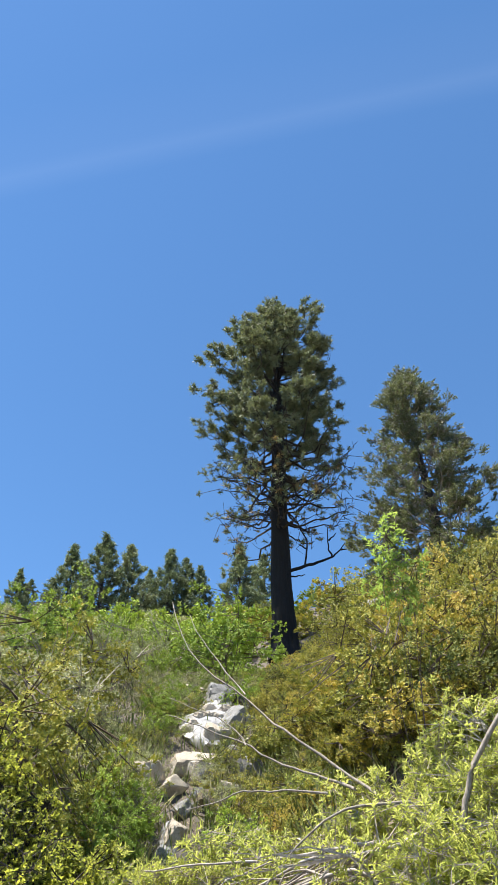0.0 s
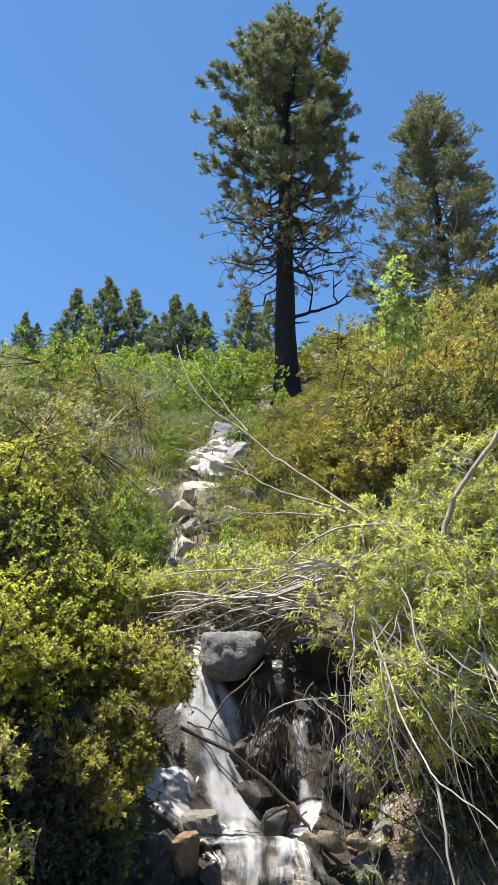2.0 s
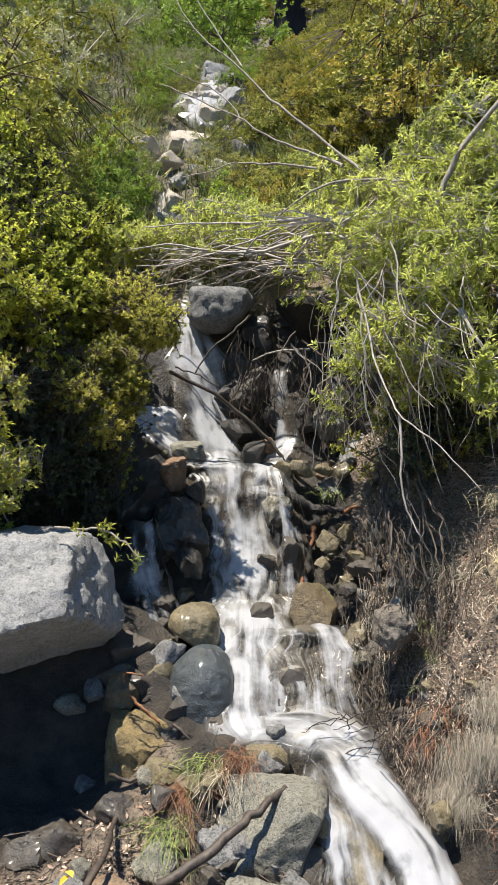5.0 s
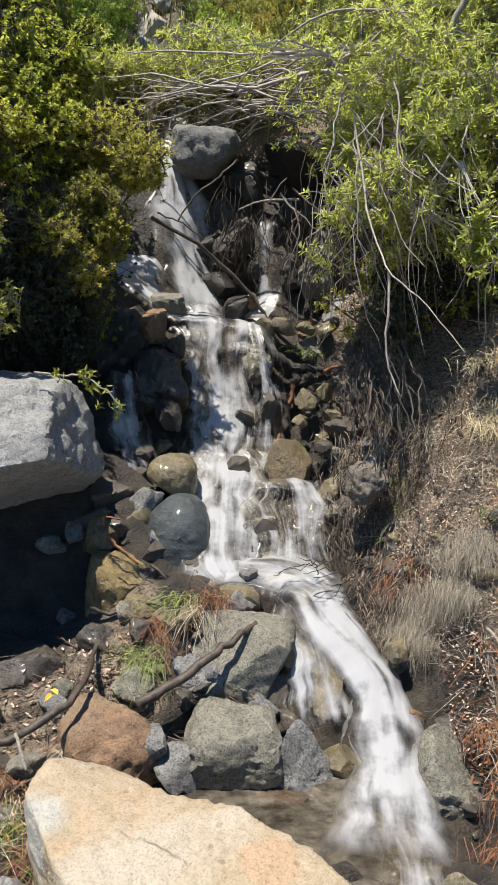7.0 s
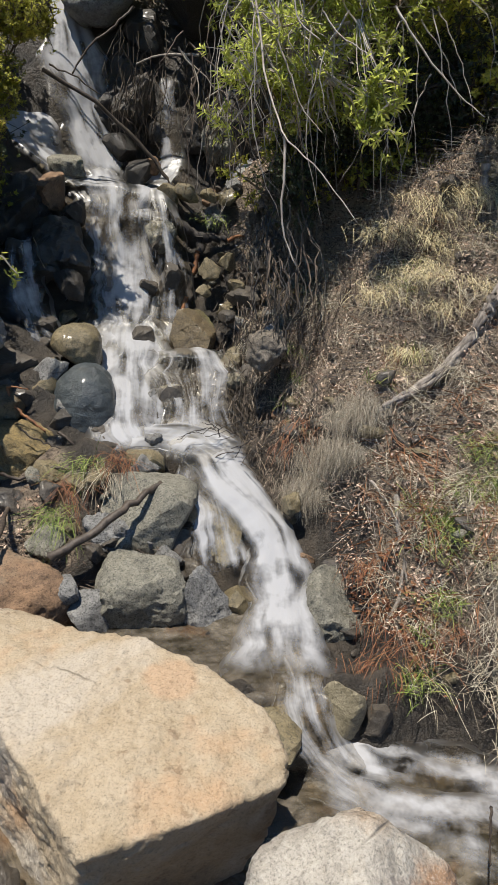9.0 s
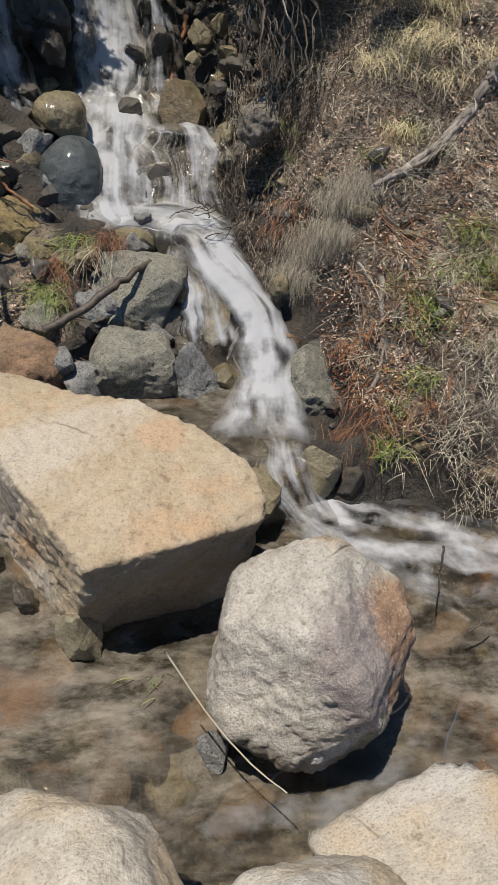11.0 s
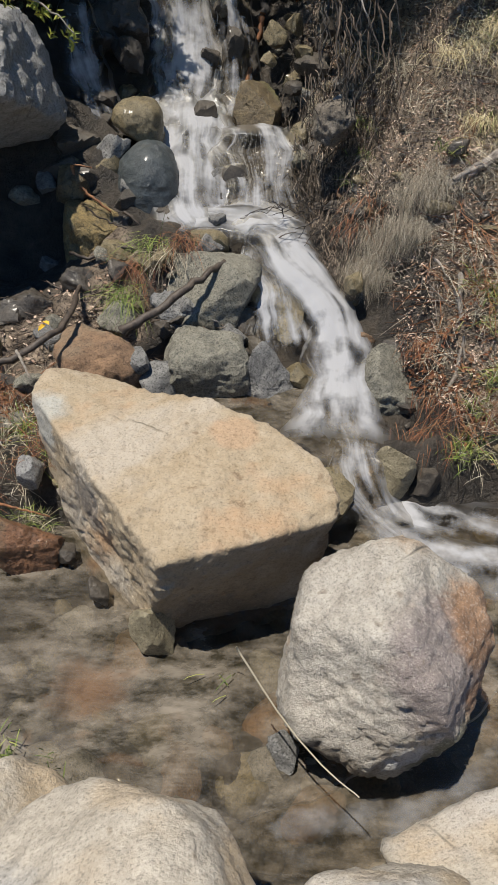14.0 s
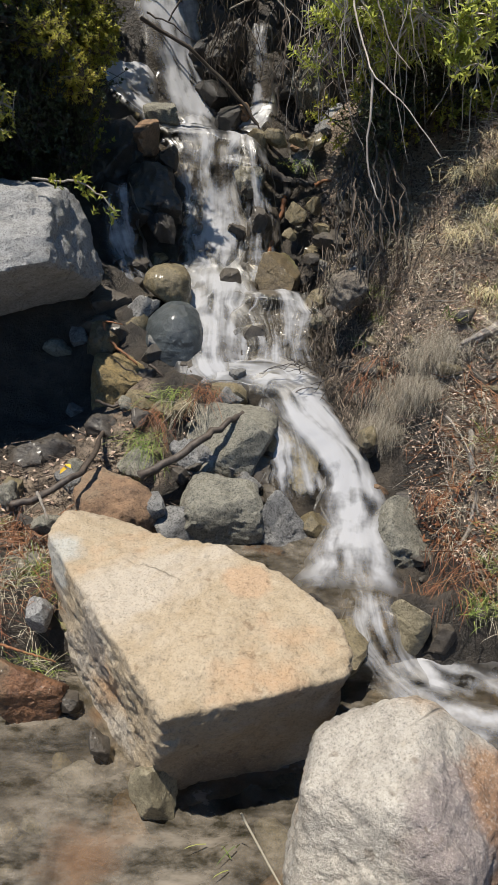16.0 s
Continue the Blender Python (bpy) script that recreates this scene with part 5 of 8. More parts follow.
def shrub(name, seed, size, clusters, tips, per, length, width, leaves, stems, up=0.45, spread=0.1, gaps=0.5, low=-0.1, label="", category="shrub", near_by=True, mid_z=None, foot=(0.0, 0.0, 0.0), thick=1.0):
    """Stems from one foot, twigs to many clusters, a rosette of leaves on each shoot end."""
    rng = np.random.default_rng(seed)
    R = np.array(size)
    foot = np.array(foot)
    mid = np.array([0, 0, R[2] * 0.9 if mid_z is None else mid_z])
    C = []
    while len(C) < clusters:
        d = unit(rng.normal(0, 1, 3))
        if d[2] < low - 0.5:
            continue
        lobe = 0.72 + gaps * noise.noise(Vector(d * 1.8) + Vector((seed * 2.3, seed, 0))) + 0.3 * gaps * noise.noise(Vector(d * 5) + Vector((seed, 0, 0)))
        C.append(mid + d * R * lobe * rng.uniform(0.35, 1.0) ** 0.35)
    C = np.array(C)
    C = C[C[:, 2] > 0.04]
    k = max(5, len(C) // 14)
    mains = C[rng.choice(len(C), k, replace=False)]
    pieces, nodes = [], []
    for m in mains:
        bend = (foot + m) * 0.5 + rng.normal(0, 0.12, 3) * R
        line = smooth_line([foot + rng.normal(0, 0.05, 3) * R * np.array([1, 1, 0]), bend, m], 9)
        r = np.linspace(0.02, 0.006, 9) * (R.mean() ** 0.5) * thick
        pieces.append(rods_np(line[:-1], line[1:], r[:-1], r[1:]))
        nodes.append(line[2:])
    nodes = np.concatenate(nodes)
    near = nodes[np.argmin(((C[:, None] - nodes[None]) ** 2).sum(-1), 1)]
    half = (near + C) / 2 + rng.normal(0, 0.03, C.shape) * R
    pieces += [rods_np(near, half, 0.006, 0.0045), rods_np(half, C, 0.0045, 0.003)] if near_by else [rods_np(near, C, 0.007, 0.004)]
    T = np.repeat(C, tips, 0) + rng.normal(0, spread, (len(C) * tips, 3)) * R
    A = unit(unit(T - mid) + np.array([0, 0, up]) + rng.normal(0, 0.25, T.shape))
    if near_by:
        pieces.append(rods_np(np.repeat(C, tips, 0), T, 0.0025, 0.0015))
    thing = tagged(new(name), label, category)
    part("branchwork", mesh_np("branchwork", *join_np(*pieces), stems), thing)
    make = leaves_np if near_by and length > 0.03 else small_leaves_np
    part("foliage", mesh_np("foliage", *make(*rosettes(rng, T, A, per, length, width)), leaves), thing)
    return thing


def put(thing, x, y, z, turn=0.0, scale=1.0, tilt=0.0):
    thing.matrix_basis = pose(x, y, z, tilt, 0, turn) @ Matrix.Scale(scale, 4)
    return thing


# shrubs close to the fall
put(shrub("oak_shrub", 11, (0.66, 0.55, 0.7), 360, 9, 10, 0.025, 0.0145, M_OAKNEAR, M_LIMB, label="dense yellow-green evergreen shrub beside the fall", up=0.7, spread=0.07, gaps=0.7, low=-0.0, mid_z=1.75, foot=(0.1, 0.7, 0.6)), -1.72, 4.3, 1.25)
for k, (x, y, z, a, c, n) in enumerate([(-0.7, 4.25, 2.2, 0.27, 0.22, 170), (-0.5, 4.1, 2.1, 0.17, 0.19, 110), (-0.73, 4.04, 1.9, 0.21, 0.19, 120), (-0.63, 3.98, 1.74, 0.14, 0.17, 85), (-0.76, 3.88, 1.58, 0.17, 0.16, 90), (-0.88, 3.82, 1.76, 0.18, 0.19, 80)]):
    put(shrub("oak_shrub", 150 + k, (a, 0.85 * a, c), n, 9, 9, 0.023, 0.0085, M_BRONZE, M_STEM, label="small bronze-tipped shrub leaning over the fall", up=0.9, spread=0.13, gaps=0.9, low=-0.3, foot=(-0.2, 0.4, -0.1), thick=0.6), x, y, z)
for k, (x, y, z, a, c, n) in enumerate([(-1.08, 3.34, 1.82, 0.11, 0.14, 17), (-1.05, 3.3, 1.42, 0.14, 0.17, 22), (-1.12, 3.22, 1.34, 0.1, 0.1, 12)]):
    put(shrub("oak_sprig", 160 + k, (a, 0.8 * a, c), n, 7, 8, 0.025, 0.0105, M_OAK, M_TWIG, label="sunlit leafy sprig in front of the dark thicket", up=0.7, spread=0.2, gaps=0.9, low=-0.6, foot=(-0.2, 0.25, 0.0), thick=0.5), x, y, z)
put(shrub("oak_shrub", 13, (0.42, 0.36, 0.42), 230, 9, 9, 0.026, 0.0145, M_OAKNEAR, M_LIMB, label="yellow-green shrub over the dark hollow", up=0.7, spread=0.1, gaps=0.7, low=-0.1, mid_z=1.2, foot=(-0.2, 0.8, 0.7)), -1.36, 3.78, 1.2)
put(shrub("willow_shrub", 14, (0.8, 0.36, 0.58), 190, 6, 11, 0.041, 0.0105, M_WILLOW, M_PALETWIG, label="leafy willow hanging over the fall on pale stems", up=0.8, spread=0.1, gaps=0.9, low=-0.5), 0.82, 4.25, 2.2)
put(shrub("willow_shrub", 21, (0.55, 0.3, 0.4), 72, 6, 11, 0.041, 0.0105, M_WILLOW, M_PALETWIG, label="willow branches hanging in front of the dark hollow", up=0.8, spread=0.11, gaps=0.9, low=-0.6, foot=(0.05, 0.3, 0.55), thick=0.6), 0.8, 3.66, 1.8)
put(shrub("willow_shrub", 22, (0.5, 0.36, 0.42), 60, 6, 11, 0.041, 0.0105, M_WILLOW, M_TWIG, label="willow branches over the bank", up=0.8, spread=0.15, low=-0.6), 1.75, 4.3, 2.1)
# lower boughs carry their shade in the darkened leaf colour
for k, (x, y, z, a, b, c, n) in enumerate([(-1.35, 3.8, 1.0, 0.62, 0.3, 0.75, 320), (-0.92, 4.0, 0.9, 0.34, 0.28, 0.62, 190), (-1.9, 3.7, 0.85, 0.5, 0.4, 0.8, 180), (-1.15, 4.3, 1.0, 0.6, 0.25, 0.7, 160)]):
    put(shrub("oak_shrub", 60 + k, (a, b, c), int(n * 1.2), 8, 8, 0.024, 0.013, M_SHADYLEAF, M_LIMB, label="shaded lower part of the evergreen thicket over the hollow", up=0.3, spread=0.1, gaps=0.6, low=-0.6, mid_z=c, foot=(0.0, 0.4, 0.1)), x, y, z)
for k, (x, y, z, a, b, c, n) in enumerate([(-1.3, 3.72, 2.0, 0.42, 0.3, 0.3, 150), (-1.05, 4.1, 2.15, 0.28, 0.26, 0.32, 110), (-1.0, 4.4, 1.95, 0.3, 0.2, 0.36, 120), (-1.75, 3.5, 1.95, 0.4, 0.3, 0.3, 140), (-1.18, 4.75, 2.5, 0.28, 0.28, 0.3, 100)]):
    put(shrub("oak_shrub", 104 + k, (a, b, c), n, 9, 10, 0.025, 0.0145, M_OAKNEAR, M_LIMB, label="sunlit outer boughs of the evergreen thicket", up=0.8, spread=0.09, gaps=0.9, low=-0.2, foot=(0.0, 0.5, 0.0)), x, y, z)
for k, (x, y, z, a, b, c, n) in enumerate([(-1.6, 4.55, 2.75, 0.46, 0.4, 0.42, 190), (-1.75, 4.4, 3.05, 0.45, 0.4, 0.42, 170), (-1.1, 4.95, 2.62, 0.3, 0.28, 0.34, 100)]):
    put(shrub("oak_shrub", 114 + k, (a, b, c), n, 9, 10, 0.025, 0.0145, M_OAKNEAR, M_LIMB, label="upper boughs of the yellow-green thicket", up=0.9, spread=0.08, gaps=0.9, low=-0.2, foot=(0.0, 0.4, -0.3)), x, y, z)
put(shrub("oak_shrub", 66, (0.6, 0.34, 0.42), 190, 8, 10, 0.027, 0.0145, M_OAKNEAR, M_LIMB, label="half-shaded evergreen foliage over the hollow", up=0.6, spread=0.09, gaps=0.8, low=-0.3, mid_z=0.9, foot=(0.0, 0.8, 0.6)), -1.58, 3.8, 1.7)
for k, (x, y, a, c, n) in enumerate([(1.45, 4.15, 0.45, 0.36, 130), (2.0, 4.05, 0.5, 0.4, 150), (1.05, 4.35, 0.4, 0.4, 120), (2.5, 3.8, 0.4, 0.4, 110)]):
    put(shrub("oak_shrub", 80 + k, (a, 0.3, c), n, 8, 8, 0.034, 0.015, M_OAK, M_STEM, label="low green shrub in the shade of the willow", up=0.5, spread=0.1, gaps=0.9, low=-0.4), x, y, ground_z(x, y))
# near-black foliage set where the bank under the willow lies in shade
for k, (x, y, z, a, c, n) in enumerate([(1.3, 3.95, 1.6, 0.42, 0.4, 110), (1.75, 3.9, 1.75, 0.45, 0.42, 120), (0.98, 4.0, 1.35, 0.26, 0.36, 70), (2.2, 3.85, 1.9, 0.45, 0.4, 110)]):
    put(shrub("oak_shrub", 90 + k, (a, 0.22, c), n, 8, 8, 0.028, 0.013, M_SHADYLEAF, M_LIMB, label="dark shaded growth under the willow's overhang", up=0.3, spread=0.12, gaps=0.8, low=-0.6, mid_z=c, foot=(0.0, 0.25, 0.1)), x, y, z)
for k, (x, y, z, a, b, c, n) in enumerate([(1.5, 3.85, 2.55, 0.55, 0.3, 0.3, 95), (2.15, 3.7, 2.65, 0.55, 0.34, 0.32, 120), (1.05, 3.66, 2.2, 0.32, 0.24, 0.36, 45)]):
    put(shrub("willow_shrub", 95 + k, (a, b, c), n, 6, 11, 0.041, 0.0105, M_WILLOW, M_PALETWIG, label="willow foliage roofing the dark hollow of the bank", up=0.7, spread=0.12, gaps=0.9, low=-0.5, foot=(0.1, 0.5, 0.2)), x, y, z)
put(shrub("willow_shrub", 120, (0.4, 0.3, 0.22), 55, 6, 11, 0.036, 0.0095, M_WILLOW, M_PALETWIG, label="loose willow bough over the bank", up=0.7, spread=0.14, gaps=0.9, low=-0.5, foot=(0.1, 0.6, 0.2)), 1.6, 3.25, 2.62)
put(shrub("willow_sprig", 99, (0.13, 0.1, 0.18), 20, 5, 10, 0.042, 0.012, M_WILLOW, M_PALETWIG, label="sunlit willow sprig hanging free over the bank", up=0.6, spread=0.22, gaps=0.6, low=-0.8, foot=(-0.1, 0.2, 0.5), thick=0.4), 1.12, 3.25, 1.88)
put(shrub("oak_shrub", 65, (0.2, 0.18, 0.45), 80, 7, 8, 0.036, 0.016, M_OAKNEAR, M_TWIG, label="small sunlit evergreen shrub beside the grey boulder", up=0.5, spread=0.16, gaps=0.7, low=-0.6), -1.27, 3.4, 1.15)
for k, (x, y, z, a, c, n) in enumerate([(0.8, 5.15, 2.75, 0.5, 0.5, 170), (1.35, 4.95, 2.75, 0.55, 0.55, 210), (1.95, 4.75, 2.6, 0.5, 0.6, 190), (1.5, 5.3, 3.3, 0.6, 0.45, 190)]):
    put(shrub("willow_shrub", 70 + k, (a, 0.4, c), int(n * 0.7), 6, 11, 0.041, 0.0105, M_WILLOW, M_PALETWIG, label="leafy willow with pale twigs above the bank", up=0.7, spread=0.11, gaps=0.9, low=-0.4), x, y, z)
put(shrub("oak_shrub", 24, (0.32, 0.3, 0.34), 80, 8, 8, 0.03, 0.014, M_OAKNEAR, M_STEM, label="low evergreen shrub beside the cascade", spread=0.14, low=-0.6), -0.85, 4.45, 1.05)
put(shrub("willow_shrub", 15, (0.6, 0.42, 0.6), 170, 6, 11, 0.041, 0.0105, M_WILLOW, M_PALETWIG, label="leafy willow on the bank", up=0.8, spread=0.13), 1.75, 4.6, 2.5)
put(shrub("willow_shrub", 25, (0.6, 0.5, 0.3), 150, 7, 7, 0.045, 0.013, M_WILLOW, M_PALETWIG, label="low willow beside the creek above the fall", up=0.3, spread=0.13), 0.55, 7.1, 3.6)
put(shrub("grey_shrub", 26, (0.6, 0.6, 0.35), 150, 7, 7, 0.04, 0.014, M_GREYLEAF, M_TWIG, label="low grey-green shrub beside the upper creek", up=0.3, spread=0.13), -1.45, 7.2, 3.55)
put(shrub("willow_shrub", 27, (0.45, 0.4, 0.25), 110, 7, 7, 0.045, 0.014, M_WILLOW, M_PALETWIG, label="low willow among the creek rocks", up=0.3, spread=0.13), 0.5, 8.6, 4.6)
put(shrub("willow_shrub", 16, (0.95, 0.6, 0.4), 230, 7, 7, 0.05, 0.014, M_WILLOW, M_PALETWIG, label="low willow sprawling over the lip of the fall", up=0.3, spread=0.13), 0.0, 6.0, 2.7)
put(shrub("willow_shrub", 19, (0.5, 0.45, 0.36), 150, 7, 7, 0.045, 0.014, M_WILLOW, M_PALETWIG, label="low willow sprawling beside the creek", up=0.3, spread=0.13), -1.15, 5.85, 2.65)
for k, (x, y, a, c, golden) in enumerate([(0.9, 6.75, 0.3, 0.28, 1), (1.12, 6.25, 0.4, 0.36, 1), (0.95, 7.3, 0.42, 0.36, 0), (1.55, 6.7, 0.45, 0.42, 1), (1.5, 7.7, 0.5, 0.42, 0), (0.72, 8.2, 0.42, 0.32, 1), (2.05, 5.9, 0.46, 0.5, 0), (2.4, 6.9, 0.52, 0.46, 1), (1.65, 5.5, 0.42, 0.42, 0), (2.2, 8.2, 0.55, 0.45, 1)]):
    put(shrub("chinquapin_shrub" if golden else "oak_shrub", 170 + k, (a, 0.85 * a, c), 170, 9, 9, 0.027, 0.012, M_CHIN if golden else M_OAK, M_STEM, label="compact golden-tipped shrub on the slope" if golden else "compact yellow-green shrub on the slope", up=0.8, spread=0.065, gaps=0.9, low=-0.2, thick=0.6), x, y, ground_z(x, y) - 0.03)
put(shrub("willow_shrub", 28, (0.5, 0.35, 0.45), 160, 6, 11, 0.041, 0.0105, M_WILLOW, M_PALETWIG, label="leafy willow round a leaning trunk", up=0.4, spread=0.14, gaps=0.8), 1.6, 4.5, 2.9)
put(shrub("willow_sapling", 18, (0.34, 0.3, 0.75), 26, 5, 8, 0.06, 0.018, M_SAPLING, M_STEM, label="slender light green willow sapling", up=0.9, spread=0.16, gaps=0.8, mid_z=1.95, thick=0.3), 1.2, 5.4, 3.3)

# the shrubs of the hillside: a few kinds, repeated
def kinds_of(name, first, count, size, clusters, per, length, width, leaves, stems, label, gaps=0.5):
    """Alike shrubs: some with fine leaves for the lower slope, some coarser for the slope further up."""
    near = [shrub(name, first + k, size, int(clusters * 1.5), 8, per, length * 0.78, width * 0.8, leaves, stems, label=label, gaps=gaps, spread=0.055, near_by=False, thick=0.5) for k in range(count)]
    far = [shrub(name, first + 50 + k, size, clusters // 2, 7, per, length * 1.5, width * 1.6, leaves, stems, label=label, gaps=gaps, spread=0.065, near_by=False, thick=0.5) for k in range(count)]
    return near, far


KINDS = {
    "oak": kinds_of("oak_shrub", 30, 2, (0.8, 0.8, 0.62), 72, 7, 0.052, 0.026, M_OAK, M_STEM, "rounded yellow-green shrub on the hillside", 0.9),
    "golden": kinds_of("chinquapin_shrub", 34, 2, (0.85, 0.85, 0.6), 72, 7, 0.052, 0.026, M_CHIN, M_STEM, "golden-brown and green shrub on the hillside", 0.9),
    "alder": kinds_of("alder_shrub", 38, 2, (1.0, 1.0, 1.0), 72, 7, 0.068, 0.045, M_ALDER, M_STEM, "tall bright green leafy shrub on the hillside", 1.0),
    "grey": kinds_of("grey_shrub", 42, 2, (0.9, 0.9, 0.6), 72, 7, 0.048, 0.019, M_GREYLEAF, M_TWIG, "pale grey-green twiggy shrub on the hillside", 1.0),
}
used = set()


def scatter_shrub(kind, x, y, scale, rng):
    src = KINDS[kind][int(y > 19)][rng.integers(2)]
    m = pose(x, y, float(land(x, y)) - 0.08 * scale, rng.uniform(-8, 8), rng.uniform(-8, 8), rng.uniform(0, 360)) @ Matrix.Diagonal((scale, scale, scale * rng.uniform(0.8, 1.15) * float(np.interp(y, (18, 26, 42, 60), (1.0, 0.66, 0.42, 0.34))), 1))
    if src.name in used:
        copy_at(src, m)
    else:
        used.add(src.name)
        src.matrix_basis = m


BED_Y, BED_X = (5.8, 7.0, 9.0, 9.8, 11.6, 12.6, 13.6, 14.2), (-0.5, -0.75, -1.0, -0.8, -0.68, -0.65, -0.45, -0.4)


def clear_of_bed(x, y, scale, bare=0.3):
    """Whether a shrub leaves the creek's stony bed open."""
    return y > 14.2 or abs(x - float(np.interp(y, BED_Y, BED_X))) > bare + 0.8 * scale


rng = np.random.default_rng(5)
y = 5.9
while y < 60:
    step = 0.58 + 0.062 * y
    x = -0.46 * y - 1.0 + rng.uniform(0, 0.5)
    while x < 0.5 * y + 1.5:
        px, py = x + rng.normal(0, 0.18 * step), y + rng.normal(0, 0.22 * step)
        by_trunk = abs(px - 0.045 * py) < 0.05 * py + 0.45 and 8 < py < 24.6
        right = px > np.interp(py, RIGHT_Y, RIGHT_X)
        roll = rng.uniform()
        if right and py < 32:
            kind = "golden" if roll < 0.52 else "oak" if roll < 0.9 else "grey"
        elif py < 11:
            kind = "grey" if roll < 0.5 else "oak"
        elif py < 17:
            kind = "grey" if roll < 0.45 else "alder" if roll < 0.85 else "golden"
        else:
            kind = "alder" if roll < 0.72 else "grey" if roll < 0.86 else "golden"
        scale = float(np.interp(py, (6, 18, 26, 60), (0.97, 1.5, 1.8, 1.9))) * rng.uniform(0.75, 1.25) * (0.8 if kind == "alder" else 1.0)
        if by_trunk:
            kind = "golden" if roll < 0.5 else "oak"
            scale = max(0.3, min(scale, (2.1 + 0.375 * py - float(land(px, py))) / 1.25))
        if scale > 0.22 and clear_of_bed(px, py, scale):
            scatter_shrub(kind, px, py, scale, rng)
        x += step * rng.uniform(0.8, 1.25)
    y += step * 0.9

# low growth along the upper creek and in front of the pine's foot
for k in range(340):
    py = 6.2 + 14.5 * rng.uniform() ** 1.3
    px = rng.uniform(-0.12 * py - 0.6, 0.09 * py + 0.6)
    axis = float(np.interp(py, BED_Y, BED_X))
    scale = rng.uniform(0.24, 0.4) * (0.75 + 0.045 * py)
    if clear_of_bed(px, py, scale, 0.02 if py > 8 else 0.0):
        scatter_shrub(("grey", "oak", "alder", "grey")[k % 4] if px < axis + 0.6 else ("golden", "oak")[k % 2], px, py, scale, rng)
M_SLOPEGRASS = straw("slope_grass", [(0.09, 0.125, 0.025), (0.19, 0.235, 0.05), (0.32, 0.33, 0.1), (0.46, 0.4, 0.2)])
turf = []
for k in range(520):
    py = 6.0 + 14.0 * rng.uniform() ** 1.4
    px = rng.uniform(-0.3 * py - 0.5, 0.12 * py + 0.6)
    if abs(px - float(np.interp(py, BED_Y, BED_X))) < 0.25:
        continue
    n = 46
    base = np.array([px, py, 0]) + rng.normal(0, 1, (n, 3)) * np.array([0.2, 0.2, 0])
    base[:, 2] = land(base[:, 0], base[:, 1]) + 0.02
    lean = unit(np.array([0, -0.2, 1.0]) + rng.normal(0, 0.4, (n, 3)))
    turf.append(blades_np(base, lean, unit(rng.normal(0, 1, (n, 3))), rng.uniform(0.12, 0.34, n), np.full(n, 0.012)))
tagged(new("slope_grass", mesh_np("slope_grass", *join_np(*turf), M_SLOPEGRASS)), "green and straw-coloured grass on the slope beside the creek", "grass", "", "stuff")
for k in range(34):
    py = rng.uniform(16, 21.5)
    px = 0.045 * py + rng.uniform(-1.3, 1.5)
    scatter_shrub(("golden", "oak", "grey")[k % 3], px, py, rng.uniform(0.34, 0.5), rng)


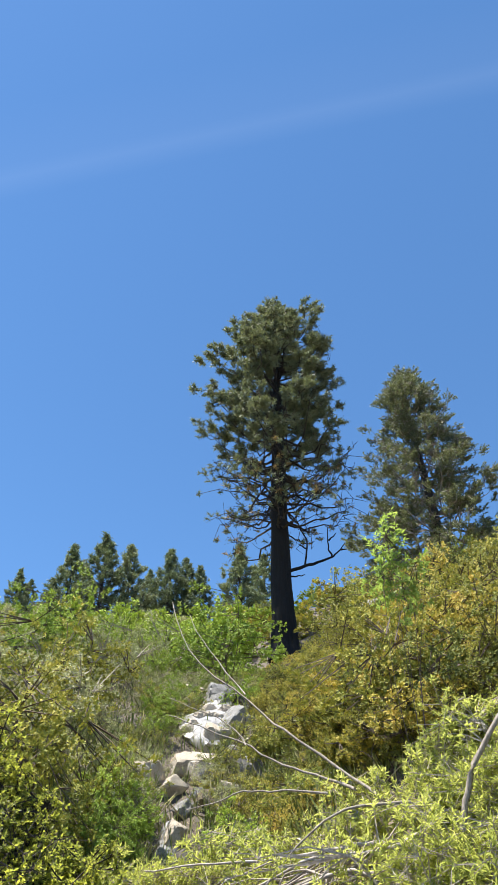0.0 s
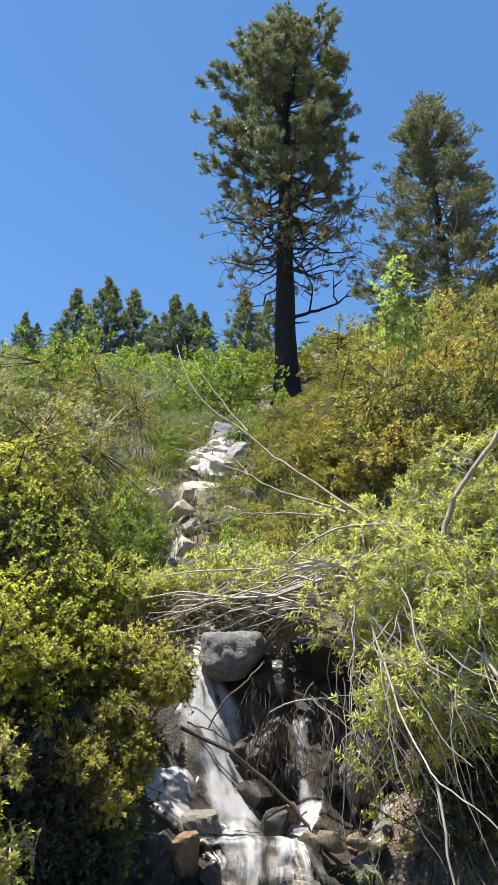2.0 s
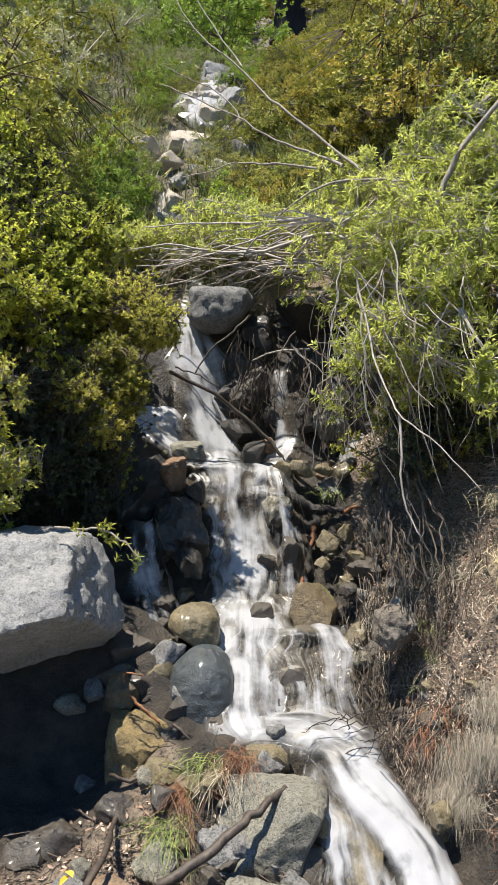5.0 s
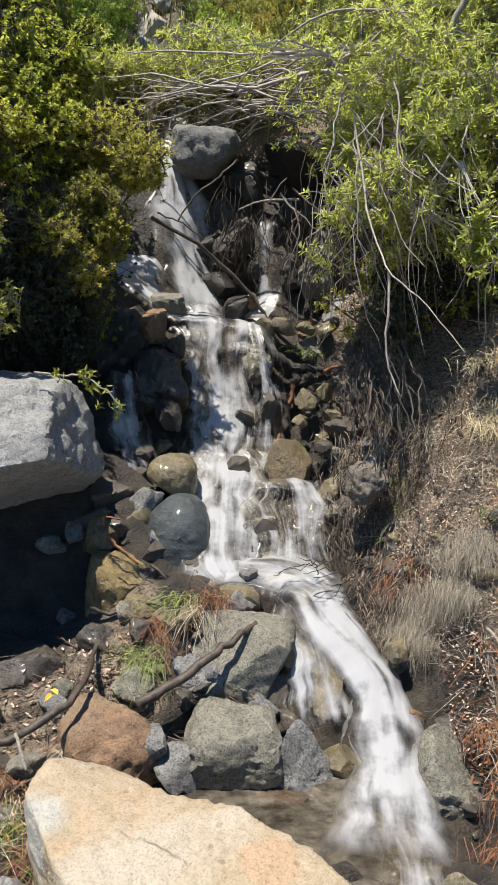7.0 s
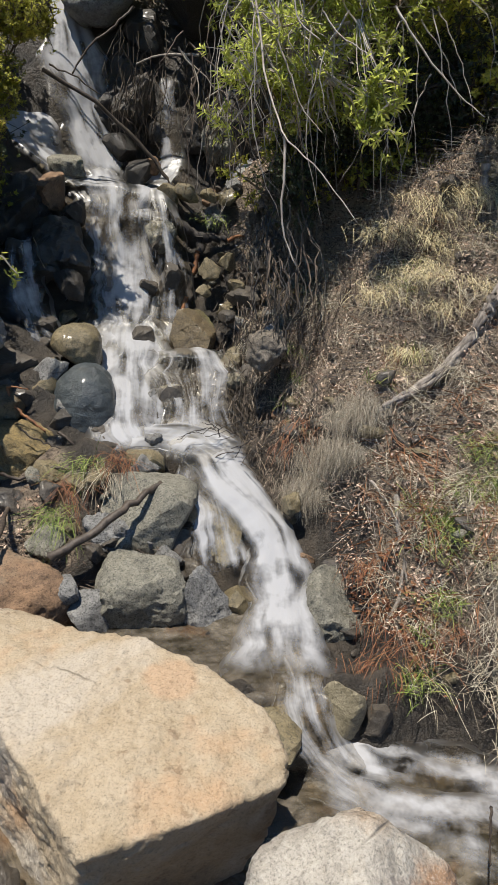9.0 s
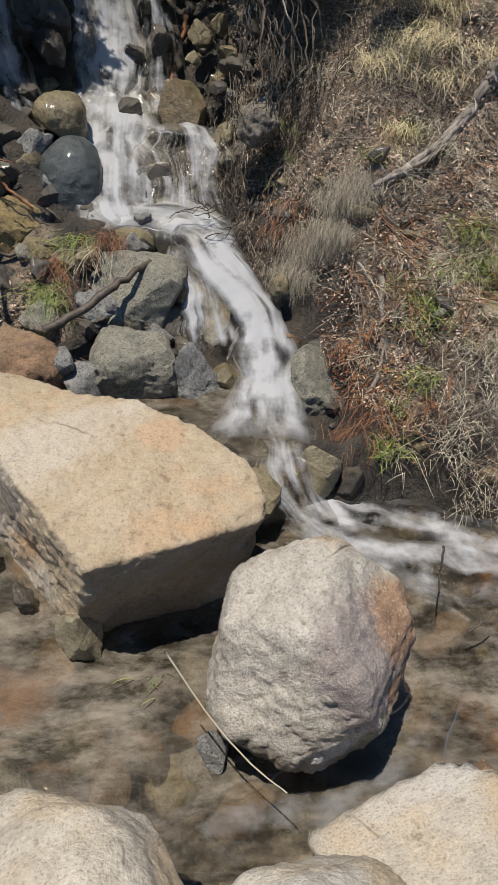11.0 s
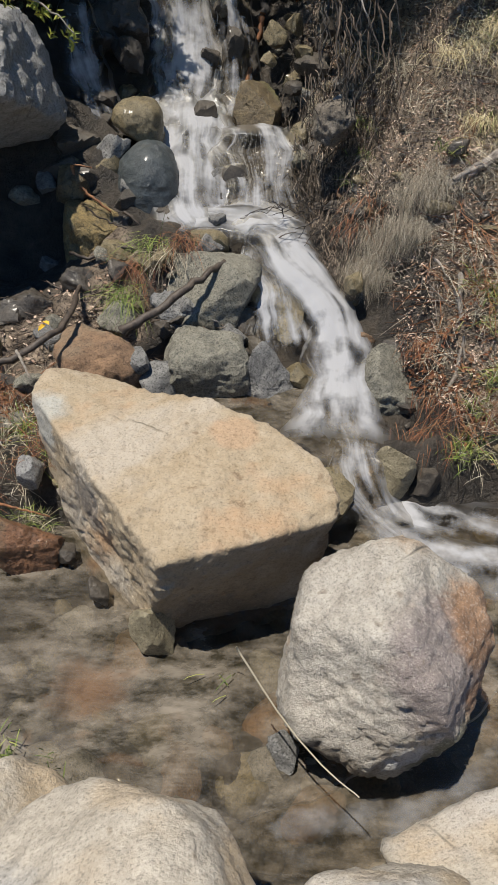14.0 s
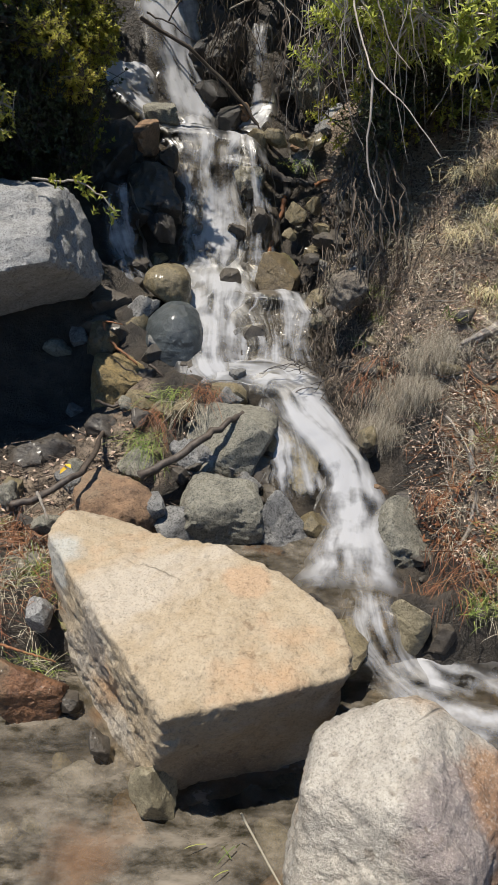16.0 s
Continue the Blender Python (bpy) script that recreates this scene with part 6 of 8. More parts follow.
# ---------------------------------------------------------------- conifers
def conifer(name, seed, height, bare, outline, limbs, tufts, needles, length, trunk_r, leaf_mat, trunk_mat, limb_mat, droop=0.0, flat=1.0, tuft_r=0.22, width=0.014, label="", dry=0.0, flare=1.5, keep=1.0, single=False, sparse=1.0, puff=0.2):
    """A conifer: trunk, crooked limbs in uneven whorls, needle tufts towards the limbs' ends.
    outline: (share of the crown's height, reach in metres) pairs."""
    rng = np.random.default_rng(seed)
    thing = tagged(new(name), label, "tree")
    n = 26
    lean = rng.normal(0, 0.012, 2) * height
    zs = np.linspace(0, 1, n)
    line = np.stack([lean[0] * zs**2 + 0.05 * np.sin(zs * 7), lean[1] * zs**2, zs * height], 1)
    V, F = tube_np([tuple(p) for p in line], 1, 1, n, 14, 0.02, seed)
    c = smooth_line(line, n)
    r = trunk_r * (1 - zs) ** 0.85 * (1 + (flare - 1) * np.exp(-zs * height / 0.7)) + 0.012
    V[: n * 14] = np.repeat(c, 14, 0) + (V[: n * 14] - np.repeat(c, 14, 0)) * np.repeat(r, 14)[:, None] * (1 + 0.04 * rng.normal(0, 1, (n * 14, 1)))
    part("trunk", mesh_mixed("trunk", V, F, trunk_mat), thing)
    hs, rs = [o[0] for o in outline], [o[1] for o in outline]
    pieces, T, A = [], [], []
    for k in range(limbs):
        h = (k + rng.uniform(0, 1)) / limbs
        z0 = bare + (height - bare) * (h * 0.98)
        az = k * 2.4 + rng.normal(0, 0.5)
        reach = np.interp(h, hs, rs) * rng.uniform(0.6, 1.1)
        if rng.uniform() > keep:
            continue
        out = np.array([math.cos(az), math.sin(az), 0])
        base = np.array([np.interp(z0, c[:, 2], c[:, 0]), np.interp(z0, c[:, 2], c[:, 1]), z0])
        rise = (0.55 * h + 0.05 - droop) * reach
        tip = base + out * reach + np.array([0, 0, rise + 0.25 * reach * rng.uniform(0, 1)])
        bend = base + out * reach * 0.5 + np.array([0, 0, rise * 0.25 - 0.1 * reach]) + rng.normal(0, 0.06, 3) * reach
        limb = smooth_line([base, bend, tip], 9)
        limb[2:-1] += rng.normal(0, 0.035, (6, 3)) * reach
        rr = np.linspace(0.018 + 0.016 * reach, 0.008, 9)
        wood = rods_np(limb[:-1], limb[1:], rr[:-1], rr[1:])
        if single:
            part("limb", mesh_np("limb", *wood, limb_mat), thing)
        else:
            pieces.append(wood)
        if h < 0.22:
            root = limb[rng.integers(2, 9, 7)]
            mid = root + (out * 0.6 + rng.normal(0, 0.7, (7, 3))) * rng.uniform(0.12, 0.3, (7, 1))
            pieces += [rods_np(root, mid, 0.016, 0.011), rods_np(mid, mid + (out * 0.4 + rng.normal(0, 0.7, (7, 3)) + np.array([0, 0, 0.5])) * rng.uniform(0.1, 0.3, (7, 1)), 0.011, 0.005)]
        m = max(2, int(tufts * (0.35 + reach / max(rs)) * (sparse if h < 0.26 else 1.0)))
        puffs = max(2, int(round(1.5 + 1.5 * reach)))
        s = rng.uniform(0.3 if h > 0.25 else 0.55, 1.0, puffs) ** 0.6
        s[0] = 1.0
        heart = np.stack([np.interp(s, np.linspace(0, 1, 9), limb[:, i]) for i in range(3)], 1)
        heart2 = heart + rng.normal(0, 1, (puffs, 3)) * np.array([1, 1, flat]) * (0.06 + 0.13 * reach) * s[:, None] + np.array([0, 0, 0.1])
        pieces.append(rods_np(heart, heart2, 0.014, 0.008))
        pick = rng.integers(0, puffs, m)
        anchor = heart2[pick]
        ends = anchor + unit(rng.normal(0, 1, (m, 3))) * (rng.uniform(0, 1, (m, 1)) ** 0.4 * puff * 1.7) * np.array([1, 1, 0.35 + 0.5 * flat])
        pieces.append(rods_np(anchor, ends, 0.012, 0.005))
        T.append(ends)
        A.append(unit(unit(ends - anchor) * 0.5 + out * 0.5 + np.array([0, 0, 0.5 - droop])))
    T, A = np.concatenate(T), np.concatenate(A)
    tagged(part("branchwork", mesh_np("branchwork", *join_np(*pieces), limb_mat), thing), kind="stuff")
    P2, A2 = np.repeat(T, needles, 0), np.repeat(A, needles, 0)
    D = unit(A2 * rng.uniform(-0.1, 1.0, (len(P2), 1)) + unit(rng.normal(0, 1, P2.shape)) * np.array([1, 1, 0.6 * flat + 0.3]))
    start = P2 - A2 * rng.uniform(0, 1, (len(P2), 1)) * tuft_r
    L = length * rng.uniform(0.7, 1.2, len(P2))
    N = unit(np.cross(D, rng.normal(0, 1, D.shape)))
    dry_tip = (P2[:, 2] < bare + (height - bare) * 0.2) & (np.repeat(rng.uniform(0, 1, len(T)), needles) < dry)
    W = np.full(len(P2), width)
    keepers = ~dry_tip
    part("crown", mesh_np("crown", *needles_np(start[keepers], D[keepers], N[keepers], L[keepers], W[keepers]), leaf_mat), thing)
    if dry_tip.any():
        part("scorched_foliage", mesh_np("scorched_foliage", *needles_np(start[dry_tip], D[dry_tip], N[dry_tip], L[dry_tip], W[dry_tip]), M_PINE_DRY), thing, "yellow-brown scorched needles on the lowest limbs")
    return thing


pine = conifer("pine_tree", 3, 18.4, 5.3, [(0, 3.0), (0.28, 2.85), (0.45, 2.8), (0.65, 2.7), (0.79, 2.25), (0.93, 1.5), (1, 0.8)], 210, 48, 26, 0.19, 0.46, M_PINE, M_CHAR, M_LIMB, 0.12, 0.7, 0.2, 0.03,
               "tall pine with a charred black trunk and green crown", 0.3, 1.35, single=True, sparse=0.14, puff=0.19)
put(pine, 1.08, 24.0, 12.0, 100)
pine.matrix_basis = pose(1.08, 24.0, 12.28, 0, -1.3, 100)
snag = [(0.3, 0, 3.55), (1.18, 0, 3.84), (1.83, 0, 4.07), (2.27, 0, 4.36), (2.55, 0, 4.72)]
limb = part("dead_limb", mesh_mixed("dead_limb", *tube_np(snag, 0.07, 0.015, 16, 6, 0.1, 5), M_CHAR), pine, "bare charred dead limb")
limb.matrix_basis = pose(0, 0, 0, 0, 0, -100)
for k, pts in enumerate(([(0.92, 0, 3.78), (1.06, 0, 4.74), (0.91, 0, 5.49), (1.16, 0, 5.87)], [(1.04, 0, 4.5), (0.71, 0, 4.75)], [(2.0, 0, 4.15), (1.9, 0, 4.73), (1.93, 0, 5.48)], [(1.91, 0, 4.85), (2.25, 0, 5.2)], [(0.3, 0, 3.3), (0.91, 0, 3.38)], [(0.95, 0, 5.3), (1.25, 0, 5.5)], [(2.35, 0, 4.45), (2.6, 0, 4.45)])):
    part("dead_twig", mesh_mixed("dead_twig", *tube_np(pts, 0.042, 0.012, 8, 5, 0.15, k), M_CHAR), limb)

fir = conifer("fir_tree", 8, 13.6, 0.3, [(0, 3.9), (0.25, 3.6), (0.5, 2.8), (0.75, 1.9), (0.92, 1.0), (1, 0.25)], 170, 64, 24, 0.13, 0.3, M_FIR, M_LIMB, M_TWIG, 0.05, 0.34, 0.24, 0.03,
              "broad fir tree with layered dark foliage and thin top", 0.0, 1.2, single=True, puff=0.26)
put(fir, 8.75, 28.5, 16.9, 20)

FAR = [conifer("far_pine", 50 + k, 7.5, 0.3, [(0, 2.0), (0.3, 1.75), (0.55, 1.2), (0.8, 0.6), (1, 0.03)], 100, 22, 12, 0.25, 0.14, M_FARPINE, M_LIMB, M_LIMB, 0.0, 0.8, 0.3, 0.05, "dark green pine on the far ridge", puff=0.14) for k in range(3)]
for k, (x, y, z, s) in enumerate([(-21.5, 58.0, 30.8, 0.72), (-21.0, 60.0, 32.0, 0.56), (-16.5, 57.0, 29.6, 1.12), (-13.3, 56.0, 28.5, 1.32), (-11.1, 57.0, 29.4, 1.13), (-10.0, 62.0, 32.1, 0.79), (-7.8, 60.0, 30.8, 1.12), (-6.6, 62.0, 31.9, 0.99), (-5.0, 60.0, 31.0, 0.83), (-1.0, 50.0, 25.0, 1.10), (1.0, 54.0, 26.7, 1.05), (-17.0, 64.0, 33.2, 0.92), (-17.3, 55.0, 29.1, 0.58)]):
    m = pose(x, y, z, 0, 0, k * 77) @ Matrix.Scale(s, 4)
    if k < 3:
        FAR[k].matrix_basis = m
        FAR[k]["group"] = "pines on the ridge"
    else:
        copy_at(FAR[k % 3], m)


# ---------------------------------------------------------------- fallen and hanging wood
stick("bare_branch", [(0.76, 4.90, 3.37), (0.64, 5.04, 3.51), (0.47, 5.19, 3.68), (0.22, 5.33, 3.92), (0.10, 5.48, 4.05), (-0.09, 5.62, 4.30), (-0.40, 5.77, 4.55), (-0.58, 5.91, 4.84), (-0.71, 6.06, 5.19), (-0.77, 6.20, 5.43)], 0.0120, 0.0030, M_TWIG, "long bare grey branch arching over the creek", "branch", (([(-0.08, 5.50, 4.26), (-0.30, 5.70, 4.62), (-0.51, 5.90, 4.99), (-0.59, 6.10, 5.24)], 0.0060, 0.0025),), 1, wobble=0.05, bumps=0.05)
stick("bare_branch", [(0.61, 4.85, 3.40), (0.53, 4.97, 3.47), (0.34, 5.10, 3.57), (0.14, 5.22, 3.67), (-0.08, 5.35, 3.84), (-0.44, 5.47, 4.02), (-0.68, 5.60, 4.15)], 0.0110, 0.0030, M_TWIG, "bare grey branch reaching over the creek", "branch", (([(-0.08, 5.20, 3.79), (-0.21, 5.30, 3.98), (-0.52, 5.40, 4.15), (-0.67, 5.50, 4.25)], 0.0050, 0.0020),), 2, wobble=0.05, bumps=0.05)
stick("bare_branch", [(0.92, 4.70, 3.28), (0.73, 4.72, 3.28), (0.58, 4.73, 3.27), (0.43, 4.75, 3.22), (0.20, 4.77, 3.05), (0.03, 4.78, 2.87), (-0.03, 4.80, 2.78)], 0.0100, 0.0040, M_TWIG, "bare crooked grey branch above the fall", "branch", (), 3, wobble=0.05, bumps=0.05)
stick("bare_branch", [(0.93, 4.60, 3.09), (0.79, 4.67, 3.05), (0.54, 4.73, 3.02), (0.28, 4.80, 3.01), (-0.03, 4.87, 2.89), (-0.38, 4.93, 2.78), (-0.66, 5.00, 2.73)], 0.0130, 0.0040, M_PALETWIG, "pale fallen willow stem lying over the lip", "branch", (), 4, wobble=0.05, bumps=0.03)
stick("bare_branch", [(0.73, 4.70, 3.07), (0.53, 4.78, 3.07), (0.21, 4.86, 3.04), (-0.11, 4.94, 3.03), (-0.43, 5.02, 3.03), (-0.72, 5.10, 3.02)], 0.0130, 0.0040, M_PALETWIG, "pale fallen willow stem lying over the lip", "branch", (), 5, wobble=0.05, bumps=0.03)
stick("bare_branch", [(0.64, 4.60, 2.90), (0.42, 4.68, 2.92), (0.13, 4.76, 2.83), (-0.18, 4.84, 2.82), (-0.50, 4.92, 2.87), (-0.82, 5.00, 2.84)], 0.0140, 0.0040, M_PALETWIG, "pale fallen willow stem lying over the lip", "branch", (), 6, wobble=0.05, bumps=0.03)
stick("bare_branch", [(0.44, 4.90, 3.39), (0.21, 4.96, 3.43), (0.09, 5.02, 3.44), (-0.11, 5.08, 3.46), (-0.28, 5.14, 3.41), (-0.49, 5.20, 3.38)], 0.0080, 0.0030, M_TWIG, "thin bare branch beside the creek", "branch", (), 7, wobble=0.05, bumps=0.05)
stick("leaning_willow", [(1.12, 4.40, 3.05), (1.17, 4.38, 3.22), (1.24, 4.36, 3.38), (1.36, 4.34, 3.54), (1.52, 4.32, 3.75), (1.73, 4.30, 4.03)], 0.0190, 0.0130, M_TWIG, "thick grey leaning willow trunk with bare bark", "tree", (), 8, wobble=0.05, bumps=0.03)
stick("leaning_willow", [(1.42, 4.40, 3.12), (1.48, 4.37, 3.24), (1.58, 4.33, 3.43), (1.71, 4.30, 3.63)], 0.0140, 0.0100, M_TWIG, "grey leaning bare willow stem", "tree", (), 9, wobble=0.05, bumps=0.03)
stick("hanging_branch", [(0.54, 3.60, 2.55), (0.58, 3.48, 2.32), (0.61, 3.35, 2.12), (0.66, 3.23, 1.98), (0.68, 3.10, 1.89), (0.75, 3.05, 1.83), (0.83, 3.00, 1.77), (0.93, 2.95, 1.67), (1.00, 2.90, 1.59)], 0.0056, 0.0021, M_PALETWIG, "pale dead willow branch hanging down the bank", "branch", (([(0.68, 3.10, 1.89), (0.69, 3.07, 1.78), (0.69, 3.04, 1.67), (0.70, 3.01, 1.52), (0.74, 2.98, 1.44), (0.77, 2.95, 1.38)], 0.0070, 0.0030),), 10, wobble=0.05, bumps=0.05)
stick("hanging_branch", [(0.68, 3.50, 2.69), (0.71, 3.45, 2.60), (0.71, 3.40, 2.46), (0.73, 3.35, 2.34), (0.83, 3.30, 2.27)], 0.0050, 0.0028, M_PALETWIG, "pale bent willow stem", "branch", (), 11, wobble=0.05, bumps=0.05)
stick("hanging_branch", [(0.67, 3.50, 2.27), (0.74, 3.43, 2.13), (0.80, 3.37, 2.00), (0.89, 3.30, 1.91)], 0.0050, 0.0021, M_TWIG, "thin hanging willow twig", "branch", (), 12, wobble=0.05, bumps=0.05)
stick("hanging_branch", [(0.84, 3.40, 2.39), (0.91, 3.35, 2.31), (1.00, 3.30, 2.26), (1.06, 3.25, 2.22), (1.10, 3.20, 2.12)], 0.0037, 0.0021, M_PALETWIG, "thin hanging willow twig", "branch", (), 13, wobble=0.05, bumps=0.05)
stick("hanging_branch", [(0.39, 4.30, 2.19), (0.26, 4.37, 2.18), (0.15, 4.43, 2.16), (0.05, 4.50, 2.11)], 0.0074, 0.0042, M_TWIG, "grey broken branch above the veil of water", "branch", (), 14, wobble=0.05, bumps=0.05)
stick("hanging_branch", [(0.51, 4.20, 2.57), (0.41, 4.22, 2.47), (0.38, 4.25, 2.30), (0.43, 4.28, 2.12), (0.42, 4.30, 1.93)], 0.0031, 0.0014, M_TWIG, "thin hanging willow twig", "branch", (), 15, wobble=0.05, bumps=0.05)
stick("hanging_branch", [(0.55, 3.60, 2.13), (0.59, 3.58, 1.97), (0.60, 3.55, 1.83), (0.67, 3.52, 1.70), (0.77, 3.50, 1.61)], 0.0031, 0.0014, M_TWIG, "thin hanging willow twig", "branch", (), 16, wobble=0.05, bumps=0.05)
stick("hanging_branch", [(1.07, 3.10, 2.41), (1.11, 3.05, 2.35), (1.21, 3.00, 2.24), (1.34, 2.95, 2.13), (1.46, 2.90, 2.05)], 0.0056, 0.0021, M_PALETWIG, "pale dead twig hanging from the shrub", "branch", (), 17, wobble=0.05, bumps=0.05)
stick("dead_stick", [(-0.48, 4.62, 2.03), (-0.26, 4.67, 1.91), (-0.00, 4.72, 1.75), (0.19, 4.72, 1.57), (0.37, 4.66, 1.37), (0.49, 4.60, 1.27)], 0.0130, 0.0110, M_WETWOOD, "dark dead stick leaning across the fall", "branch", (([(-0.44, 4.60, 2.06), (-0.30, 4.62, 2.01), (-0.15, 4.65, 1.93)], 0.0060, 0.0030), ([(0.27, 4.66, 1.49), (0.33, 4.63, 1.37), (0.36, 4.60, 1.31)], 0.0060, 0.0040),), 18, wobble=0.15, bumps=0.03)
stick("dead_stick", [(0.03, 4.75, 2.41), (-0.07, 4.73, 2.31), (-0.21, 4.72, 2.19), (-0.32, 4.70, 2.02)], 0.0080, 0.0050, M_WETWOOD, "dark thin stick across the upper fall", "branch", (), 19, wobble=0.15, bumps=0.05)
stick("dead_log", [(0.27, 4.50, 1.31), (0.37, 4.48, 1.25), (0.47, 4.46, 1.20), (0.55, 4.44, 1.19), (0.65, 4.42, 1.19)], 0.0350, 0.0200, M_CHARWOOD, "charred broken log wedged beside the cascade", "log", (), 20, n=16, sides=9, wobble=0.3, bumps=0.07)
stick("dead_log", [(0.47, 4.42, 1.20), (0.46, 4.35, 1.07), (0.43, 4.29, 0.94), (0.40, 4.22, 0.83), (0.35, 4.15, 0.73)], 0.0260, 0.0200, M_CHARWOOD, "dark broken branch standing beside the cascade", "log", (), 21, n=16, sides=9, wobble=0.3, bumps=0.07)
stick("broken_wood", [(0.462, 4.34, 1.12), (0.45, 4.31, 1.05), (0.44, 4.28, 0.99)], 0.0200, 0.0120, M_REDWOOD, "orange splintered piece of wood", "wood", (), 22, n=9, sides=8, wobble=0.12, bumps=0.05)
stick("broken_wood", [(0.395, 4.16, 0.88), (0.375, 4.12, 0.81), (0.36, 4.08, 0.74)], 0.0130, 0.0200, M_REDWOOD, "orange splintered piece of wood", "wood", (), 23, n=9, sides=8, wobble=0.12, bumps=0.05)
stick("broken_wood", [(0.65, 4.40, 1.19), (0.70, 4.39, 1.22), (0.75, 4.38, 1.23)], 0.0140, 0.0060, M_REDWOOD, "orange splintered end of a log", "wood", (), 24, n=9, sides=8, wobble=0.12, bumps=0.05)
stick("forked_stick", [(-0.76, 2.10, 0.22), (-0.70, 2.14, 0.22), (-0.56, 2.18, 0.29), (-0.46, 2.33, 0.31), (-0.46, 2.59, 0.27), (-0.46, 2.85, 0.23)], 0.0160, 0.0100, M_WETWOOD, "forked brown stick lying on the bank", "branch", (([(-0.52, 2.75, 0.20), (-0.57, 2.77, 0.21), (-0.63, 2.80, 0.23)], 0.0070, 0.0040), ([(-0.49, 2.60, 0.19), (-0.45, 2.58, 0.19), (-0.42, 2.55, 0.16)], 0.0050, 0.0020),), 25, wobble=0.12, bumps=0.12)
stick("dead_log", [(-0.24, 2.38, 0.23), (-0.11, 2.46, 0.27), (0.04, 2.55, 0.35), (0.14, 2.64, 0.38), (0.22, 2.72, 0.40)], 0.0210, 0.0140, M_WETWOOD, "dark dead branch lying on the grey slab", "log", (), 26, wobble=0.13, bumps=0.12)
stick("root", [(-0.52, 2.86, 0.35), (-0.42, 2.87, 0.32), (-0.32, 2.88, 0.37), (-0.24, 2.89, 0.37), (-0.16, 2.90, 0.35)], 0.0090, 0.0060, M_WETWOOD, "bent brown root over a mossy rock", "root", (), 27, wobble=0.15, bumps=0.05)
stick("root", [(-0.53, 3.28, 0.61), (-0.51, 3.25, 0.54), (-0.45, 3.21, 0.49), (-0.40, 3.18, 0.47), (-0.34, 3.15, 0.43)], 0.0100, 0.0050, M_REDWOOD, "orange-brown root over the rocks", "root", (([(-0.52, 3.26, 0.62), (-0.47, 3.25, 0.62), (-0.43, 3.25, 0.61)], 0.0060, 0.0030),), 28, wobble=0.15, bumps=0.05)
stick("root", [(-0.44, 3.00, 0.52), (-0.38, 3.00, 0.47), (-0.29, 3.00, 0.43), (-0.16, 3.00, 0.37)], 0.0050, 0.0030, M_WETWOOD, "thin dark root over the rocks", "root", (), 29, wobble=0.15, bumps=0.05)
stick("root", [(-0.27, 3.05, 0.48), (-0.21, 3.02, 0.45), (-0.14, 3.00, 0.38)], 0.0080, 0.0050, M_WETWOOD, "short dark root over the rocks", "root", (), 30, wobble=0.15, bumps=0.05)
stick("twig", [(0.36, 3.12, 0.44), (0.36, 3.10, 0.36)], 0.0040, 0.0030, M_WETWOOD, "short twig standing in the water", "twig", (), 31, wobble=0.15, bumps=0.05)
stick("twig", [(0.46, 2.97, 0.38), (0.52, 2.96, 0.43), (0.58, 2.95, 0.45)], 0.0035, 0.0020, M_WETWOOD, "dark wet twig caught beside the chute", "twig", (), 32, wobble=0.15, bumps=0.05)
frng = np.random.default_rng(64)
for k in range(16):
    a = np.array([frng.uniform(0.5, 0.78), frng.uniform(2.92, 3.12), frng.uniform(0.4, 0.58)])
    d = np.array([frng.normal(-0.09, 0.08), frng.normal(-0.05, 0.04), frng.normal(-0.03, 0.06)])
    stick("caught_twig", [tuple(a), tuple(a + d * 0.6 + frng.normal(0, 0.012, 3)), tuple(a + d * 1.3)], frng.uniform(0.002, 0.0045), 0.0012, M_CHARWOOD, "thin dark twig caught beside the cascade", "twig", (), 450 + k, 10, 5, 0.3, 0.05, "twigs caught beside the cascade")
stick("twig", [(0.62, 2.90, 0.42), (0.68, 2.81, 0.40), (0.76, 2.72, 0.33)], 0.0035, 0.0020, M_WETWOOD, "dark wet twig caught beside the chute", "twig", (), 33, wobble=0.15, bumps=0.05)
stick("bank_stick", [(1.24, 2.45, 0.51), (1.24, 2.36, 0.42), (1.26, 2.27, 0.30), (1.23, 2.18, 0.19), (1.17, 2.09, 0.10), (1.11, 2.00, 0.01)], 0.0130, 0.0070, M_TWIG, "grey dead stick lying down the bank", "stick", (([(1.25, 2.25, 0.32), (1.27, 2.15, 0.18), (1.31, 2.05, 0.05), (1.32, 1.95, -0.01)], 0.0060, 0.0020), ([(1.26, 2.40, 0.39), (1.22, 2.47, 0.46), (1.15, 2.55, 0.53)], 0.0050, 0.0020),), 34, wobble=0.15, bumps=0.03)
stick("bank_stick", [(1.17, 2.60, 0.50), (1.22, 2.52, 0.47), (1.25, 2.43, 0.39), (1.26, 2.35, 0.24)], 0.0080, 0.0040, M_PALETWIG, "pale dead twig lying down the bank", "stick", (), 35, wobble=0.15, bumps=0.05)
stick("bank_stick", [(1.45, 2.50, 0.50), (1.37, 2.48, 0.47), (1.32, 2.47, 0.40), (1.30, 2.45, 0.37)], 0.0060, 0.0030, M_PALETWIG, "pale dead twig on the bank", "stick", (), 36, wobble=0.15, bumps=0.05)
stick("bank_stick", [(1.74, 2.50, 0.58), (1.56, 2.48, 0.58), (1.40, 2.47, 0.54), (1.24, 2.45, 0.49)], 0.0050, 0.0030, M_REDWOOD, "thin reddish twig on the bank", "stick", (), 37, wobble=0.15, bumps=0.05)
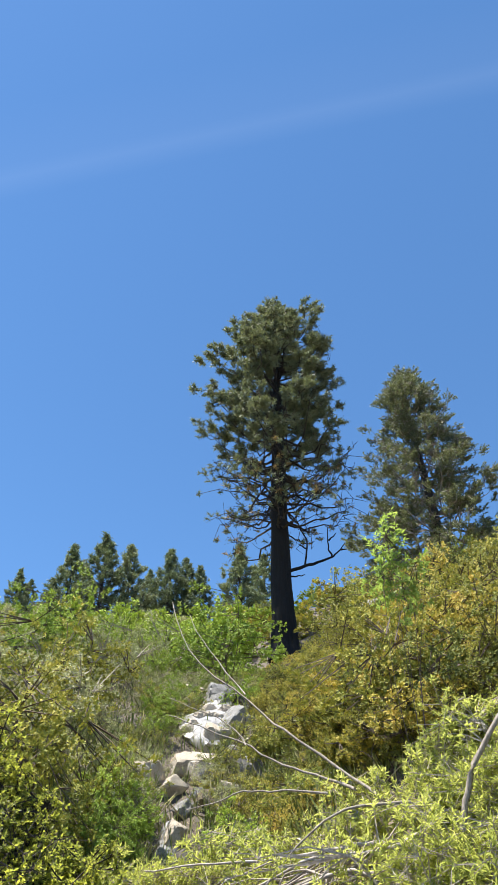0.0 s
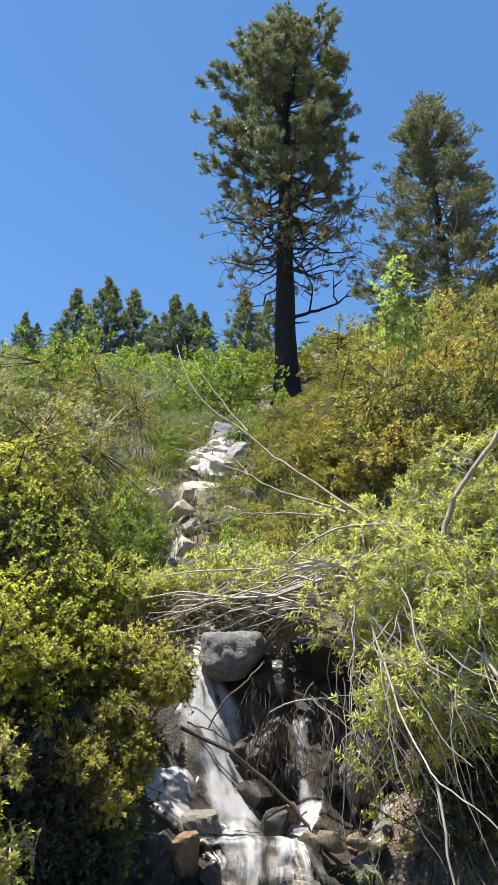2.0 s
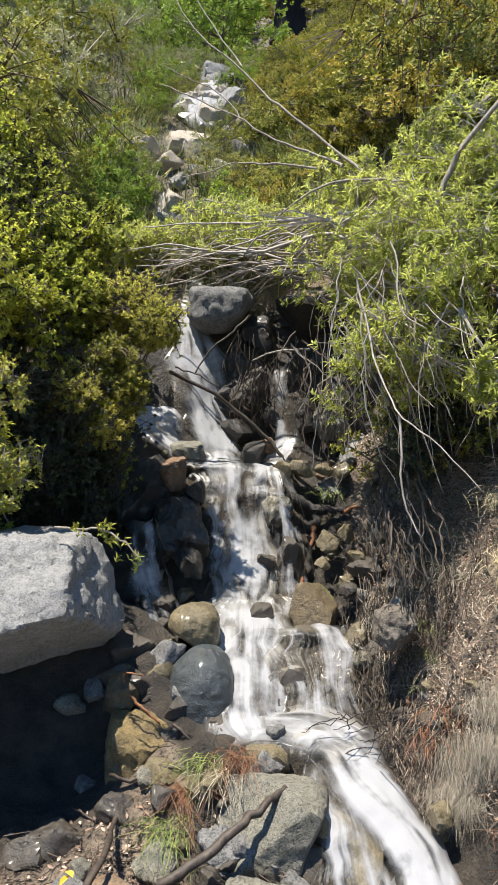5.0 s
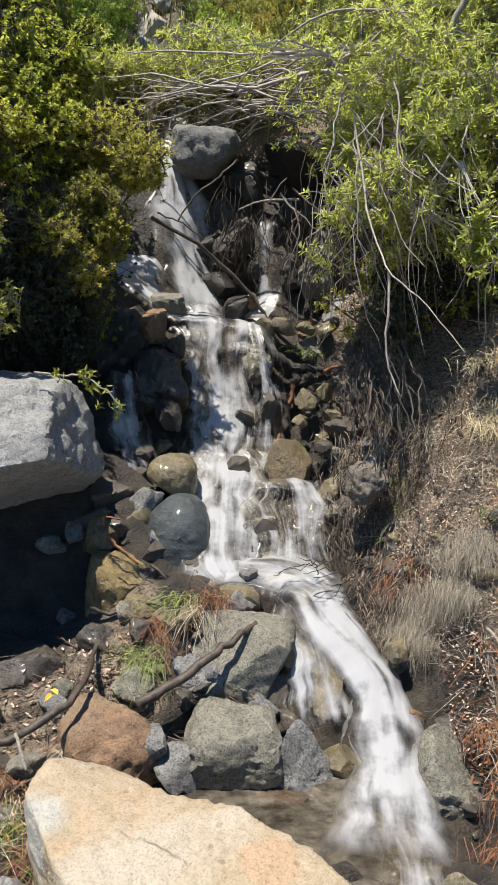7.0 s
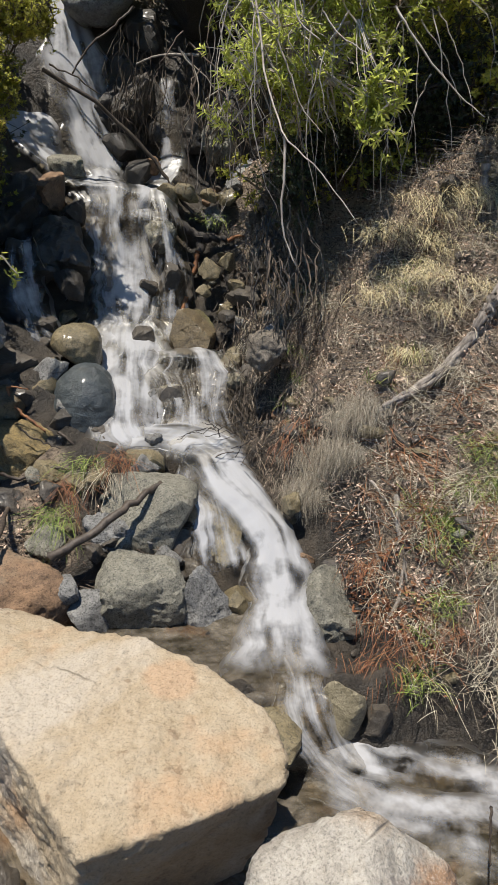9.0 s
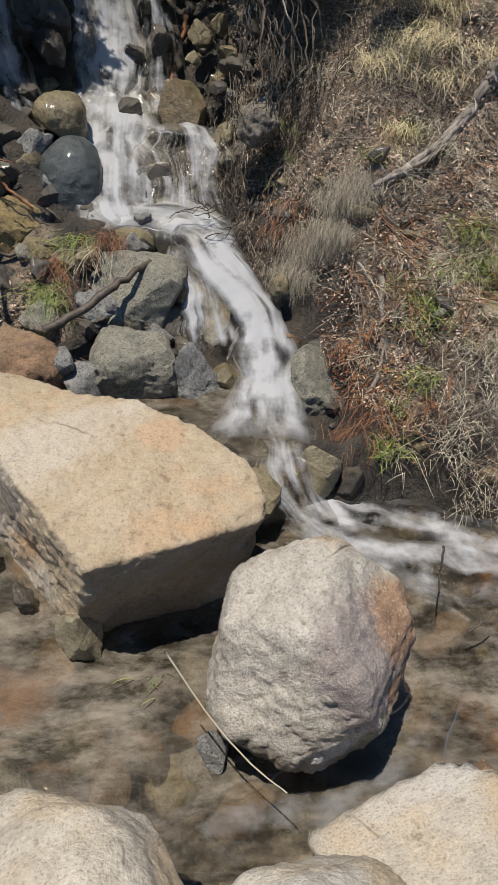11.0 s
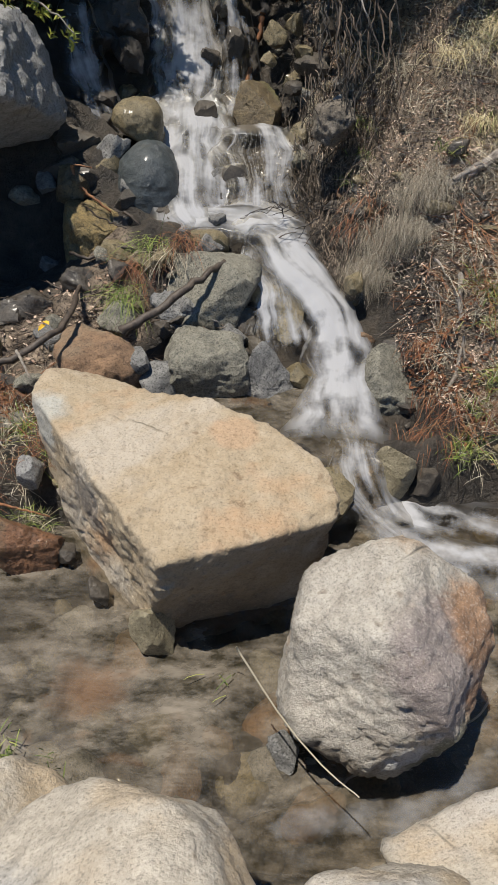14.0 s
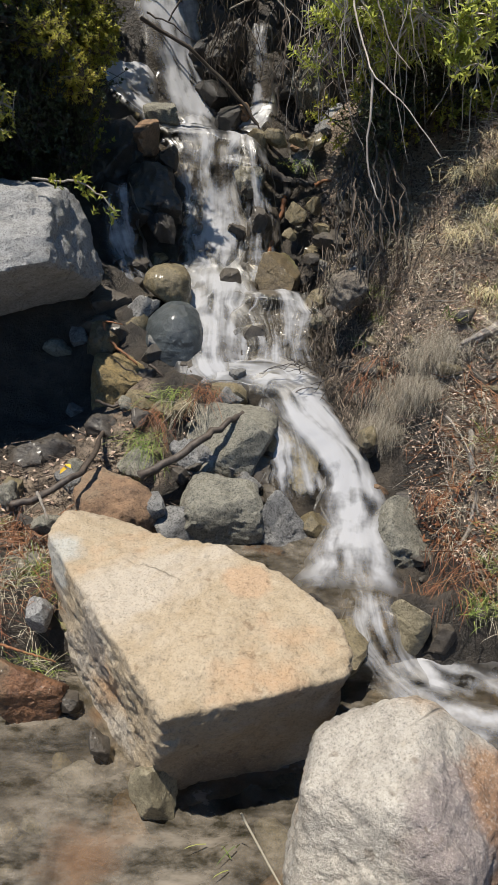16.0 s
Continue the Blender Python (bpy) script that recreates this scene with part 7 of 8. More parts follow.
def twisted_log(points, radius, strands, turns, label, seed):
    """Weathered wood: grey strands wound round each other."""
    base = np.array(points[0])
    g = np.random.default_rng(seed)
    c = smooth_line(np.array(points) - base, 26)
    u, v = frames_of(unit(np.gradient(c, axis=0)))
    log = tagged(new("driftwood"), label, "log")
    log.location = base
    for k in range(strands):
        a = 2 * math.pi * (k / strands + turns * np.linspace(0, 1, 26))[:, None] + g.normal(0, 0.12, (26, 1))
        grow = radius * np.linspace(0.6, 1.25, 26)[:, None] * g.uniform(0.7, 1.1)
        line = c + (u * np.cos(a) + v * np.sin(a)) * grow
        first = g.integers(0, 5)
        part("strand", mesh_mixed("strand", *tube_np(line[first:], radius * 0.45, radius * g.uniform(0.6, 0.95), 30, 7, 0.1, seed + k, 0.1), M_DRIFT), log)
    return log


twisted_log([(1.2, 2.74, 0.8), (1.3, 2.75, 0.86), (1.42, 2.78, 0.93), (1.53, 2.79, 1.04), (1.61, 2.8, 1.18), (1.66, 2.82, 1.31), (1.73, 2.85, 1.42)], 0.02, 9, 0.6, "weathered twisted grey driftwood log on the bank", 38)
stick("driftwood", [(1.73, 3.35, 1.85), (1.74, 3.33, 1.75), (1.79, 3.30, 1.64)], 0.0220, 0.0200, M_DRIFT, "weathered grey wood standing in the bank", "log", (), 39, wobble=0.15, bumps=0.03)
stick("grass_stalk", [(0.19, 0.76, 0.26), (0.27, 0.68, 0.16), (0.35, 0.60, 0.08), (0.44, 0.51, 0.04), (0.50, 0.42, 0.09)], 0.0032, 0.0020, M_STRAW, "long pale dead grass stalk in the pool", "grass", (), 40, wobble=0.02, bumps=0.05)
stick("twig", [(1.25, 1.25, 0.07), (1.24, 1.20, -0.00), (1.24, 1.15, -0.08)], 0.0050, 0.0030, M_WETWOOD, "dark twig in the stream", "twig", (), 41, wobble=0.15, bumps=0.05)
stick("twig", [(1.31, 1.00, -0.11), (1.37, 1.02, -0.09), (1.42, 1.05, -0.07)], 0.0050, 0.0030, M_WETWOOD, "dark twig in the stream", "twig", (), 42, wobble=0.15, bumps=0.05)
stick("twig", [(-0.62, 2.05, 0.34), (-0.59, 2.00, 0.32), (-0.56, 1.95, 0.28)], 0.0070, 0.0040, M_TWIG, "grey twig behind the boulder", "twig", (), 43, wobble=0.15, bumps=0.05)
stick("twig", [(-0.70, 1.65, -0.10), (-0.59, 1.62, -0.11), (-0.48, 1.60, -0.13)], 0.0060, 0.0030, M_REDWOOD, "reddish twig beside the pool", "twig", (), 44, wobble=0.15, bumps=0.05)
stick("leafy_sprig", [(-0.81, 3.10, 1.35), (-0.68, 3.08, 1.35), (-0.58, 3.05, 1.36), (-0.49, 3.02, 1.31), (-0.42, 3.00, 1.25)], 0.0060, 0.0030, M_TWIG, "pale twig with small leaves over the grey boulder", "twig", (), 45, wobble=0.15, bumps=0.05)

sprig = bpy.data.objects["leafy_sprig"]
srng = np.random.default_rng(61)
sp = np.array([(0.12, -0.02, 0.0), (0.2, -0.03, -0.01), (0.28, -0.05, -0.04), (0.34, -0.07, -0.08), (0.38, -0.09, -0.12), (0.24, -0.05, 0.03)])
sp = np.repeat(sp, 3, 0) + srng.normal(0, 0.018, (18, 3))
part("foliage", mesh_np("foliage", *leaves_np(*rosettes(srng, sp, unit(srng.normal(0, 0.5, sp.shape) + np.array([0.5, -0.3, 0.4])), 6, 0.035, 0.014)), M_OAK), sprig, "small yellow-green leaves")

# the tangle of thin stems over the lip, and thin shoots hanging in front of the dark hollow
trng = np.random.default_rng(62)
for k in range(34):
    a = np.array([trng.uniform(0.3, 0.9), trng.uniform(4.9, 5.5), trng.uniform(2.68, 3.15)])
    b = np.array([trng.uniform(-0.9, 0.1), trng.uniform(5.45, 5.9), trng.uniform(2.5, 2.95)])
    m = (a + b) / 2 + np.array([0, trng.uniform(-0.1, 0.1), trng.uniform(-0.08, 0.16)])
    q = b + np.array([-0.12, 0.05, trng.uniform(-0.12, 0.06)])
    stick("fallen_stem", [tuple(a), tuple(m), tuple(b), tuple(q)], trng.uniform(0.005, 0.011), 0.002, M_PALETWIG if k % 3 else M_TWIG, "thin pale fallen willow stem over the lip", "stem",
          [([tuple((m + b) / 2), tuple((m + b) / 2 + np.array([-0.15, 0.05, trng.uniform(-0.12, 0.15)]))], 0.003, 0.0015)], 200 + k, 14, 5, 0.14, 0.05, "stems tangled over the lip")
for k in range(44):
    a = np.array([trng.uniform(0.2, 1.35), trng.uniform(3.5, 4.3), trng.uniform(1.95, 2.4)])
    fall = trng.uniform(0.25, 0.75)
    m = a + np.array([trng.normal(0.02, 0.09), -0.1, -0.4 * fall])
    b = m + np.array([trng.normal(0.04, 0.1), -0.02, -0.6 * fall])
    stick("hanging_shoot", [tuple(a), tuple(m), tuple(b)], trng.uniform(0.003, 0.006), 0.0012, M_STEM if k % 3 else M_TWIG, "thin dead shoot hanging from the willow", "shoot", (), 300 + k, 12, 5, 0.15, 0.05, "hanging shoots")
for k in range(42):
    a = np.array([trng.uniform(0.4, 1.5), trng.uniform(3.45, 3.75), trng.uniform(2.2, 2.75)])
    fall = trng.uniform(0.3, 0.8)
    m = a + np.array([trng.normal(0.05, 0.12), trng.normal(-0.04, 0.04), -0.45 * fall])
    b = m + np.array([trng.normal(0.08, 0.12), trng.normal(-0.03, 0.04), -0.55 * fall])
    stick("trailing_shoot", [tuple(a), tuple(m), tuple(b)], trng.uniform(0.0025, 0.005), 0.0012, M_PALETWIG, "pale bare willow shoot hanging among the leaves", "shoot", (), 340 + k, 12, 5, 0.12, 0.05, "trailing willow shoots")
for k in range(60):
    x, y = trng.uniform(0.55, 1.15), trng.uniform(3.0, 4.4)
    z = ground_z(x, y)
    pts = [(x, y, z + 0.12), (x + trng.normal(0, 0.05), y - 0.12, z - 0.02), (x + trng.normal(-0.05, 0.08), y - 0.22, z - 0.2)]
    stick("bank_root", pts, trng.uniform(0.002, 0.005), 0.001, M_WETWOOD if k % 2 else M_STEM, "thin dark root hanging out of the bank", "root", (), 400 + k, 12, 5, 0.4, 0.08, "roots of the bank")


# the dark tangle of thick roots in the seam of the bank
for k in range(22):
    x = trng.uniform(0.7, 0.98)
    top = np.array([x, 3.66 + trng.normal(0, 0.04), trng.uniform(1.32, 1.56)])
    low = np.array([x + trng.normal(0.02, 0.06), 3.24 + trng.normal(0, 0.05), trng.uniform(0.8, 1.1)])
    mid = (top + low) / 2 + np.array([trng.normal(0, 0.05), -0.05, trng.normal(0.03, 0.05)])
    for q in (mid, low):
        q[2] = max(q[2], ground_z(q[0], q[1]) + 0.01)
    stick("seam_root", [tuple(top), tuple(mid), tuple(low)], trng.uniform(0.003, 0.009), 0.002, M_CHARWOOD if k % 3 else M_STEM, "thick dark root hanging in the seam of the bank", "root", (), 470 + k, 14, 6, 0.22, 0.08, "roots of the bank")


# fine roots and dead stems matted over the washed-out bank
M_FIBRE = straw("root_fibres", [(0.025, 0.018, 0.013), (0.05, 0.038, 0.028), (0.08, 0.06, 0.045), (0.18, 0.145, 0.11)])


def root_mat(count, x0, x1, y0, y1, drop, seed, material=M_FIBRE, label="brown fibrous roots and dead stems matted over the bank", thick=1.0, lift=0.16):
    """Fibres that hang down in front of the bank, too many to count."""
    g = np.random.default_rng(seed)
    pieces = []
    for _ in range(count):
        x, y = g.uniform(x0, x1), g.uniform(y0, y1)
        z = ground_z(x, y) + g.uniform(0.02, lift)
        n, fall, sway = 6, drop * g.uniform(0.4, 1.1), g.normal(0, 0.06)
        t = np.linspace(0, 1, n)
        line = np.stack([x + sway * t + 0.02 * np.cumsum(g.normal(0, 0.5, n)), y - 0.32 * fall * np.sin(t * 1.6) + 0.008 * g.normal(0, 1, n), z + 0.3 * lift * np.sin(t * 3.1) - fall * t**1.4], 1)
        r = np.linspace(1.0, 0.45, n) * g.uniform(0.0012, 0.0032) * thick
        pieces.append(rods_np(line[:-1], line[1:], r[:-1], r[1:]))
    return tagged(new("root_mat", mesh_np("root_mat", *join_np(*pieces), material)), label, "roots", "", "stuff")


root_mat(520, 0.62, 1.15, 3.35, 4.3, 0.42, 67)
def cliff_roots(count, x0, x1, y, z0, z1, drop, seed):
    """Fibres and wet moss strands hanging down the rock face beside the falls."""
    g = np.random.default_rng(seed)
    pieces = []
    for _ in range(count):
        n, fall = 6, drop * g.uniform(0.3, 1.1)
        t = np.linspace(0, 1, n)
        line = np.stack([g.uniform(x0, x1) + 0.028 * np.cumsum(g.normal(0, 1, n)), y + g.normal(0, 0.04) - 0.1 * fall * t, g.uniform(z0, z1) - fall * t], 1)
        r = np.linspace(1.0, 0.4, n) * g.uniform(0.0015, 0.0042)
        pieces.append(rods_np(line[:-1], line[1:], r[:-1], r[1:]))
    return tagged(new("cliff_roots", mesh_np("cliff_roots", *join_np(*pieces), M_FIBRE)), "dark wet roots hanging down the rock face", "roots", "", "stuff")


cliff_roots(70, -0.06, 0.2, 4.97, 1.8, 2.35, 0.45, 72)
cliff_roots(80, 0.34, 0.9, 4.85, 1.75, 2.3, 0.5, 73)
root_mat(350, 0.95, 2.2, 3.3, 4.0, 0.3, 68)
M_PALEFIBRE = straw("dead_root_fibres", [(0.06, 0.045, 0.033), (0.15, 0.115, 0.085), (0.29, 0.225, 0.17), (0.45, 0.36, 0.28)])
root_mat(750, 0.7, 1.05, 2.8, 3.9, 0.24, 74, M_PALEFIBRE, "pale dead grass and root fibres hanging down the bank", 0.6, 0.06)
root_mat(500, 0.58, 0.85, 2.8, 3.5, 0.22, 76, M_FIBRE, "dark wet root fibres hanging down to the water", 0.7, 0.06)
root_mat(420, 0.75, 1.7, 3.45, 4.0, 0.3, 77, M_PALEFIBRE, "pale dead stems hanging under the willow", 0.6, 0.06)
root_mat(1100, 0.95, 2.1, 2.75, 3.7, 0.16, 75, M_PALEFIBRE, "pale dead stems matted over the bank", 0.5, 0.07)


# ---------------------------------------------------------------- grass, litter and small stones
GRASS = {}


def tuft(name, x, y, z, count, length, material, label, fall=(0.0, 0.0, 0.3), spread=0.05, width=0.004, seed=0, loose=0.6, group=""):
    """Adds a tuft of blades that lean along fall to the grass of that name."""
    g = np.random.default_rng(seed)
    P = g.normal(0, 1, (count, 3)) * np.array([spread, spread, spread * 0.25]) + np.array([x, y, z])
    D = unit(np.array(fall) + g.normal(0, loose, (count, 3)) * np.array([1, 1, 0.6]))
    N = unit(np.array([0, 0, 1.0]) + g.normal(0, 0.3, (count, 3)))
    L = length * g.uniform(0.45, 1.15, (count, 1))
    S = unit(np.cross(D, N)) * width
    sag = np.array([[0, 0, -1.0]])
    p1, p2, p3 = P + D * L * 0.4, P + D * L * 0.75 + sag * L * 0.1, P + D * L + sag * L * 0.28
    V = np.stack([P - S, P + S, p1 - S * 0.9, p1 + S * 0.9, p2 - S * 0.6, p2 + S * 0.6, p3], 1)
    i = np.arange(count)[:, None] * 7
    F = np.concatenate([i + np.array([[a, b, c]]) for a, b, c in ((0, 1, 3), (0, 3, 2), (2, 3, 5), (2, 5, 4), (4, 5, 6))])
    GRASS.setdefault((name, material.name), []).append((V.reshape(-1, 3), F))


grng = np.random.default_rng(71)
M_DEADGRASS = straw("grey_dead_grass", [(0.11, 0.09, 0.068), (0.23, 0.195, 0.145), (0.38, 0.335, 0.26)])
for k in range(26):
    x, y = 0.9 + 0.3 * grng.uniform(), 2.74 + 0.15 * grng.uniform()
    tuft("dry_grass_tuft", x, y, ground_z(x, y) + 0.01, 460, 0.1, M_DEADGRASS, "dry pale grass draping down the bank", (grng.normal(0, 0.18), -0.55, -0.7), 0.05, 0.0006, 500 + k, 0.42, "grass of the bank")
for k in range(110):
    x, y = grng.uniform(0.95, 2.6), grng.uniform(1.5, 4.3)
    if x < np.interp(y, RIGHT_Y, RIGHT_X) + 0.15:
        continue
    green = grng.uniform() < 0.16
    tuft("green_grass_tuft" if green else "dry_grass_tuft", x, y, ground_z(x, y), 110, 0.08 if green else 0.11, M_GRASS if green else M_STRAW,
         "small green grass tuft on the bank" if green else "small dry grass tuft on the bank", (-0.25, -0.4, 0.05), 0.06, 0.0009, 540 + k, 0.5, "grass of the bank")
for k in range(8):
    x, y = 1.25 + 0.85 * grng.uniform(), 2.7 + 0.5 * grng.uniform()
    tuft("dry_grass_tuft", x, y, ground_z(x, y) + 0.01, 130, 0.1, M_STRAW, "", (-0.1, -0.6, -0.3), 0.05, 0.0008, 1500 + k, 0.6)
M_GOLDSTRAW = straw("golden_dry_grass", [(0.26, 0.21, 0.11), (0.46, 0.38, 0.21), (0.6, 0.52, 0.32)])
for k in range(24):
    x, y = 1.22 + 0.75 * grng.uniform(), 2.95 + 0.55 * grng.uniform()
    tuft("dry_grass_tuft", x, y, ground_z(x, y) + 0.02, 150, 0.13, M_GOLDSTRAW, "", (grng.normal(-0.1, 0.2), -0.7, -0.1), 0.06, 0.001, 1800 + k, 0.4)
for k in range(5):
    x, y = 0.72 + 0.5 * grng.uniform(), 3.1 + 0.9 * grng.uniform()
    tuft("dry_grass_tuft", x, y, ground_z(x, y) + 0.01, 70, 0.16, M_STRAW, "", (-0.15, -0.6, -0.6), 0.04, 0.001, 1560 + k, 0.25)
for k in range(44):
    x, y = 1.2 + 1.3 * grng.uniform(), 1.35 + 0.7 * grng.uniform()
    if x > np.interp(y, RIGHT_Y, RIGHT_X) + 0.03:
        tuft("needle_clump" if k % 3 == 0 else "dry_grass_tuft", x, y, ground_z(x, y) + 0.005, 90, 0.11, M_RUST if k % 3 == 0 else M_STRAW, "", (-0.1, -0.5, 0.1), 0.06, 0.001, 1600 + k, 0.5)
for k, (x, y, n, ln, green) in enumerate([(1.18, 1.84, 70, 0.13, True), (1.25, 1.88, 60, 0.12, True), (1.41, 2.2, 150, 0.11, True), (1.38, 2.32, 130, 0.1, True), (1.34, 2.42, 80, 0.09, True), (1.3, 2.0, 70, 0.12, True), (1.62, 2.3, 110, 0.12, True), (1.22, 2.84, 60, 0.08, True), (0.9, 3.25, 70, 0.09, True), (0.95, 3.32, 60, 0.09, True), (1.45, 3.3, 90, 0.09, True),
                                         (1.5, 1.75, 60, 0.16, False), (1.7, 2.0, 80, 0.16, False), (-0.62, 1.98, 80, 0.16, True), (-0.7, 1.9, 80, 0.18, False), (-0.36, 0.62, 60, 0.08, True), (-0.52, 0.72, 50, 0.08, True), (0.2, 0.97, 7, 0.09, True)]):
    tuft("green_grass_tuft" if green else "dry_grass_tuft", x, y, max(-0.23, ground_z(x, y)), n, ln, M_GRASS if green else M_STRAW, "green grass tuft at the foot of the bank" if green else "dry grass tuft at the foot of the bank", (-0.1, -0.3, 0.6), 0.035, 0.0018, 600 + k, 0.5)
for k in range(30):
    x, y = 1.32 + 0.6 * grng.uniform(), 1.95 + 0.5 * grng.uniform()
    tuft("green_grass_tuft" if k % 3 else "dry_grass_tuft", x, y, ground_z(x, y) + 0.01, 90, 0.09, M_GRASS if k % 3 else M_STRAW, "", (grng.normal(-0.15, 0.2), -0.5, 0.2), 0.05, 0.0013, 1900 + k, 0.5)
tuft("green_grass_tuft", 0.55, 4.5, 1.3, 70, 0.12, M_GRASS, "green grass tuft on the stone ledge", (-0.1, -0.7, 0.0), 0.05, 0.0016, 630, 0.4)
for k, (x, y, z) in enumerate([(-0.13, 2.92, 0.4), (-0.2, 2.8, 0.34), (-0.05, 2.86, 0.38), (-0.25, 2.66, 0.26), (0.03, 2.92, 0.42)]):
    tuft("needle_clump", x, y, z, 90, 0.2, M_RUST if k % 3 == 1 else M_STRAW if k % 3 else M_GRASS, "clump of brown pine needles and grass on the rocks", (-0.15, -0.5, -0.15), 0.04, 0.0012, 640 + k, 0.5)
for k, (x, y, z) in enumerate([(0.86, 2.94, 0.52), (0.9, 2.98, 0.62), (1.08, 1.88, -0.06), (1.05, 1.95, 0.0), (1.12, 2.05, 0.12), (1.6, 2.5, 0.78), (1.35, 3.0, 0.85), (1.1, 2.3, 0.25)]):
    tuft("needle_clump", x, y, max(z, ground_z(x, y) + 0.01), 46, 0.12, M_RUST, "clump of fallen rust-red pine needles", (-0.15, -0.6, -0.35), 0.05, 0.0013, 660 + k, 0.4)


for k in range(26):
    x, y = -0.92 + 0.42 * grng.uniform(), 1.5 + 0.85 * grng.uniform()
    mat = (M_RUST, M_STRAW, M_GRASS, M_STRAW)[k % 4]
    tuft(("needle_clump", "dry_grass_tuft", "green_grass_tuft", "dry_grass_tuft")[k % 4], x, y, max(-0.2, ground_z(x, y)) + 0.01, 40, 0.16, mat, "", (0.1, -0.2, 0.25), 0.05, 0.0011, 1700 + k, 0.6)


GRASS_LABELS = {"dry_grass_tuft": "dry pale grass draping down the bank", "green_grass_tuft": "green grass tufts on the bank and ledges", "needle_clump": "clumps of fallen rust-red and brown pine needles"}
for (name, mat_name), pieces in GRASS.items():
    tagged(new(name, mesh_np(name, *join_np(*pieces), bpy.data.materials[mat_name])), GRASS_LABELS[name], "grass", "", "stuff")


def litter(name, count, x0, x1, y0, y1, length, width, material, label, seed, twig=False):
    """Fallen leaves or twigs lying on the ground, too many to count."""
    g = np.random.default_rng(seed)
    P = []
    while len(P) < count:
        x, y = g.uniform(x0, x1), g.uniform(y0, y1)
        if np.interp(y, LEFT_Y, LEFT_X) - 0.02 < x < np.interp(y, RIGHT_Y, RIGHT_X) + 0.06:
            continue
        if noise.noise(Vector((x * 3, y * 3, seed))) < g.uniform(-0.6, 0.3):
            continue
        P.append((x, y, ground_z(x, y) + 0.006 + 0.012 * g.uniform()))
    P = np.array(P)
    D = unit(g.normal(0, 1, P.shape) * np.array([1, 1, 0.35]) + np.array([0, -0.2, -0.2]))
    N = unit(np.array([-0.4, -0.3, 1.0]) + g.normal(0, 0.45, P.shape))
    L = length * g.uniform(0.5, 1.3, len(P))
    if twig:
        v, f = rods_np(P, P + D * L[:, None] * np.array([1, 1, 0.5]), width, width * 0.5)
    else:
        v, f = small_leaves_np(P, D, N, L, np.full(len(P), width))
    return tagged(new(name, mesh_np(name, v, f, material)), label, "litter", "", "stuff")


litter("leaf_litter", 36000, 0.7, 3.2, 1.3, 4.8, 0.02, 0.008, M_LITTER, "brown and tan fallen leaves on the bank", 81)
litter("twig_litter", 6500, 0.7, 3.2, 1.3, 4.8, 0.12, 0.0018, M_DRIFT, "thin dead twigs strewn over the bank", 82, True)
litter("needle_litter", 3600, 0.75, 3.0, 1.35, 4.2, 0.11, 0.0012, M_RUST, "rust-red pine needles strewn over the bank", 83, True)
litter("leaf_litter", 2200, 1.25, 2.7, 2.0, 3.7, 0.027, 0.013, M_LITTER, "large brown fallen leaves on the bank", 86)
litter("twig_litter", 700, -1.1, -0.42, 1.3, 2.3, 0.2, 0.003, M_REDWOOD, "reddish twigs and bark strewn beside the boulder", 89, True)
litter("straw_litter", 5200, 0.75, 3.0, 1.35, 4.2, 0.2, 0.0011, M_STRAW, "long dead grass stems strewn over the bank", 87, True)
litter("twig_litter", 800, 1.1, 2.2, 1.9, 2.7, 0.2, 0.0024, M_REDWOOD, "reddish dead twigs strewn over the bank", 88, True)
litter("leaf_litter", 800, 0.95, 1.4, 1.7, 2.35, 0.03, 0.013, M_RUST, "rust-red fallen leaves at the foot of the bank", 92)
litter("leaf_litter", 700, -1.1, 0.4, 1.45, 2.8, 0.03, 0.013, M_LITTER, "brown fallen leaves and bark between the rocks", 84)
litter("twig_litter", 1100, -1.1, 0.4, 1.45, 2.75, 0.12, 0.0022, M_STEM, "thin dark twigs between the rocks", 85, True)

yl = new("yellow_leaf", mesh_np("yellow_leaf", *leaves_np(np.array([[0, 0, 0.02], [0.02, -0.02, 0.02]]), unit(np.array([[0.5, -0.7, 0.4], [-0.3, -0.8, 0.1]])), np.array([[0, 0.3, 1.0], [0.2, 0.3, 1.0]]), np.array([0.09, 0.06]), np.array([0.03, 0.025])), M_YELLOW))
yl.location = (-0.6, 2.45, max(0.2, ground_z(-0.6, 2.45)))
tagged(yl, "bright yellow fallen leaf on grey mud", "leaf")

# small stones of the bed and the bank: a few shapes, repeated
shapes = [rock("creek_stone", (0, 0, 0), (0.05, 0.045, 0.035), m, "small worn stone of the creek bed", seed=700 + k, sub=3, rough=0.09, crisp=60, group="small stones") for k, m in enumerate((M_OCHRE, M_GREEN, M_DARK, M_OCHRE, M_BROWN, M_DARK))]
prng = np.random.default_rng(91)
placed = 0
while placed < 200:
    y = prng.uniform(0.3, 5.2)
    lo, hi = np.interp(y, LEFT_Y, LEFT_X), np.interp(y, RIGHT_Y, RIGHT_X)
    x = prng.uniform(lo - 0.3, hi + 0.45)
    s = prng.uniform(0.45, 1.0) ** 2 * 1.5
    if y > 1.8 and lo + 0.12 < x < hi - 0.08:
        continue
    m = pose(x, y, ground_z(x, y) + 0.008 * s, prng.uniform(-25, 25), prng.uniform(-25, 25), prng.uniform(0, 360)) @ Matrix.Diagonal((s * prng.uniform(0.8, 1.3), s, s * prng.uniform(0.7, 1.1), 1))
    k = placed % 6
    if placed < 6:
        shapes[k].matrix_basis = m
    else:
        copy_at(shapes[prng.integers(6)], m)
    placed += 1

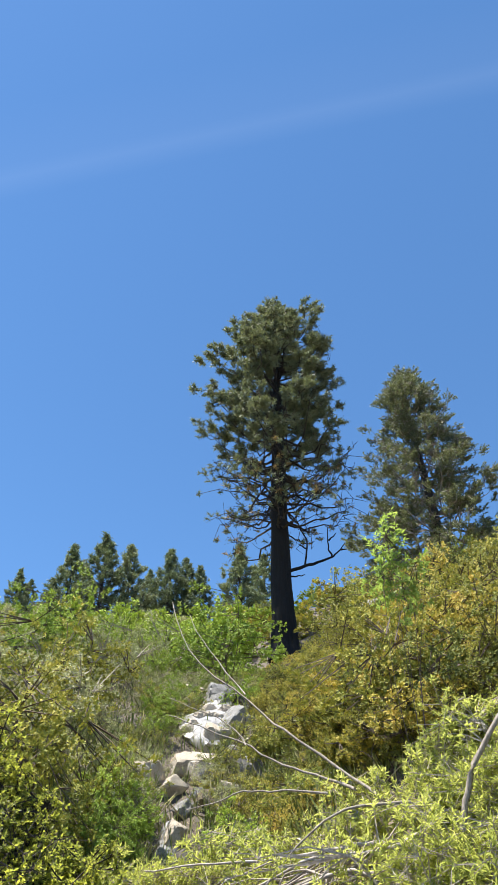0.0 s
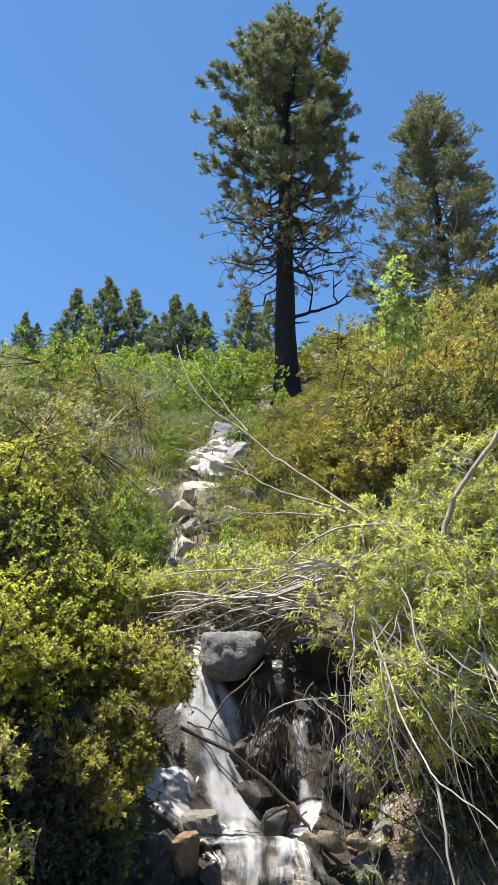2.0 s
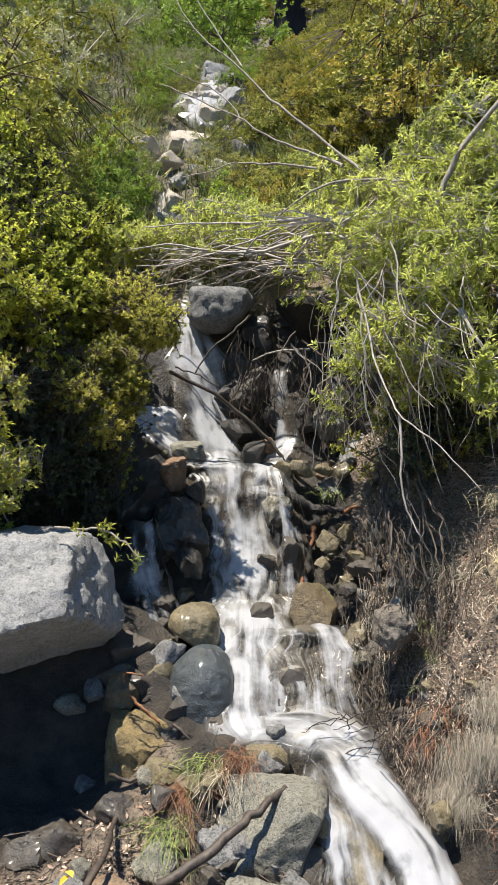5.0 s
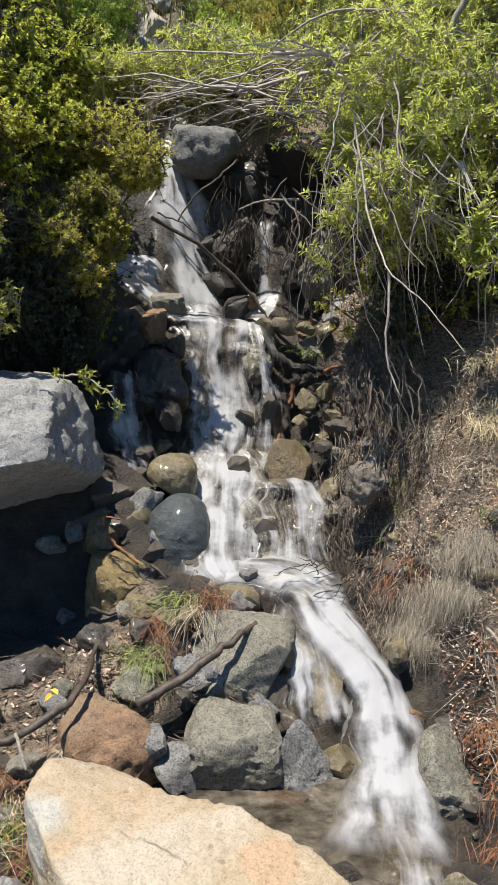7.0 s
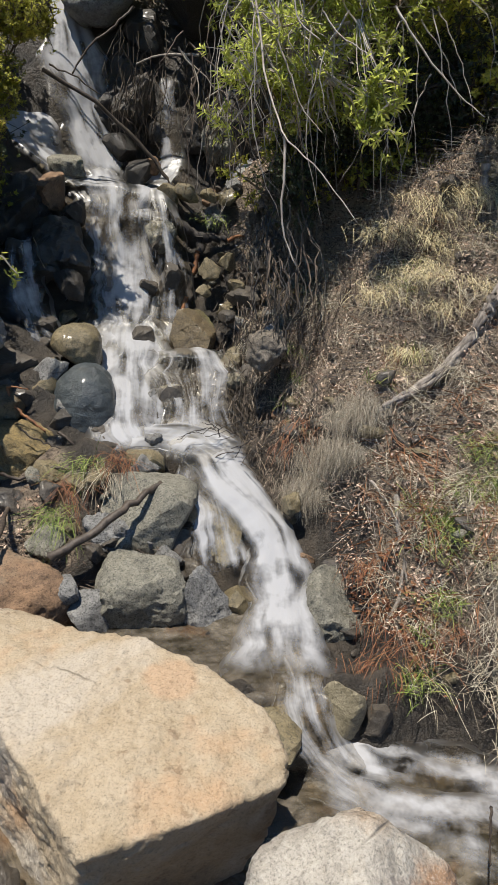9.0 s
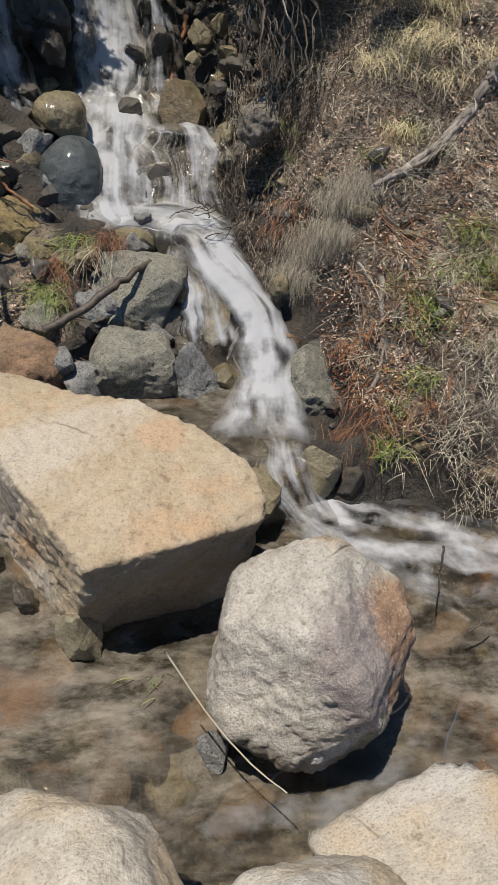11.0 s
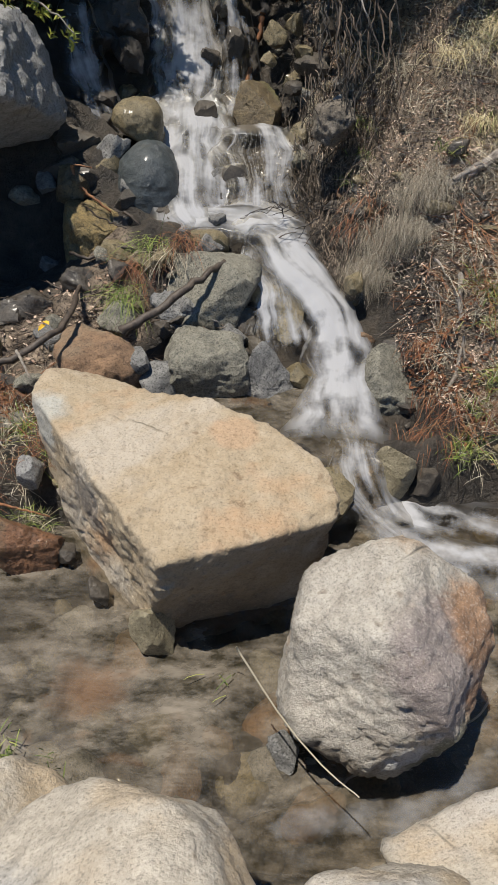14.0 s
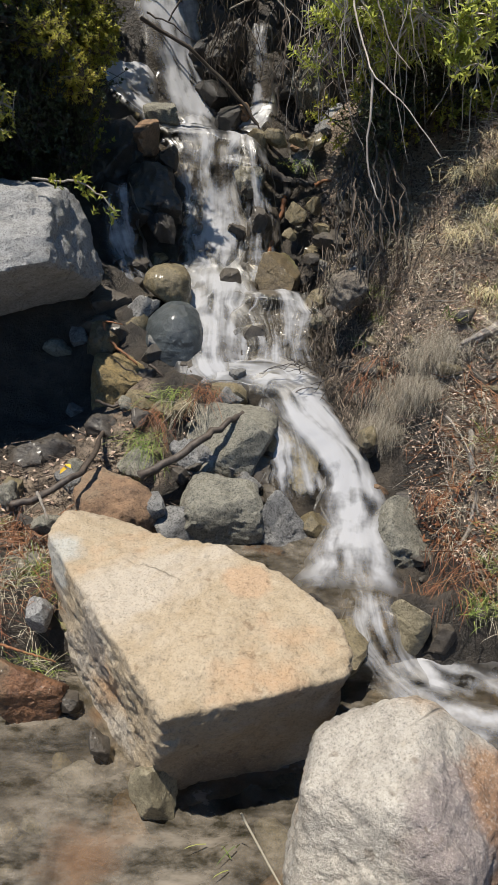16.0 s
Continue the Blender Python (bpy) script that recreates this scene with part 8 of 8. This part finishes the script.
# stones packed between the larger rocks beside the pool
packing = [rock("packed_stone", (0, 0, 0), (0.1, 0.085, 0.075), m, "angular dark stone wedged between larger rocks", seed=720 + k, sub=4, rough=0.12, facets=14, box=3.5, group="wedged stones") for k, m in enumerate((M_DARK, M_OCHRE, M_GREEN, M_DARK, M_SLATE))]
for k in range(84):
    x, y = (prng.uniform(-0.85, 0.3), prng.uniform(2.2, 3.5)) if k < 58 else (prng.uniform(0.5, 0.95), prng.uniform(3.5, 4.7))
    s = prng.uniform(0.6, 1.35) if k < 58 else prng.uniform(0.5, 1.1)
    m = pose(x, y, ground_z(x, y) + 0.012 * s, prng.uniform(-40, 40), prng.uniform(-40, 40), prng.uniform(0, 360)) @ Matrix.Diagonal((s * prng.uniform(0.8, 1.3), s, s * prng.uniform(0.7, 1.2), 1))
    if k < 5:
        packing[k].matrix_basis = m
    else:
        copy_at(packing[prng.integers(5)], m)

# clods and stones half buried in the bank
for k in range(46):
    x, y = prng.uniform(0.85, 2.2), prng.uniform(1.8, 3.9)
    s = prng.uniform(0.3, 0.85)
    if x > np.interp(y, RIGHT_Y, RIGHT_X) + 0.04:
        m = pose(x, y, ground_z(x, y) - 0.01 * s, prng.uniform(-40, 40), prng.uniform(-40, 40), prng.uniform(0, 360)) @ Matrix.Diagonal((s * prng.uniform(0.8, 1.4), s, s * prng.uniform(0.6, 1.0), 1))
        copy_at(packing[(0, 1, 3)[k % 3]], m)

# stones lying on the bottom of the lower pool
bed = [rock("bed_stone", (0, 0, -0.4), (0.1, 0.09, 0.06), m, "rounded stone under the shallow water of the pool", seed=740 + k, sub=3, rough=0.08, crisp=180, facets=4, hard=12, group="stones under the pool") for k, m in enumerate((M_OCHRE_PALE, M_BROWN, M_GREEN, M_DARK, M_GREY))]
for k in range(100):
    x, y = prng.uniform(-1.4, 1.6), prng.uniform(0.25, 1.45)
    size = prng.uniform(0.3, 1.5)
    m = pose(x, y, -0.345 - 0.03 * prng.uniform(), prng.uniform(-15, 15), prng.uniform(-15, 15), prng.uniform(0, 360)) @ Matrix.Diagonal((size * prng.uniform(0.9, 1.4), size, size * 0.75, 1))
    if k < 5:
        bed[k].matrix_basis = m
    else:
        copy_at(bed[prng.integers(5)], m)
